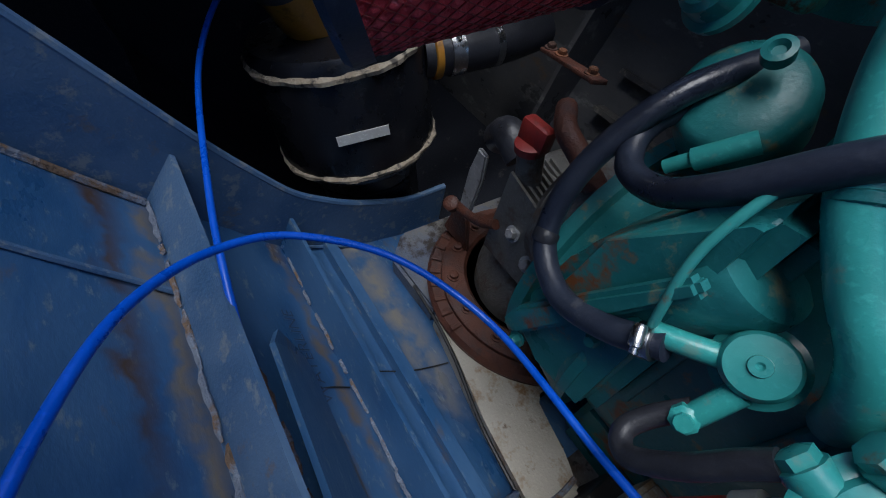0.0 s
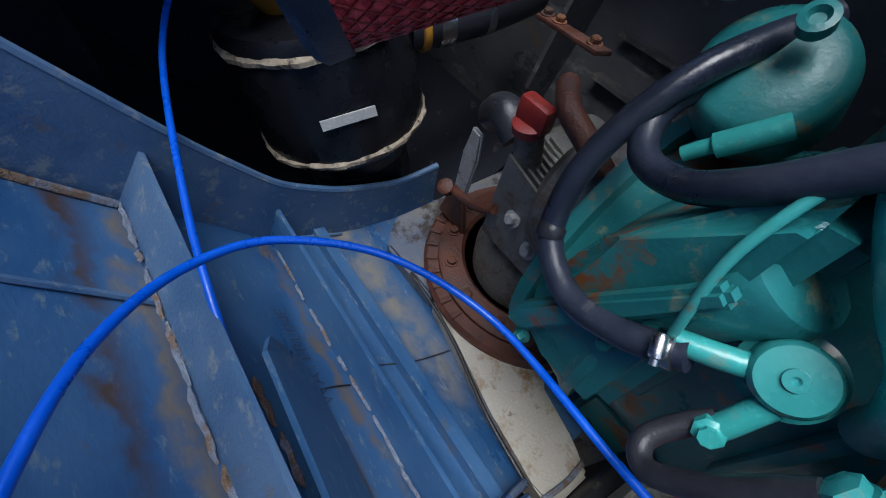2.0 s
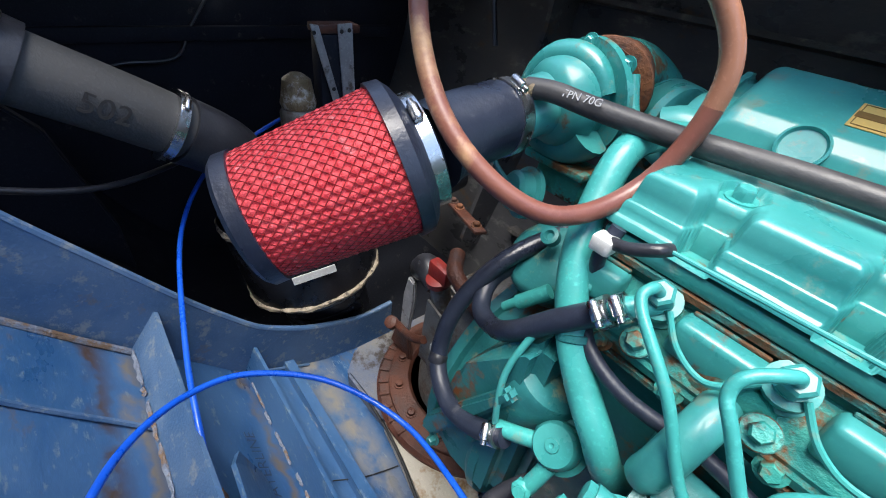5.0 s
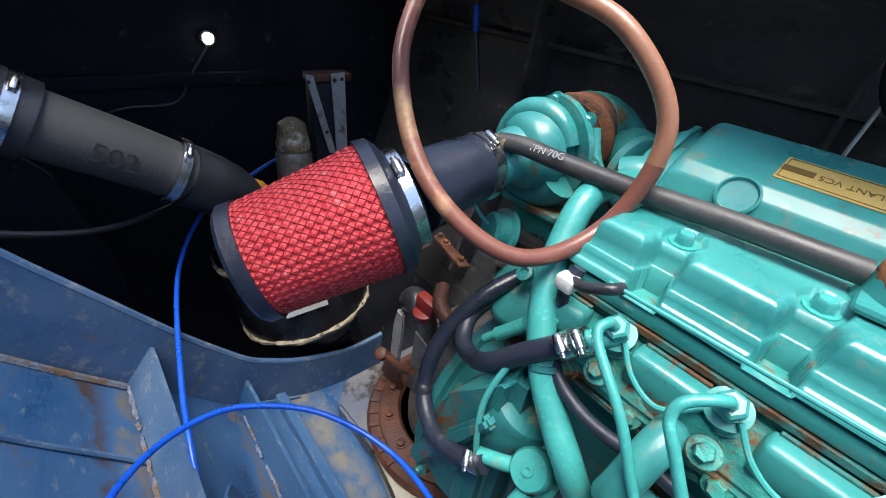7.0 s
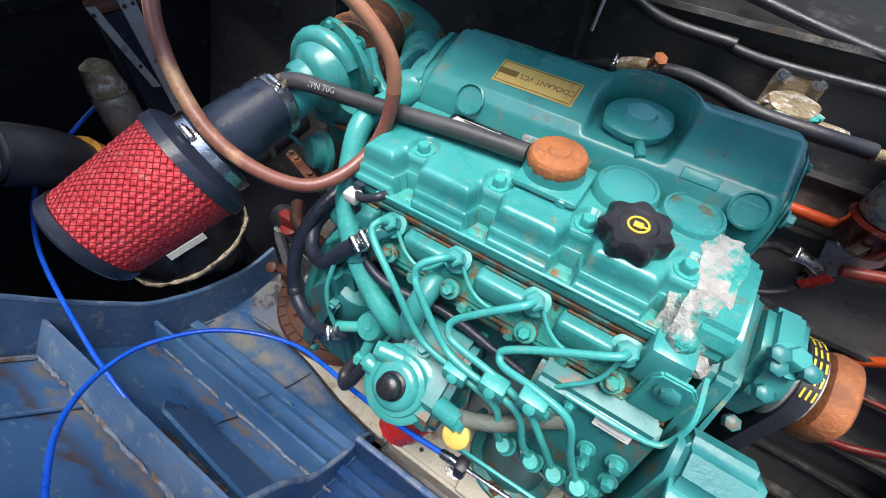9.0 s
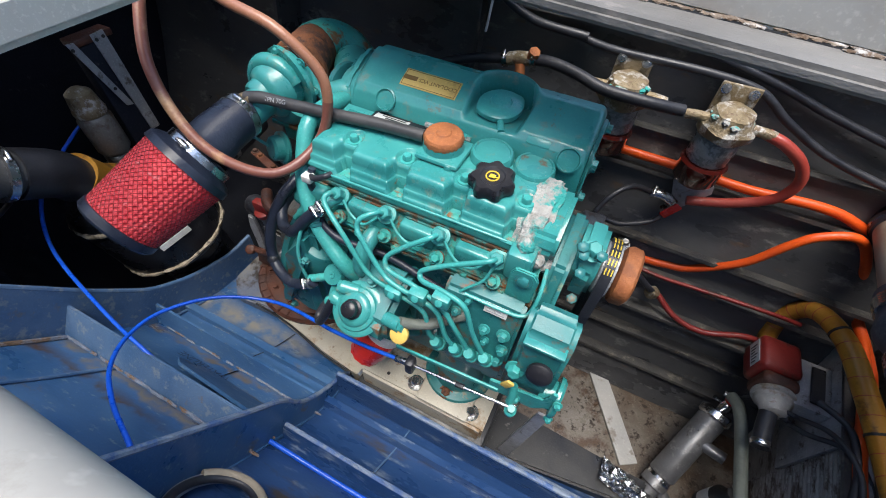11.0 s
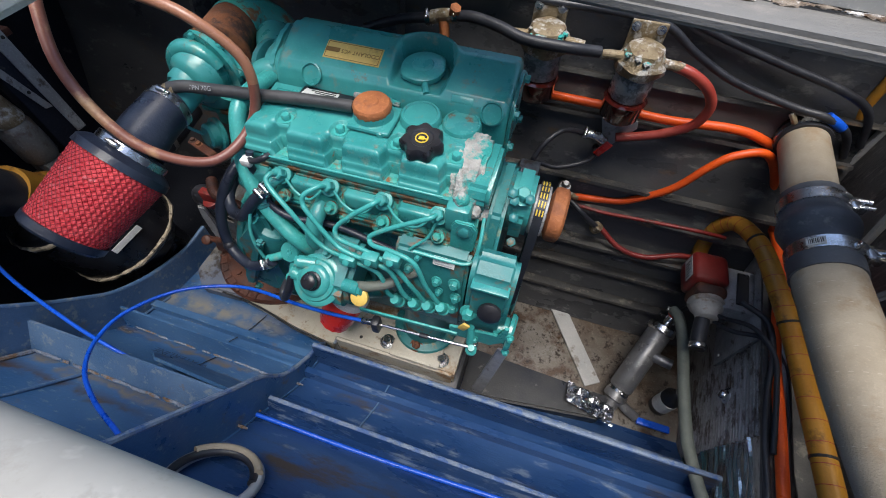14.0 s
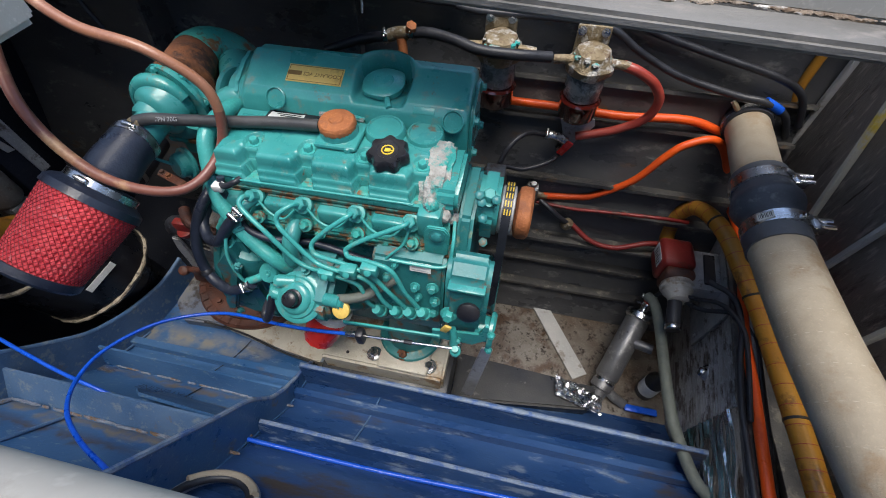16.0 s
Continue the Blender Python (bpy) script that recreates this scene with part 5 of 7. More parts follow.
# ---- the engine bed and the drive ring ----
bed = thing("engine_bed", "cream gelcoat engine bed, stained brown by rust and oil", "engine bed", kind="structure")
part("bed_apron", prism([(-0.625, 0.02), (-0.575, -0.028), (-0.4405, -0.021), (-0.4405, 0.34), (-0.625, 0.34)], -0.21, -0.160, "z", 0.006), APRON, bed, "grimy pale blue apron, stained brown")
part("bed_plate", prism([(-0.44, -0.022), (-0.36, -0.035), (-0.25, -0.057), (-0.150, -0.068), (-0.112, -0.068), (-0.112, 0.004), (-0.145, 0.006), (-0.160, 0.022), (-0.232, 0.026), (-0.245, 0.04), (-0.25, 0.34), (-0.44, 0.34)], -0.21, -0.150, "z", 0.005), CREAM, bed)
part("joint_seam", tube([(-0.128, -0.070, -0.147), (-0.125, -0.03, -0.1465), (-0.128, 0.004, -0.147)], 0.004, 8, 6), FILLER, bed, "pale sealant seam")
part("edge_line", tube([(-0.50, -0.026, -0.153), (-0.42, -0.030, -0.153), (-0.35, -0.040, -0.153), (-0.25, -0.062, -0.155), (-0.15, -0.073, -0.157)], 0.003, 8, 8), OILY, bed, "dark dirt line along the edge")
part("mount_block", prism([(-0.098, -0.088), (0.203, -0.088), (0.203, 0.05), (-0.085, 0.05)], -0.105, -0.041, "z", 0.006), CREAM, bed, "cream mounting block")
# Solid black base, added where the gap under the block is dark.
part("block_base", box((-0.11, -0.10, -0.26), (0.215, 0.05, -0.1055), 0.006), OILY, bed, "black base filling the dark gap under the block")
part("bolt_hole", lathe((-0.035, -0.066, -0.0412), (0, 0, 1), [(0, 0.004), (0.0006, 0.004), (0.0006, 0.001)], 12), OILY, bed)
single("oily_plank", prism([(0.2155, -0.05), (0.60, 0.0), (0.62, 0.07), (0.2155, 0.09)], -0.35, -0.285, "z", 0.006), OILY, "black oil-soaked plank beside the sump", "plank", kind="structure")

ring = thing("drive_ring", "red-brown rusted mounting ring of the sail drive on the bed", "ring", at=(-0.40, 0.16, -0.15))
part("rubber_rim", lathe((-0.40, 0.16, -0.1495), (0, 0, 1), [(0, 0.188), (0.010, 0.190), (0.018, 0.184), (0.018, 0.165), (0.0, 0.165)], 64), RUST_RED, ring, "rust-stained rubber rim")
part("steel_ring", lathe((-0.40, 0.16, -0.136), (0, 0, 1), [(0, 0.166), (0.012, 0.166), (0.016, 0.160), (0.018, 0.128), (0.012, 0.122), (0.0, 0.122)], 64), RUST_RED, ring)
for k in range(14):
    a = math.pi + 0.2 + k * 2 * math.pi / 14
    part("ring_bolt", lathe((-0.40 + 0.147 * math.cos(a), 0.16 + 0.147 * math.sin(a), -0.119), (0, 0, 1), [(0, 0.011), (0.002, 0.011), (0.0022, 0.0075), (0.008, 0.0075), (0.009, 0.005)], 12), RUST_RED, ring)
part("dark_well", lathe((-0.40, 0.16, -0.1490), (0, 0, 1), [(0, 0.1645), (0.010, 0.1645), (0.010, 0.01)], 40), OILY, ring)
for k in range(9):
    a = math.pi + 0.35 + k * 0.16
    c = Vector((-0.40 + 0.177 * math.cos(a), 0.16 + 0.177 * math.sin(a), -0.1305))
    part("rim_tooth", box((-0.004, -0.010, 0), (0.004, 0.010, 0.003), 0.001, 1, None, Matrix.Translation(c) @ Euler((0, 0, a + math.pi / 2)).to_matrix().to_4x4()), RUST_RED, ring, "", False)

drive = thing("sail_drive", "dull grey cast sail-drive gearbox with a red cap", "gearbox", at=(-0.40, 0.15, -0.12))
part("lower_housing", lathe((-0.40, 0.15, -0.138), (0, 0, 1), [(0, 0.098), (0.04, 0.10), (0.06, 0.09), (0.12, 0.085), (0.15, 0.07), (0.22, 0.065), (0.235, 0.05)], 40), CAST, drive)
part("upper_housing", box((-0.47, 0.09, 0.0), (-0.322, 0.24, 0.115), 0.02, 3), CAST, drive)
for k in range(8):
    part("cooling_fin", prism([(-0.445, -0.02 + 0), (-0.35, -0.02), (-0.345, 0.10), (-0.44, 0.125)], 0.050 + k * 0.010, 0.054 + k * 0.010, "y"), CAST, drive, smooth=False)
nk = part("filler_neck", tube([(-0.425, 0.075, 0.10), (-0.431, 0.068, 0.14), (-0.434, 0.064, 0.165)], 0.017, 16, 4), CAST, drive)
part("red_cap", box((-0.455, 0.055, 0.165), (-0.412, 0.075, 0.196), 0.005, 2), RED_DARK, drive, "red plastic filler cap")
part("cap_ring", lathe((-0.434, 0.064, 0.160), (-0.1, -0.2, 1), [(0, 0.020), (0.010, 0.020), (0.012, 0.014)], 20), RED_DARK, drive)
part("rubber_boot", tube([(-0.47, 0.10, 0.11), (-0.505, 0.10, 0.125), (-0.53, 0.11, 0.10)], 0.024, 16, 5), RUBBER, drive, "black rubber boot")
part("lever_bracket", prism([(-0.56, -0.115), (-0.535, -0.117), (-0.52, 0.03), (-0.524, 0.075), (-0.545, 0.078), (-0.552, 0.03)], 0.088, 0.097, "y", 0.003), STEEL_DULL, drive, "worn grey lever bracket")
part("bracket_foot", prism([(-0.575, -0.12), (-0.50, -0.12), (-0.52, -0.05), (-0.555, -0.05)], 0.078, 0.0875, "y", 0.003), RUST_RED, drive)
part("selector_lever", tube([(-0.535, 0.06, -0.02), (-0.49, 0.05, 0.0), (-0.455, 0.045, 0.02), (-0.43, 0.045, 0.04)], 0.0075, 10, 5), RUST_RED, drive, "red-brown rusted selector lever")
part("lever_nut", lathe((-0.535, 0.054, -0.02), (0.1, -0.6, 0.8), [(0, 0.013), (0.012, 0.013), (0.015, 0.009)], 14), RUST_RED, drive)
for c in ((-0.40, 0.048, 0.05), (-0.36, 0.046, 0.03), (-0.37, 0.05, 0.12), (-0.34, 0.06, 0.16), (-0.33, 0.06, 0.10)):
    part("housing_bolt", bolt_shape(c, (0, -0.9, 0.4), 0.008, 0.009), STEEL_DULL, drive)
part("drive_coupling", lathe((-0.322, 0.12, 0.10), (1, 0, 0.05), [(-0.07, 0.06), (-0.05, 0.09), (-0.015, 0.10), (-0.001, 0.10)], 34), CAST, drive)
part("rusty_arm", box((-0.078, -0.010, -0.003), (0.078, 0.010, 0.003), 0.0015, 2, None, Matrix.Translation((-0.495, 0.160, 0.220)) @ Euler((0, radians(-13), radians(-24))).to_matrix().to_4x4()), RUST_RED, drive, "drilled bar eaten by rust")
for k in (-0.065, -0.03, 0.055):
    part("arm_bolt", bolt_shape((-0.495 + k * 0.9, 0.160 - k * 0.4, 0.2235 + k * 0.22), (0, 0, 1), 0.006, 0.006), RUSTY, drive)
part("rusty_pipe", tube([(-0.33, 0.05, 0.19), (-0.36, 0.045, 0.21), (-0.39, 0.05, 0.22), (-0.42, 0.08, 0.22)], 0.012, 12, 6), RUST_RED, drive, "rusty pipe")

# ---- the black drum and the aft exhaust hose ----
da = Vector((-0.157, -0.17, 1.0)).normalized()
db = Vector((-0.781, 0.006, -0.029))
drum = thing("water_lock", "glossy black plastic exhaust water lock with crumbling sealant seams", "drum", at=(-0.70, 0, -0.2))
ragged = lambda a, k: 1 + 0.012 * math.sin(9 * a + k) + 0.010 * math.sin(23 * a)
part("drum_body", lathe(db - da * 0.07, da, [(0, 0.100), (0.030, 0.106), (0.048, 0.132), (0.058, 0.139), (0.07, 0.141), (0.245, 0.139), (0.258, 0.130), (0.265, 0.02)], 64), DRUM, drum)
part("base_flange", lathe(db - da * 0.15, da, [(0, 0.094), (0.075, 0.098), (0.079, 0.092)], 64), DRUM, drum)
for d, r, h in ((-0.008, 0.1415, 0.013), (0.158, 0.1405, 0.014)):
    part("sealant_seam", lathe(db + da * d, da, [(0, r - 0.003), (0.002, r + 0.003), (h * 0.6, r + 0.004), (h, r - 0.003)], 90, lobes=ragged), SEAL, drum, "ragged cream sealant")
tagc = db + da * 0.076
tn = Vector((0.92, -0.24, 0.0))
tn = (tn - da * tn.dot(da)).normalized()
tu = da.cross(tn).normalized()
tagrot = Matrix((tu, da, tn)).transposed().to_4x4()
part("white_tag", box((-0.0405, -0.0085, 0.0), (0.0405, 0.0085, 0.0012), 0.0003, 1, None, Matrix.Translation(tagc + tn * 0.1425) @ tagrot), PAPER, drum, "small torn white sticker", False)
part("neck", tube([db + da * 0.19, db + da * 0.22 + Vector((0.01, -0.03, 0.0)), Vector((-0.785, -0.095, 0.245))], 0.050, 24, 5), YELLOW_HOSE, drum, "amber stained neck")
eh = thing("exhaust_hose", "grey exhaust hose with black rubber elbow and steel clamps", "hose", at=(-0.75, -0.12, 0.27))
part("elbow", tube([(-0.787, -0.100, 0.236), (-0.775, -0.120, 0.270), (-0.758, -0.148, 0.300), (-0.752, -0.185, 0.327)], 0.049, 26, 7), RUBBER, eh, "black rubber elbow")
part("hose_body", tube([(-0.752, -0.18, 0.325), (-0.75, -0.25, 0.372), (-0.75, -0.335, 0.425)], 0.043, 28, 8), GREY_HOSE, eh)
part("cuff", tube([(-0.75, -0.33, 0.422), (-0.75, -0.38, 0.455), (-0.75, -0.47, 0.51)], 0.050, 28, 6), RUBBER, eh, "black rubber cuff")
ha = Vector((0, -0.85, 0.53))
clamp((-0.752, -0.196, 0.335), ha, 0.050, eh, 0.014)
clamp((-0.75, -0.35, 0.435), ha, 0.0505, eh, 0.014)
tagm = Matrix.Translation((-0.7035, -0.362, 0.443)) @ Matrix(((0, 0, 1, 0), (0.85, 0.53, 0, 0), (-0.53, 0.85, 0, 0), (0, 0, 0, 1)))
part("paper_tag", box((-0.011, -0.017, -0.005), (0.011, 0.017, 0.0008), 0.0003, 1, None, tagm), PAPER, eh, "white clamp tag", False)
lettering("ink_number", "502", Matrix.Translation((-0.7060, -0.262, 0.379)) @ Matrix(((0, 0, 1, 0), (0.85, 0.53, 0, 0), (-0.53, 0.85, 0, 0), (0, 0, 0, 1))), 0.036, INK, eh, "hand-inked number")

oh = thing("outlet_hose", "short black rubber hose from the water lock, with bright steel clamps", "hose", at=(-0.72, 0.2, 0.13))
part("hose_body", tube([(-0.745, 0.105, 0.120), (-0.728, 0.17, 0.127), (-0.722, 0.25, 0.134), (-0.735, 0.36, 0.14)], 0.036, 26, 6), RUBBER, oh)
part("amber_collar", lathe((-0.741, 0.118, 0.121), (0.2, 1, 0.1), [(0, 0.037), (0.002, 0.040), (0.012, 0.040), (0.014, 0.037)], 28), YELLOW_HOSE, oh, "amber stained collar")
clamp((-0.731, 0.158, 0.126), (0.2, 1, 0.1), 0.0365, oh, 0.026)
clamp((-0.7225, 0.232, 0.133), (0.05, 1, 0.08), 0.0365, oh, 0.014)

# ---- the dim corner aft ----
sb = thing("strap_bracket", "two drilled steel straps with a brown plate", "bracket", at=(-0.86, 0.1, 0.2))
part("strap", prism([(0.064, 0.444), (0.080, 0.442), (0.125, 0.28), (0.109, 0.284)], -0.853, -0.849, "x", 0.001), STEEL_DULL, sb, smooth=False)
part("strap", prism([(0.120, 0.442), (0.150, 0.444), (0.158, 0.20), (0.134, 0.20)], -0.859, -0.855, "x", 0.001), STEEL_DULL, sb, smooth=False)
part("plate", box((-0.90, 0.08, 0.425), (-0.861, 0.17, 0.44), 0.003), RUST_RED, sb)
part("post", box((-0.90, 0.085, -0.20), (-0.862, 0.15, 0.424), 0.004), HULL_SHADE, sb)
for c in ((-0.848, 0.070, 0.430), (-0.854, 0.127, 0.430), (-0.854, 0.143, 0.432), (-0.848, 0.104, 0.33)):
    part("rivet", lathe(c, (1, 0, 0), [(0, 0.004), (0.002, 0.003), (0.0025, 0.001)], 10), OILY, sb)
pot = thing("fuel_pot", "small grey metal pot with a brass ring in the dark corner", "filter", at=(-0.86, 0.03, 0.20))
part("pot_body", lathe((-0.86, 0.035, 0.20), (0, 0, 1), [(0, 0.03), (0.01, 0.036), (0.09, 0.036), (0.1, 0.030)], 24), CAST, pot)
part("pot_ring", lathe((-0.86, 0.035, 0.301), (0, 0, 1), [(0, 0.032), (0.008, 0.034), (0.016, 0.032), (0.05, 0.026), (0.06, 0.012)], 24), BRASS, pot)
part("pot_stand", box((-0.89, 0.01, -0.24), (-0.83, 0.06, 0.199), 0.006), CAST, pot)
# Glowing disc stands in for daylight through a small hole in the bulkhead.
day_hole = thing("cabin_light", "tiny glowing disc for a daylight hole in the aft bulkhead, with a thin cable", "lamp", at=(-1.278, 0.011, 0.436))
part("lens", lathe((-1.279, 0.011, 0.436), (1, 0, 0), [(0, 0.013), (0.003, 0.013), (0.006, 0.009), (0.0065, 0.001)], 20), DAYLIGHT_GLOW, day_hole, "bright white glowing disc")
part("rim", lathe((-1.2795, 0.011, 0.436), (1, 0, 0), [(0, 0.018), (0.003, 0.018), (0.003, 0.0135)], 20), PLASTIC_BLACK, day_hole)
part("cable", tube([(-1.274, 0.008, 0.42), (-1.27, -0.04, 0.36), (-1.262, -0.09, 0.295), (-1.262, -0.20, 0.287), (-1.27, -0.3, 0.25)], 0.004, 8, 8), RUBBER, day_hole)
hose("grey_hose_coil", [(-0.72 + 0.05 * math.cos(a), -0.43 + 0.05 * math.sin(a) - 0.004 * a, 0.262 - 0.055 * math.sin(a)) for a in span(0, 11, 26)], 0.006, CABLE_GREY, "coiled grey hose lying on the hull", "hose")
hose("black_cable", [(-0.70, -0.50, 0.36), (-0.72, -0.40, 0.30), (-0.75, -0.30, 0.262), (-0.82, -0.2, 0.245), (-0.95, -0.1, 0.22)], 0.0045, RUBBER, "thin black cable along the hull", "cable")
single("locker_panel", prism([(-0.62, 0.66), (-0.62, 0.20), (-0.36, 0.10), (-0.30, 0.02), (-0.30, 0.12), (-0.34, 0.30)], -0.90, -0.88, "x", 0.003), HULL_SHADE, "dark blue frame plate, shade painted in", "frame", kind="structure", smooth=False)

# ---- air filter ----
af = thing("air_filter", "red cone air filter under wire gauze with black rubber ends", "air filter", at=(-0.335, -0.15, 0.44))
fa0, fa1 = Vector((-0.362, -0.080, 0.427)), Vector((-0.397, -0.192, 0.384))
ax = (fa1 - fa0).normalized()
L = (fa1 - fa0).length
R0, R1 = 0.0660, 0.0555
b = bmesh.new()
u_ = ax.orthogonal().normalized()
w_ = ax.cross(u_)
NA, NL = 288, 80
rows = []
for i in range(NL + 1):
    d = i / NL
    r = R0 + (R1 - R0) * d
    row = []
    for k in range(NA):
        a = 2 * math.pi * k / NA
        bumps = math.cos(24 * a + d * 44) * math.cos(24 * a - d * 44)
        row.append(b.verts.new(fa0 + ax * L * d + (r + 0.0013 * bumps) * (math.cos(a) * u_ + math.sin(a) * w_)))
    rows.append(row)
for ra, rb in zip(rows, rows[1:]):
    for k in range(NA):
        b.faces.new((ra[k], ra[(k + 1) % NA], rb[(k + 1) % NA], rb[k]))
b.faces.new(rows[0])
b.faces.new(rows[-1])
part("gauze_body", b, RED_MESH, af, "red oiled cotton gauze")
b = bmesh.new()
for sgn in (1, -1):
    for j in range(48):
        pts = []
        for i in range(17):
            d = i / 16
            a = (math.pi / 2 + math.pi * j + sgn * 44 * d) / 24
            r = R0 + (R1 - R0) * d + 0.0006
            pts.append(fa0 + ax * L * d + r * (math.cos(a) * u_ + math.sin(a) * w_))
        tube(pts, 0.00042, 4, 1, b, curved=False)
part("wire_mesh", b, RED_WIRE, af, "red lacquered woven wire")
part("end_cap", lathe(fa1 - ax * 0.003, ax, [(0, R1 - 0.004), (0.0, R1 + 0.0035), (0.012, R1 + 0.0035), (0.016, R1), (0.017, R1 - 0.01), (0.013, R1 - 0.014), (0.013, 0.003)], 56), RUBBER_BLUE, af, "black rubber end cap")
part("neck_ring", lathe(fa0 + ax * 0.003, -ax, [(0, R0 - 0.006), (0, R0 + 0.004), (0.012, R0 + 0.003), (0.018, R0 - 0.004), (0.024, 0.050), (0.036, 0.047), (0.038, 0.04)], 56), RUBBER_BLUE, af, "black rubber neck ring")
clamp(fa0 - ax * 0.024, ax, 0.0505, af, 0.015)
part("inlet_hose", tube([fa0 - ax * 0.03, Vector((-0.356, -0.038, 0.441)), Vector((-0.356, -0.005, 0.448)), Vector((-0.352, 0.035, 0.455)), Vector((-0.351, 0.048, 0.455))], 0.042, 32, 7, radii=lambda u: 0.0415 - 0.0065 * u), RUBBER_BLUE, af, "black rubber inlet hose")
clamp((-0.352, 0.036, 0.455), (0, 1, 0.02), 0.0365, af, 0.014)
part("brass_nipple", tube([(-0.345, 0.048, 0.485), (-0.338, 0.050, 0.487), (-0.33, 0.052, 0.487)], 0.009, 12, 3), BRASS, af)

# ---- hoses and cables round the engine ----
bh = hose("breather_hose", [(-0.340, 0.050, 0.487), (-0.315, 0.060, 0.489), (-0.27, 0.070, 0.486), (-0.20, 0.082, 0.485), (-0.12, 0.092, 0.488), (-0.036, 0.0985, 0.490)], 0.0098, HOSE_DARK, "dark grey breather hose to the oil cap", seg=18)
lettering("hose_print", "TPN 70G", Matrix.Translation((-0.285, 0.058, 0.4935)) @ Euler((radians(52), radians(-2), radians(10))).to_matrix().to_4x4(), 0.010, CABLE_GREY, bh, "pale print")
LOOP_PTS = [(-0.47, 0.07, 0.706), (-0.463, 0.05, 0.675), (-0.446, 0.030, 0.647), (-0.400, -0.040, 0.560), (-0.313, -0.0685, 0.478), (-0.232, -0.030, 0.431), (-0.200, 0.050, 0.455), (-0.19, 0.075, 0.542), (-0.246, 0.064, 0.608), (-0.336, 0.06, 0.634), (-0.4, 0.072, 0.665), (-0.45, 0.085, 0.706)]
loop_hose = thing("dangling_hose", "copper-brown hose hanging in a loop over the engine", "hose", at=(-0.47, 0.07, 0.70))
line = smooth_path(LOOP_PTS, 10)
cut = round(len(line) * 0.60)
part("brown_length", tube(line[:cut + 1], 0.0080, 18, 1, None, False), LOOP, loop_hose)
# Upper right length carries the painted highlight.
part("bleached_length", tube(line[cut:], 0.0080, 18, 1, None, False), LOOP_LIT, loop_hose, "paler orange length, highlight painted in")
hose("throttle_cable", [(-0.176, -0.43, 0.245), (-0.215, -0.41, 0.24), (-0.30, -0.382, 0.224), (-0.375, -0.345, 0.20), (-0.43, -0.29, 0.165), (-0.44, -0.222, 0.14), (-0.39, -0.14, 0.115), (-0.29, -0.085, 0.09), (-0.14, -0.095, 0.118), (-0.05, -0.104, 0.148), (0.024, -0.104, 0.165)],
     0.0038, BLUE_CABLE, "bright blue control cable arching over the bilge", "cable")
hose("control_cable", [(-0.95, 0.15, 0.25), (-0.93, 0.06, 0.265), (-0.876, -0.074, 0.238), (-0.834, -0.157, 0.21), (-0.751, -0.225, 0.155), (-0.563, -0.271, 0.121), (-0.422, -0.292, 0.098), (-0.288, -0.306, 0.026), (-0.17, -0.312, -0.01)],
     0.0038, BLUE_CABLE, "bright blue control cable hanging to the bilge", "cable")
hose("control_cable", [(-0.150, -0.302, 0.012), (0.1, -0.300, -0.005), (0.373, -0.292, -0.002), (0.60, -0.285, -0.004), (0.84, -0.28, -0.004)], 0.0046, BLUE_CABLE, "bright blue control cable lying along a stringer", "cable")
te = thing("cable_end", "steel cable end with a black clamp and threaded rod", "cable end", at=(0.04, -0.104, 0.165))
part("ferrule", tube([(0.018, -0.104, 0.163), (0.03, -0.104, 0.167), (0.040, -0.104, 0.168)], 0.006, 10, 3), STEEL, te)
part("clamp_block", box((0.040, -0.116, 0.150), (0.056, -0.094, 0.188), 0.005), RUBBER, te, "dark clamp block")
part("rod", tube([(0.056, -0.104, 0.170), (0.14, -0.104, 0.182), (0.228, -0.103, 0.193)], 0.0028, 8, 5), STEEL, te)
part("rod_collar", tube([(0.135, -0.104, 0.181), (0.142, -0.104, 0.182), (0.150, -0.104, 0.183)], 0.005, 8, 3), RUBBER, te)
part("ball_joint", lathe((0.232, -0.103, 0.176), (0, -0.2, 1), [(0, 0.005), (0.004, 0.010), (0.014, 0.010), (0.018, 0.006), (0.03, 0.006)], 14), TEAL_CLEAN, te)
single("support_strap", prism([(0.278, 0.135), (0.300, 0.135), (0.275, -0.165), (0.245, -0.165)], -0.068, -0.063, "y", 0.001), STEEL_DULL, "scratched flat steel strap standing at the bed", "strap", smooth=False)
wh = hose("water_hose", [(-0.275, 0.11, 0.345), (-0.302, 0.035, 0.310), (-0.318, -0.012, 0.248), (-0.306, -0.042, 0.190), (-0.262, -0.062, 0.172), (-0.216, -0.070, 0.194), (-0.178, -0.066, 0.222)], 0.0105, RUBBER_BLUE, "black rubber hose bent round the bell housing", seg=16)
part("moulded_rib", lathe((-0.3045, -0.044, 0.189), (0.25, -0.45, -0.6), [(-0.006, 0.0104), (-0.004, 0.0116), (0.004, 0.0116), (0.006, 0.0104)], 18), RUBBER, wh, "tape wrap on the hose")
hose("water_hose", [(-0.275, 0.12, 0.330), (-0.306, 0.035, 0.288), (-0.292, -0.002, 0.266), (-0.256, -0.020, 0.275), (-0.223, -0.032, 0.308), (-0.190, -0.030, 0.350), (-0.158, -0.020, 0.384)], 0.0105, RUBBER_BLUE, "black rubber hose with a steel clamp at its end", seg=16)
hc = thing("hose_end", "steel clamps on a teal hose tail", "clamp", at=(-0.16, -0.02, 0.38))
clamp((-0.1615, -0.0212, 0.3805), (0.55, 0.2, 0.75), 0.0108, hc, 0.012)
part("hose_tail", tube([(-0.164, -0.022, 0.378), (-0.150, -0.014, 0.392), (-0.138, 0.004, 0.396)], 0.0085, 12, 5), TEAL_CLEAN, hc)
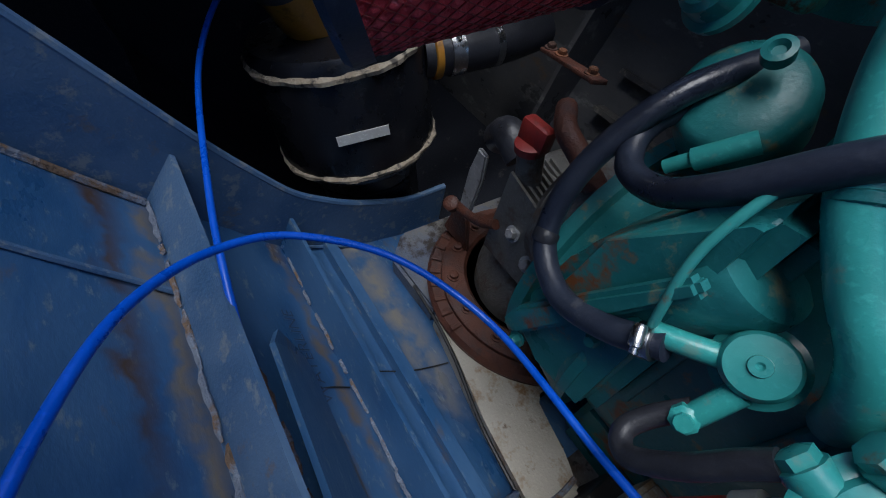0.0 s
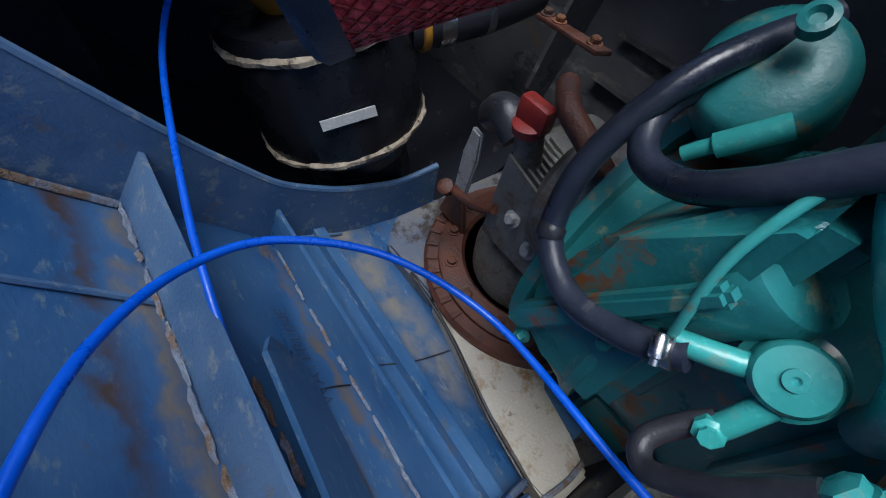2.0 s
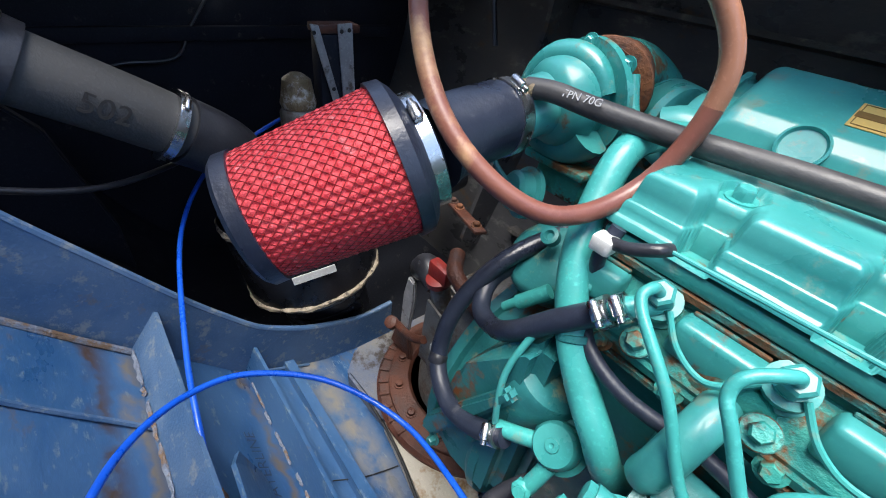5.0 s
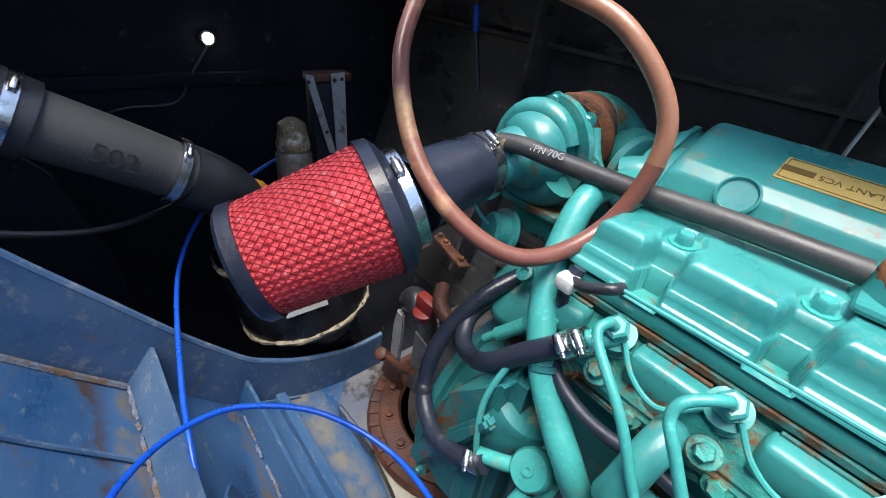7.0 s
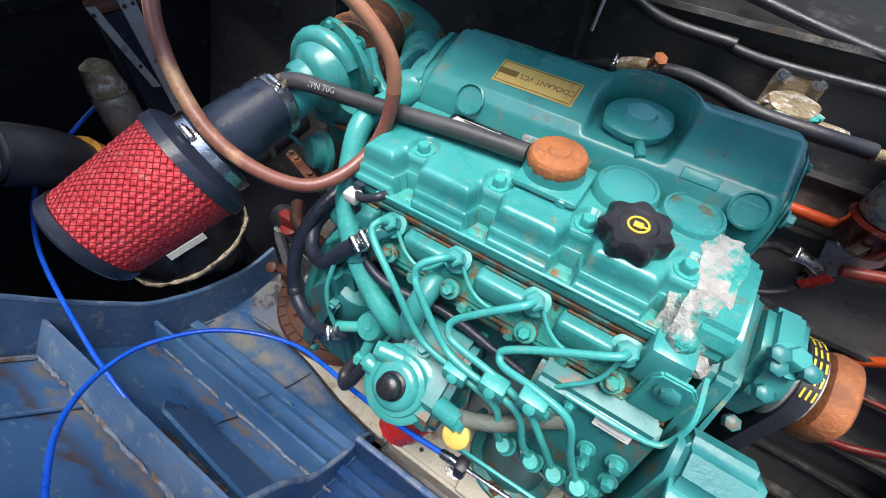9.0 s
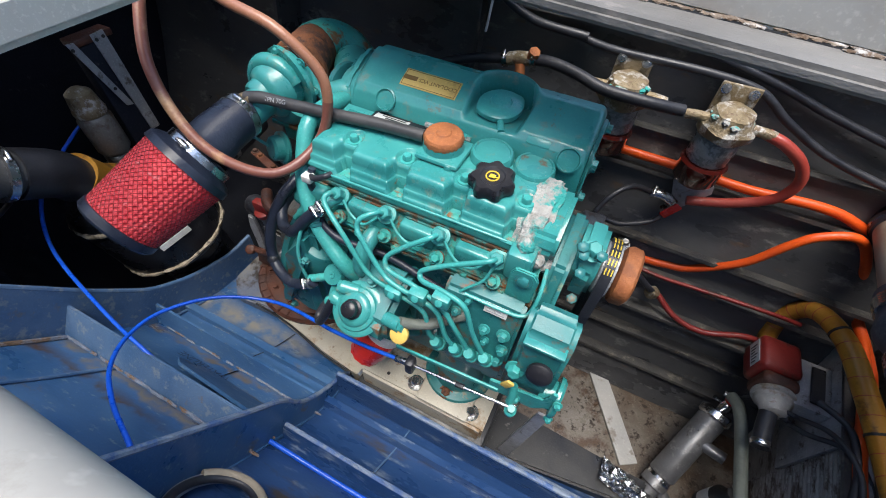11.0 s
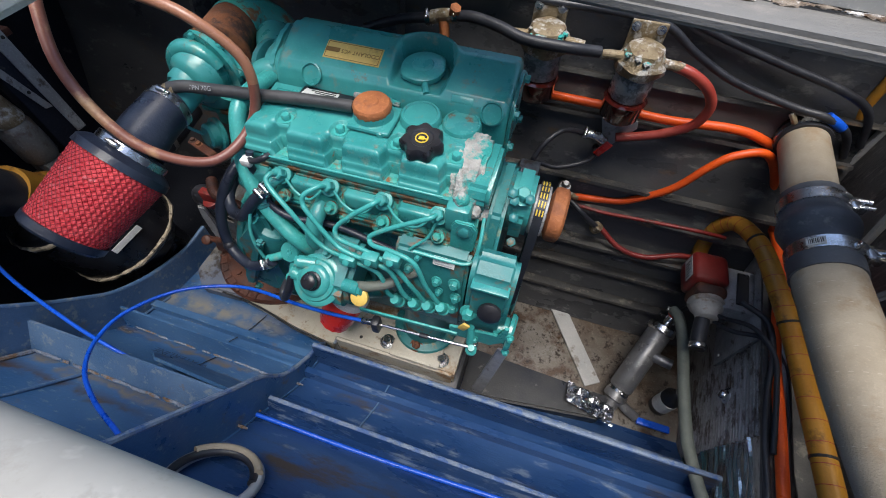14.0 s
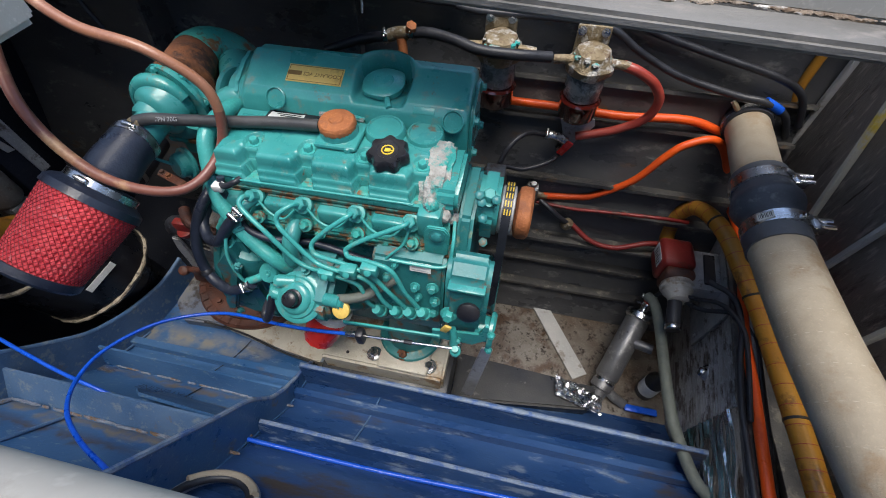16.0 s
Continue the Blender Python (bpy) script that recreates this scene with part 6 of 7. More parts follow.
clamp((-0.1525, -0.0165, 0.390), (0.55, 0.3, 0.7), 0.0098, hc, 0.009)
hd = thing("hose_end", "steel clamp on the lift pump hose", "clamp", at=(-0.18, -0.066, 0.22))
clamp((-0.188, -0.068, 0.215), (0.8, 0.1, 0.6), 0.0108, hd, 0.012)
wire = hose("wiring_loom", [(-0.19, 0.010, 0.43), (-0.192, 0.001, 0.404), (-0.186, 0.006, 0.366), (-0.166, -0.020, 0.345), (-0.121, -0.027, 0.329), (-0.053, -0.012, 0.318), (0.021, -0.012, 0.300), (0.06, -0.012, 0.29)], 0.0062, RUBBER_BLUE, "black wiring loom behind the pipes", "cable")
part("white_clip", box((-0.200, -0.010, 0.412), (-0.182, 0.006, 0.426), 0.003), PAPER, wire, "white cable clip")
hose("wiring_tail", [(-0.19, 0.002, 0.420), (-0.172, -0.006, 0.428), (-0.155, -0.002, 0.436), (-0.15, 0.008, 0.436)], 0.005, RUBBER, "black taped cable end", "cable")
hose("fuel_line", [(-0.141, -0.066, 0.200), (-0.152, -0.082, 0.180), (-0.155, -0.098, 0.168), (-0.143, -0.110, 0.172), (-0.126, -0.108, 0.205), (-0.115, -0.100, 0.235), (-0.108, -0.096, 0.252)], 0.0078, RUBBER, "dark green-black fuel hose in a tight bend", seg=14)

# ---- fuel filters and hoses on the far side ----
def fuel_filter(x, y, z, label):
    f = thing("fuel_filter", label, "fuel filter", group="fuel filters on the hull side", at=(x, y, z))
    part("bracket", box((x - 0.040, y + 0.03, z + 0.0), (x + 0.030, y + 0.038, z + 0.066), 0.003), BRASS, f)
    part("bracket_arm", box((x - 0.03, y + 0.043, z + 0.01), (x + 0.02, 0.585, z + 0.05), 0.003), BRASS, f)
    head = part("head", lathe((x, y, z - 0.012), (0, -0.1, 1), [(0, 0.046), (0.006, 0.050), (0.020, 0.050), (0.030, 0.040), (0.045, 0.034), (0.048, 0.02), (0.048, 0.003)], 30, lobes=lambda a, k: 1 + 0.05 * math.sin(5 * a + k)), BRASS, f, "corroded brass head with white bloom")
    for s in (-1, 1):
        part("port", tube([(x + s * 0.04, y - 0.01, z + 0.012), (x + s * 0.062, y - 0.012, z + 0.012), (x + s * 0.078, y - 0.012, z + 0.010)], 0.010, 10, 3), BRASS, head)
    for q in ((-0.030, 0.055), (0.018, 0.055)):
        part("bolt", bolt_shape((x + q[0], y + 0.029, z + q[1]), (0, -1, 0.2), 0.006, 0.008), STEEL, f)
    b = bmesh.new()
    for k in range(16):
        a = random.uniform(0, 6.28)
        bmesh.ops.create_icosphere(b, subdivisions=1, radius=random.uniform(0.005, 0.011), matrix=Matrix.Translation((x + 0.034 * math.cos(a), y - 0.01 + 0.03 * math.sin(a), z + 0.022 + random.uniform(-0.006, 0.008))) @ Matrix.Diagonal((1, 1, 0.5, 1)))
    part("white_bloom", b, CHALK, head, "white corrosion")
    part("element", lathe((x, y, z - 0.074), (0, -0.02, 1), [(0, 0.038), (0.004, 0.041), (0.056, 0.041), (0.061, 0.038)], 30), MARBLED, f, "grey marbled filter element")
    part("bowl", lathe((x, y, z - 0.132), (0, -0.02, 1), [(0, 0.012), (0.002, 0.036), (0.010, 0.043), (0.046, 0.045), (0.052, 0.047), (0.057, 0.043)], 30), FUEL, f, "dark red fuel bowl")
    return f


fuel_filter(0.405, 0.495, 0.425, "brass fuel filter with a dark red bowl on the hull side")
fuel_filter(0.208, 0.505, 0.430, "brass fuel filter with a dark red bowl behind the heat exchanger")
hose("fuel_hose", [(-0.20, 0.48, 0.40), (-0.13, 0.5, 0.42), (-0.085, 0.5, 0.432), (-0.04, 0.5, 0.44)], 0.011, RUBBER, "black fuel hose along the hull", seg=14)
hose("fuel_hose", [(0.0, 0.495, 0.452), (0.05, 0.492, 0.459), (0.11, 0.475, 0.458), (0.17, 0.455, 0.452), (0.25, 0.455, 0.450), (0.32, 0.48, 0.44)], 0.0115, RUBBER, "black fuel hose between the filters", seg=14)
tv = thing("tee_valve", "brass tee valve with steel clamps and orange corrosion", "valve", at=(-0.02, 0.5, 0.45))
part("body", tube([(-0.045, 0.5, 0.440), (-0.02, 0.5, 0.448), (0.01, 0.495, 0.453)], 0.014, 14, 4), BRASS, tv)
part("stem", tube([(-0.015, 0.492, 0.44), (-0.01, 0.485, 0.42), (-0.01, 0.48, 0.405)], 0.011, 12, 4), ORANGE_RUST, tv)
clamp((-0.05, 0.5, 0.438), (1, 0, 0.2), 0.0145, tv)
clamp((0.012, 0.494, 0.455), (1, 0, 0.1), 0.0145, tv)
part("cap_nut", lathe((0.008, 0.49, 0.46), (0.3, -0.3, 0.8), [(0, 0.012), (0.018, 0.012), (0.02, 0.008)], 6), ORANGE_RUST, tv)
hose("red_fuel_hose", [(0.470, 0.485, 0.436), (0.505, 0.48, 0.428), (0.548, 0.485, 0.40), (0.572, 0.49, 0.358), (0.560, 0.495, 0.307), (0.51, 0.5, 0.268), (0.46, 0.5, 0.247), (0.42, 0.495, 0.238)], 0.0105, RED_HOSE, "dark red fuel hose in a wide bend")
mp_ = thing("valve_plate", "grey plate with a small ball valve and red lever", "valve", at=(0.40, 0.52, 0.24))
part("plate", prism([(0.375, 0.275), (0.455, 0.285), (0.46, 0.265), (0.40, 0.175), (0.385, 0.18), (0.39, 0.235)], 0.505, 0.509, "y", 0.001), STEEL_DULL, mp_, smooth=False)
part("stand_off", box((0.40, 0.5095, 0.235), (0.43, 0.55, 0.26), 0.002), STEEL_DULL, mp_)
part("valve_body", tube([(0.352, 0.49, 0.235), (0.375, 0.49, 0.235), (0.40, 0.492, 0.222)], 0.011, 12, 4), STEEL, mp_)
part("red_lever", box((0.393, 0.478, 0.185), (0.412, 0.484, 0.232), 0.003, 2, None, Matrix.Translation((0.40, 0.48, 0.21)) @ Euler((0, radians(28), 0)).to_matrix().to_4x4() @ Matrix.Translation((-0.40, -0.48, -0.21))), RED, mp_, "red lever")
part("valve_tail", tube([(0.385, 0.49, 0.205), (0.392, 0.492, 0.19), (0.392, 0.495, 0.178)], 0.008, 10, 4), STEEL, mp_)
clamp((0.35, 0.49, 0.236), (1, 0, 0), 0.0115, mp_, 0.008)
hose("black_hose", [(0.350, 0.488, 0.236), (0.30, 0.45, 0.262), (0.265, 0.41, 0.25), (0.245, 0.38, 0.21), (0.24, 0.34, 0.18)], 0.0065, RUBBER, "thin black hose curling from the valve", seg=10)
hose("black_hose", [(0.395, 0.495, 0.180), (0.37, 0.46, 0.175), (0.31, 0.43, 0.165), (0.265, 0.42, 0.175), (0.25, 0.40, 0.185)], 0.0065, RUBBER, "thin black hose curling from the valve", seg=10)
hose("stop_wire", [(0.245, 0.36, 0.24), (0.262, 0.36, 0.20), (0.28, 0.37, 0.14), (0.30, 0.40, 0.11)], 0.004, RUBBER, "thin black wire beside the engine", "cable", 8)
hose("orange_hose", [(0.10, 0.555, 0.285), (0.242, 0.535, 0.290), (0.381, 0.528, 0.293), (0.518, 0.525, 0.290), (0.644, 0.528, 0.298), (0.714, 0.535, 0.285), (0.775, 0.55, 0.245), (0.82, 0.55, 0.16), (0.860, 0.50, 0.085), (0.873, 0.42, 0.074), (0.866, 0.26, 0.071), (0.86, 0.12, 0.069), (0.866, 0.0, 0.069), (0.872, -0.2, 0.069), (0.88, -0.45, 0.069)],
     0.0105, ORANGE, "bright orange gas hose clipped along the hull and bulkhead")
hose("orange_hose", [(0.375, 0.45, 0.060), (0.414, 0.462, 0.054), (0.46, 0.468, 0.056), (0.511, 0.468, 0.072), (0.592, 0.47, 0.142), (0.641, 0.48, 0.222), (0.677, 0.49, 0.258), (0.74, 0.505, 0.268), (0.80, 0.52, 0.20), (0.845, 0.52, 0.105), (0.884, 0.42, 0.068), (0.886, 0.30, 0.066)],
     0.0095, ORANGE, "bright orange gas hose rising along the hull")
hose("red_line", [(0.34, 0.44, 0.045), (0.45, 0.43, 0.046), (0.532, 0.43, 0.051), (0.62, 0.425, 0.062), (0.70, 0.425, 0.066), (0.76, 0.43, 0.06)], 0.005, RED_DARK, "thin dark red hose", seg=10)
hose("red_line", [(0.47, 0.415, 0.0), (0.53, 0.39, -0.03), (0.60, 0.385, -0.038), (0.68, 0.40, -0.015), (0.735, 0.41, -0.02)], 0.0075, RED_DARK, "dark red hose sagging to the pump", seg=10)
so = thing("fuel_valve", "corroded metal valve joining orange and black hoses", "valve", at=(0.35, 0.43, 0.07))
part("valve_block", box((0.325, 0.415, 0.058), (0.358, 0.45, 0.108), 0.006), CAST, so)
part("valve_port", tube([(0.355, 0.44, 0.072), (0.372, 0.448, 0.062), (0.385, 0.452, 0.058)], 0.009, 10, 4), BRASS, so)
part("valve_head", bolt_shape((0.342, 0.43, 0.108), (0, -0.2, 1), 0.010, 0.014), STEEL, so)
part("stay", box((0.330, 0.4505, 0.066), (0.352, 0.475, 0.086), 0.002), CAST, so)
hose("black_hose", [(0.37, 0.43, 0.06), (0.40, 0.41, 0.052), (0.43, 0.405, 0.03), (0.46, 0.41, 0.005)], 0.0075, RUBBER, "short black fuel hose", seg=10)
single("hose_connector", lathe((0.452, 0.412, -0.010), (0.4, 0.0, 0.9), [(0, 0.014), (0.010, 0.017), (0.024, 0.014), (0.026, 0.008)], 14), BRASS, "small brass hose connector", "connector")
hose("wiring_harness", [(0.06, 0.565, 0.50), (0.12, 0.55, 0.492), (0.19, 0.54, 0.492), (0.338, 0.54, 0.493), (0.434, 0.545, 0.480), (0.509, 0.55, 0.435), (0.607, 0.548, 0.392), (0.735, 0.54, 0.366), (0.80, 0.53, 0.362), (0.86, 0.54, 0.33), (0.90, 0.55, 0.27)], 0.0078, RUBBER, "black taped wiring harness along the hull", "cable")
hose("wiring_harness", [(0.08, 0.575, 0.56), (0.2, 0.565, 0.54), (0.338, 0.555, 0.520), (0.46, 0.56, 0.492), (0.56, 0.565, 0.462), (0.68, 0.56, 0.435), (0.80, 0.55, 0.41), (0.87, 0.55, 0.375), (0.91, 0.55, 0.30)], 0.0078, RUBBER, "black taped wiring harness along the hull", "cable")
hose("black_cable", [(-0.137, 0.545, 0.70), (-0.13, 0.545, 0.62), (-0.10, 0.548, 0.55), (-0.02, 0.548, 0.51), (0.10, 0.55, 0.50)], 0.009, RUBBER, "black cable dropping along the hull", "cable")
hose("blue_wire", [(-0.80, 0.46, 0.70), (-0.81, 0.45, 0.60), (-0.79, 0.44, 0.52), (-0.75, 0.43, 0.42)], 0.006, RUBBER, "dark wire with a blue sleeve", "cable")
single("blue_sleeve", tube([(-0.81, 0.447, 0.585), (-0.803, 0.444, 0.56), (-0.796, 0.442, 0.535)], 0.008, 10, 4), BLUE_CABLE, "blue sleeve on a dark wire", "sleeve")
single("white_cord", tube([(-0.115, 0.53, 0.47), (-0.112, 0.54, 0.52), (-0.108, 0.555, 0.58), (-0.10, 0.565, 0.66), (-0.10, 0.57, 0.70)], 0.003, 8, 6), PAPER, "thin white cord on the hull side", "cord")

# ---- the forward end: pump, strainer, hoses ----
xh = thing("exhaust_hose", "large tan canvas exhaust hose joined by a rubber bellows", "hose", at=(0.79, 0.3, 0.3))
part("upper_hose", tube([(0.800, 0.605, 0.300), (0.790, 0.47, 0.300), (0.779, 0.335, 0.300)], 0.0445, 30, 8), EXHAUST, xh)
part("lower_hose", tube([(0.775, 0.165, 0.300), (0.781, 0.06, 0.300), (0.790, -0.05, 0.300), (0.812, -0.207, 0.300), (0.84, -0.40, 0.300), (0.86, -0.54, 0.30)], 0.0495, 30, 8), EXHAUST, xh)
helix = []
path = smooth_path([(0.775, 0.165, 0.300), (0.781, 0.06, 0.300), (0.790, -0.05, 0.300), (0.812, -0.207, 0.300), (0.84, -0.40, 0.300), (0.86, -0.54, 0.30)], 60)
for i, q in enumerate(path):
    d = (path[min(i + 1, len(path) - 1)] - path[max(i - 1, 0)]).normalized()
    sx = d.cross(Vector((0, 0, 1))).normalized()
    a = i * 0.30
    helix.append(q + 0.0489 * (math.cos(a) * sx + math.sin(a) * sx.cross(d)))
part("spiral_ridge", tube(helix, 0.0009, 5, 1, None, False), EXHAUST_RIB, xh, "pale spiral ridge in the canvas")
part("bellows", tube([(0.780, 0.345, 0.300), (0.777, 0.25, 0.300), (0.775, 0.155, 0.300)], 0.05, 30, 16, radii=lambda u: 0.0525 + (0.009 * math.exp(-((u - 0.42) / 0.10) ** 2)) - (0.004 * math.exp(-((u - 0.62) / 0.05) ** 2))), BELLOWS, xh, "dark rubber bellows")
for y in (0.315, 0.20):
    clamp((0.7775, y, 0.300), (0.02, 1, 0), 0.0535, xh, 0.026)
    for k in (0, 1):
        part("clamp_bolt", tube([(0.822, y - 0.008 + 0.016 * k, 0.338), (0.832, y - 0.010 + 0.016 * k, 0.342), (0.845, y - 0.014 + 0.016 * k, 0.347)], 0.0042, 8, 3), STEEL, xh)
    part("clamp_trunnion", box((0.815, y - 0.016, 0.325), (0.838, y + 0.016, 0.343), 0.004), STEEL, xh)
tm = Matrix.Translation((0.738, 0.200, 0.3395)) @ Euler((0, radians(-44), 0)).to_matrix().to_4x4()
tg = part("barcode_tag", box((-0.013, -0.007, -0.002), (0.013, 0.007, 0.0012), 0.0003, 1, None, tm), PAPER, xh, "white barcode tag", False)
for k in range(9):
    part("bar", box((-0.010 + k * 0.0023, -0.005, 0.0012), (-0.010 + k * 0.0023 + 0.0004 * (2 + k % 3), 0.005, 0.0016), 0, 1, None, tm), INK, tg, "", False)
part("black_sleeve", tube([(0.795, 0.520, 0.300), (0.798, 0.56, 0.300), (0.803, 0.62, 0.298)], 0.0500, 28, 4), RUBBER, xh, "black rubber sleeve")
clamp((0.796, 0.538, 0.300), (0.05, 1, 0), 0.0505, xh, 0.012)
part("clamp_bolt", tube([(0.757, 0.535, 0.335), (0.748, 0.535, 0.345), (0.741, 0.540, 0.352)], 0.006, 8, 3), BRASS, xh)
single("blue_tape", tube([(0.80, 0.535, 0.363), (0.82, 0.533, 0.355), (0.842, 0.536, 0.343)], 0.0098, 12, 4), BLUE_CABLE, "blue tape round the wiring harness", "tape")
yh = thing("amber_hose", "amber ribbed hose with red rings, tied to the bulkhead", "hose", at=(0.85, 0.2, 0.1))
YPTS = [(0.745, 0.40, -0.05), (0.738, 0.44, -0.015), (0.742, 0.465, 0.04), (0.766, 0.447, 0.100), (0.798, 0.365, 0.126), (0.825, 0.25, 0.120), (0.850, 0.14, 0.106), (0.856, 0.0, 0.110), (0.860, -0.12, 0.114), (0.862, -0.21, 0.114), (0.87, -0.5, 0.11)]
part("hose_body", tube(YPTS, 0.0195, 20, 10), YELLOW_HOSE, yh)
line = smooth_path(YPTS, 10)
for k in range(14, len(line) - 2, 3):
    part("red_ring", lathe(line[k], line[k + 1] - line[k - 1], [(-0.0008, 0.0194), (-0.0006, 0.0199), (0.0006, 0.0199), (0.0008, 0.0194)], 20), RED_HOSE, yh)
for k in (38, 56, 76):
    part("cable_tie", lathe(line[k], line[k + 1] - line[k - 1], [(-0.0025, 0.0195), (-0.0022, 0.0212), (0.0022, 0.0212), (0.0025, 0.0195)], 20), PLASTIC_BLACK, yh, "black cable tie")
hose("black_cable", [(0.80, 0.25, 0.055), (0.842, 0.20, 0.075), (0.852, 0.12, 0.075), (0.846, 0.05, 0.068), (0.842, -0.05, 0.066), (0.848, -0.16, 0.066), (0.86, -0.4, 0.066)], 0.0062, RUBBER, "black cable along the bulkhead flange", "cable")
hose("black_cable", [(0.742, 0.30, -0.085), (0.76, 0.24, -0.03), (0.80, 0.19, 0.02), (0.84, 0.165, 0.062), (0.872, 0.12, 0.07), (0.885, 0.04, 0.066), (0.88, -0.1, 0.066), (0.89, -0.4, 0.066)], 0.0052, RUBBER, "black cable from the pump to the bulkhead", "cable")
hose("grey_cable", [(0.876, 0.17, 0.068), (0.874, 0.08, 0.066), (0.872, -0.02, 0.0655), (0.876, -0.16, 0.0655), (0.886, -0.45, 0.0655)], 0.008, CABLE_GREY, "pale grey cable along the bulkhead flange", "cable")
pm = thing("bilge_pump", "red electric water pump with a white base on the bulkhead plate", "pump", at=(0.79, 0.36, -0.1))
part("motor", box((0.748, 0.385, -0.150), (0.832, 0.475, -0.062), 0.014, 3), RED_DARK, pm, "dark red motor housing")
part("motor_collar", box((0.755, 0.352, -0.145), (0.828, 0.3845, -0.068), 0.012, 3), RUST_RED, pm, "brown collar")
part("pump_base", lathe((0.792, 0.352, -0.107), (0, -1, 0), [(0, 0.038), (0.006, 0.041), (0.012, 0.041), (0.014, 0.036), (0.024, 0.036), (0.032, 0.028), (0.05, 0.024), (0.052, 0.02)], 30), OFF_WHITE, pm, "off-white pump head")
part("outlet", tube([(0.785, 0.300, -0.112), (0.78, 0.26, -0.12), (0.778, 0.225, -0.128)], 0.017, 16, 4), RUBBER, pm, "black hose stub")
part("outlet_band", lathe((0.7785, 0.24, -0.125), (0, -1, -0.2), [(0, 0.0175), (0.002, 0.019), (0.010, 0.019), (0.012, 0.0175)], 20), STEEL, pm)
lm = Matrix.Translation((0.7472, 0.43, -0.092)) @ Euler((0, radians(-90), 0)).to_matrix().to_4x4()
lb = part("label", box((-0.018, -0.030, -0.0006), (0.018, 0.030, 0.0006), 0.0002, 1, None, lm), PAPER, pm, "white label with unreadable print", False)
for k in range(6):
    part("print_bar", box((-0.014, -0.024 + k * 0.008, 0.0006), (0.002 + 0.004 * (k % 3), -0.021 + k * 0.008, 0.001), 0, 1, None, lm), INK, lb, "", False)
pm.location += Vector((-0.045, -0.072, 0.088))
mpl = thing("mounting_plate", "galvanised mounting plate with a slot on the bulkhead", "plate", at=(0.85, 0.34, -0.06))
part("plate", box((0.855, 0.19, -0.165), (0.862, 0.47, 0.036), 0.001), STEEL_DULL, mpl)
part("slot", box((0.812, 0.275, 0.0052), (0.840, 0.372, 0.012), 0.004, 3), PLASTIC_BLACK, mpl, "black slotted insert")
part("bridge", box((0.772, 0.26, -0.050), (0.8545, 0.385, 0.005), 0.002), STEEL_DULL, mpl)
for c in ((0.8545, 0.455, 0.022), (0.8545, 0.205, 0.02), (0.8545, 0.21, -0.14), (0.852, 0.32, 0.0), (0.852, 0.38, 0.0)):
    part("screw", lathe(c, (-1, 0, 0), [(0, 0.006), (0.003, 0.005), (0.004, 0.001)], 12), STEEL, mpl)
hose("black_cable", [(0.722, 0.292, -0.125), (0.735, 0.275, -0.05), (0.775, 0.225, 0.01), (0.820, 0.185, 0.062), (0.850, 0.12, 0.082), (0.856, 0.04, 0.078), (0.85, -0.08, 0.076)], 0.005, RUBBER, "black cable arching from the strainer to the bulkhead", "cable")
pn = thing("insulation_panel", "ribbed translucent silver insulation panel with a steel stud", "panel", kind="structure", at=(0.86, 0.1, -0.1))
b = bmesh.new()
for k in range(26):
    z = -0.27 + k * 0.0115
    box((0.8585, -0.03, z), (0.8655, 0.185, z + 0.0085), 0.002, 1, b)
part("ribbed_face", b, INSUL, pn)
part("stud", lathe((0.8585, 0.089, -0.101), (-1, 0, 0), [(0, 0.020), (0.002, 0.019), (0.006, 0.012), (0.012, 0.011), (0.016, 0.007), (0.0165, 0.001)], 24), STEEL, pn, "round steel stud")
fc = thing("foil_curtain", "shiny crinkled foil sheet hanging at the bulkhead", "foil", at=(0.852, -0.03, -0.1))
for k in range(22):
    z = -0.30 + k * 0.0145
    part("foil_fold", tube([(0.852 + random.uniform(-0.004, 0.004), -0.036 - 0.22 * i / 6, z + random.uniform(-0.003, 0.003)) for i in range(7)], 0.0055, 6, 3), FOIL, fc)
st = thing("water_strainer", "grey metal raw-water strainer tube with clamps, lying aslant", "strainer", at=(0.67, 0.16, -0.28))
s0, s1 = Vector((0.712, 0.262, -0.196)), Vector((0.628, 0.056, -0.330))
sd = (s1 - s0).normalized()
part("barrel", lathe(s0, sd, [(0, 0.030), (0.004, 0.0325), (0.19, 0.0325), (0.196, 0.028)], 28), ANODISED, st)
part("cap", lathe(s0 - sd * 0.028, sd, [(0, 0.012), (0.003, 0.032), (0.008, 0.038), (0.024, 0.038), (0.028, 0.033)], 28), STEEL, st, "bright screw cap")
part("handle", tube([(0.695, 0.30, -0.155), (0.715, 0.298, -0.165), (0.742, 0.285, -0.17)], 0.005, 8, 4), STEEL, st)
part("top_valve", tube([(0.718, 0.275, -0.182), (0.724, 0.29, -0.155), (0.726, 0.296, -0.132)], 0.012, 12, 4), STEEL, st)
part("red_band", tube([(0.7255, 0.293, -0.141), (0.726, 0.2945, -0.136), (0.726, 0.296, -0.131)], 0.0145, 14, 3), RED, st, "red band")
part("lever", box((0.700, 0.292, -0.128), (0.742, 0.306, -0.118), 0.004), STEEL, st)
part("side_branch", tube([(0.690, 0.205, -0.225), (0.72, 0.19, -0.215), (0.752, 0.18, -0.21)], 0.015, 14, 4), ANODISED, st)
clamp(s0 + sd * 0.205, sd, 0.028, st, 0.016)
part("lower_joint", lathe(s1 - sd * 0.062, sd, [(0, 0.024), (0.01, 0.031), (0.03, 0.031), (0.034, 0.024), (0.06, 0.022), (0.075, 0.020), (0.076, 0.012), (0.05, 0.011)], 24), ANODISED, st)
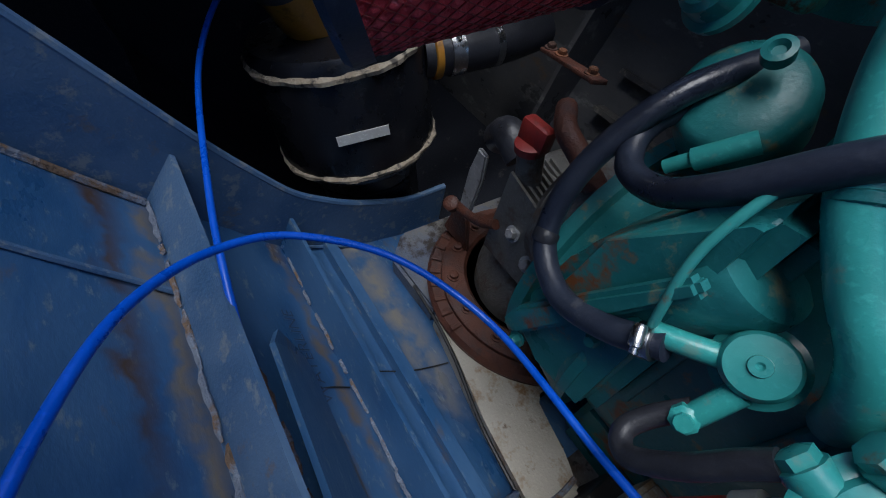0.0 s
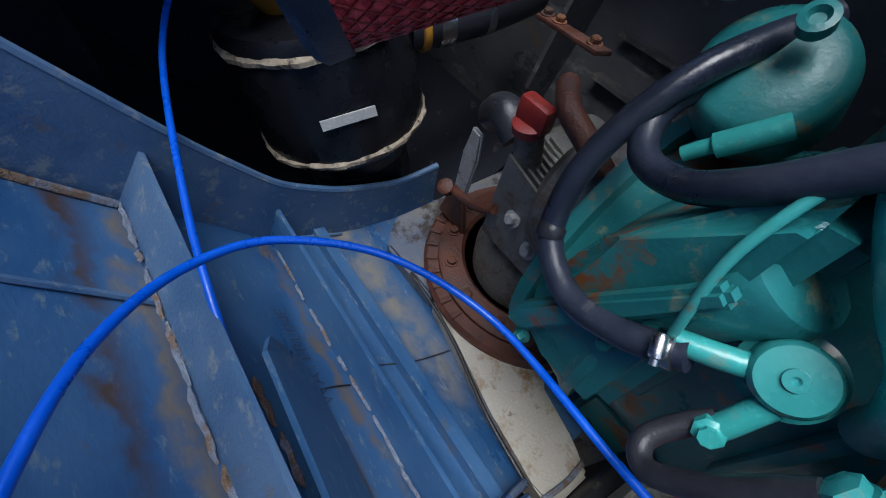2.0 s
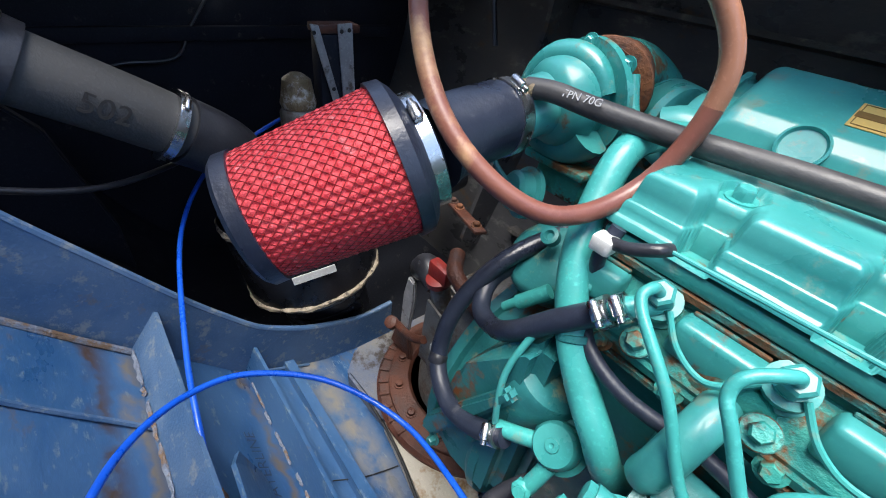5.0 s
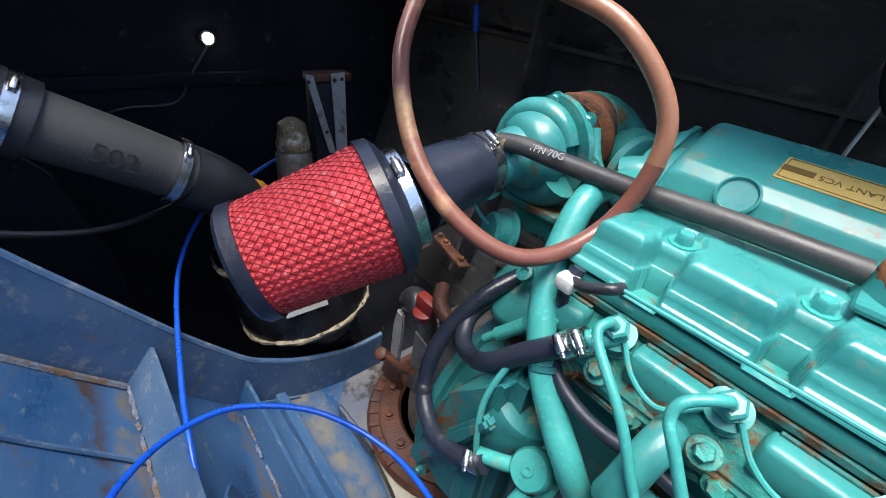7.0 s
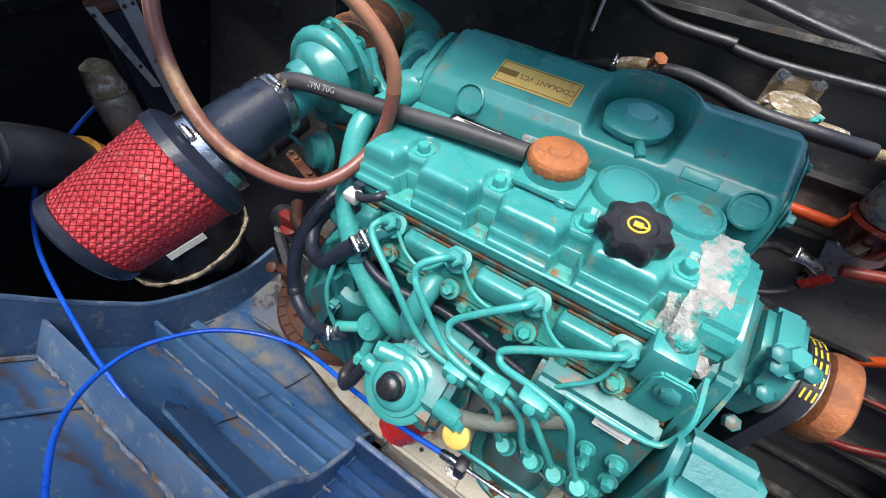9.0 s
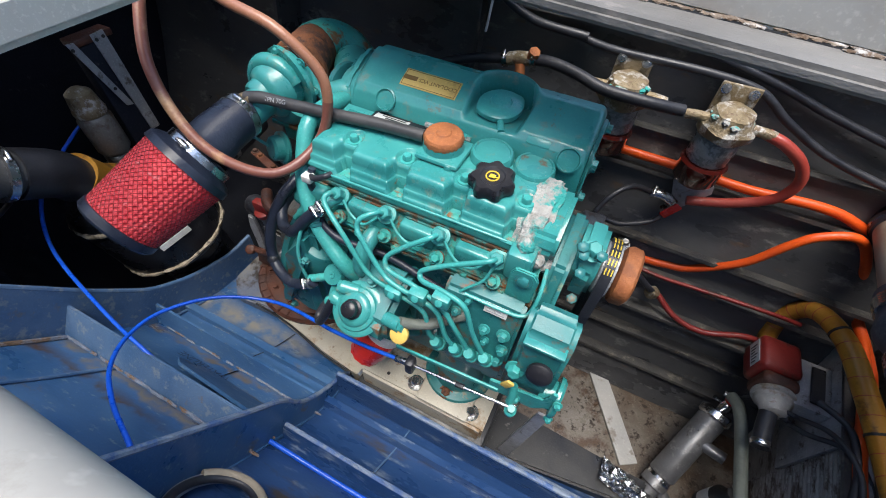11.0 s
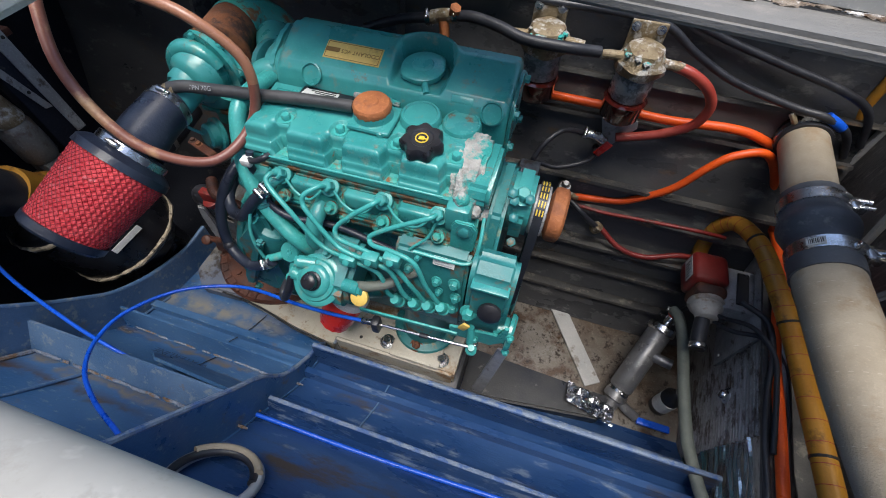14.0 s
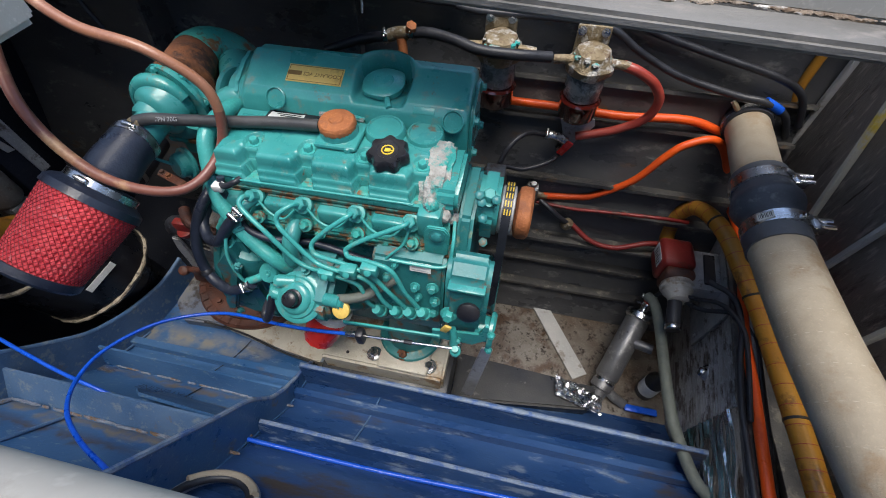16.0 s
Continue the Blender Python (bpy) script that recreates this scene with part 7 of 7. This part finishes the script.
part("foot_branch", tube([(0.645, 0.085, -0.312), (0.68, 0.065, -0.325), (0.71, 0.055, -0.338)], 0.014, 12, 4), ANODISED, st)
part("blue_lever", box((0.71, 0.035, -0.335), (0.80, 0.055, -0.325), 0.004), BLUE_CABLE, st, "blue valve lever")
hose("braided_hose", [(0.712, 0.292, -0.112), (0.722, 0.262, -0.100), (0.732, 0.20, -0.105), (0.733, 0.097, -0.105), (0.735, 0.0, -0.104), (0.740, -0.066, -0.100), (0.764, -0.164, -0.090), (0.800, -0.205, -0.080), (0.84, -0.26, -0.04)], 0.0135, BRAID, "grey-green braided water hose", seg=18)
vb = thing("small_bottle", "small dark bottle with a torn label, beside the strainer", "bottle", at=(0.76, 0.1, -0.3))
part("bottle_body", lathe((0.775, 0.11, -0.351), (0, 0, 1), [(0, 0.024), (0.004, 0.026), (0.10, 0.026), (0.12, 0.012), (0.14, 0.012), (0.142, 0.004)], 22), OILY, vb)
part("bottle_label", lathe((0.775, 0.11, -0.325), (0, 0, 1), [(0, 0.0255), (0.001, 0.0266), (0.055, 0.0266), (0.056, 0.0255)], 22), PAPER, vb, "stained white label")
# loose strip, foil scrap
sm = Matrix.Translation((0.507, 0.242, -0.3465)) @ Euler((0, 0, radians(-58.5))).to_matrix().to_4x4()
single("loose_strip", box((-0.150, -0.025, -0.003), (0.150, 0.025, 0.004), 0.001, 1, None, sm), GREY_STRIP, "loose grey wooden strip on the sump floor", "strip")
b = bmesh.new()
NX, NY = 16, 9
grid = [[b.verts.new((0.50 + 0.13 * i / NX + 0.006 * noise.noise(Vector((i * 0.9, j, 3))), 0.018 + 0.055 * j / NY - 0.03 * i / NX + 0.007 * noise.noise(Vector((i, j * 0.9, 9))), -0.268 + 0.016 * noise.noise(Vector((i * 0.55, j * 0.7, 1))) - 0.012 * (i / NX)))
         for j in range(NY + 1)] for i in range(NX + 1)]
for i in range(NX):
    for j in range(NY):
        b.faces.new((grid[i][j], grid[i + 1][j], grid[i + 1][j + 1], grid[i][j + 1]))
bmesh.ops.solidify(b, geom=b.faces[:], thickness=0.0006)
single("foil_scrap", b, FOIL, "crumpled scrap of shiny foil on the plank", "foil", smooth=False)
# battens of the forward panel
def batten(a, c, w, material, label):
    (y0, z0), (y1, z1) = a, c
    n = Vector((-(z1 - z0), y1 - y0)).normalized() * w
    return single("panel_batten", prism([(y0 - n.x, z0 - n.y), (y0 + n.x, z0 + n.y), (y1 + n.x, z1 + n.y), (y1 - n.x, z1 - n.y)], 0.918, 0.9298, "x", 0.002), material, label, "batten", "battens on the forward panel", "structure")


batten((0.545, 0.10), (0.566, 0.50), 0.008, GREY_STRIP, "grey batten at the edge of the insulated panel")
batten((0.285, 0.06), (0.425, 0.52), 0.007, TAPE, "pale batten with yellow stains on the insulation")
batten((0.214, 0.20), (0.195, 0.42), 0.006, GREY_STRIP, "grey batten on the insulation")
batten((0.05, 0.10), (0.02, 0.60), 0.006, TAPE, "pale tape seam on the insulation")
hose("amber_line", [(0.90, 0.56, 0.16), (0.885, 0.575, 0.30), (0.868, 0.575, 0.40), (0.87, 0.575, 0.55), (0.88, 0.575, 0.69)], 0.010, YELLOW_HOSE, "amber hose rising at the hull corner")
def coil(label, r, tube_r, material, rise, start, end):
    return hose("cable_coil", [(-0.085 + r * math.cos(a), -0.418 + 0.7 * r * math.sin(a), 0.168 - 0.82 * r * math.sin(a) + rise + 0.001 * a) for a in span(start, end, 30)], tube_r, material, label, "cable", group="coiled cables on the hull")


coil("coil of grey cable on the blue hull", 0.062, 0.0075, CABLE_GREY, 0.0, 0, 11.5)
coil("loop of black cable lying on the grey coil", 0.058, 0.0065, RUBBER, 0.014, 0.3, 5.6)
coil("short beige cable lying on the coil", 0.066, 0.007, EXHAUST, 0.020, 0.6, 2.6)
# hand-inked words on the hull plate
wm = Matrix.Translation((-0.425, -0.2385, -0.0640)) @ Matrix(((-1, 0, 0, 0), (0, -0.658, 0.753, 0), (0, 0.753, 0.658, 0), (0, 0, 0, 1)))
lettering("ink_lettering", "WATERLINE", wm, 0.027, INK_FADED, HULL_AFT, "hand-inked word on blue paint", 0.0002)

# what the skewed bulkhead carries follows it
for o in (mpl, pn, fc):
    skew(o)
for o in list(scene.objects):
    if o.parent is None and o.name.split(".")[0] in ("orange_hose", "black_cable", "grey_cable") and o.type == "MESH":
        skew(o, 0.36, 0.1125, 0.78)
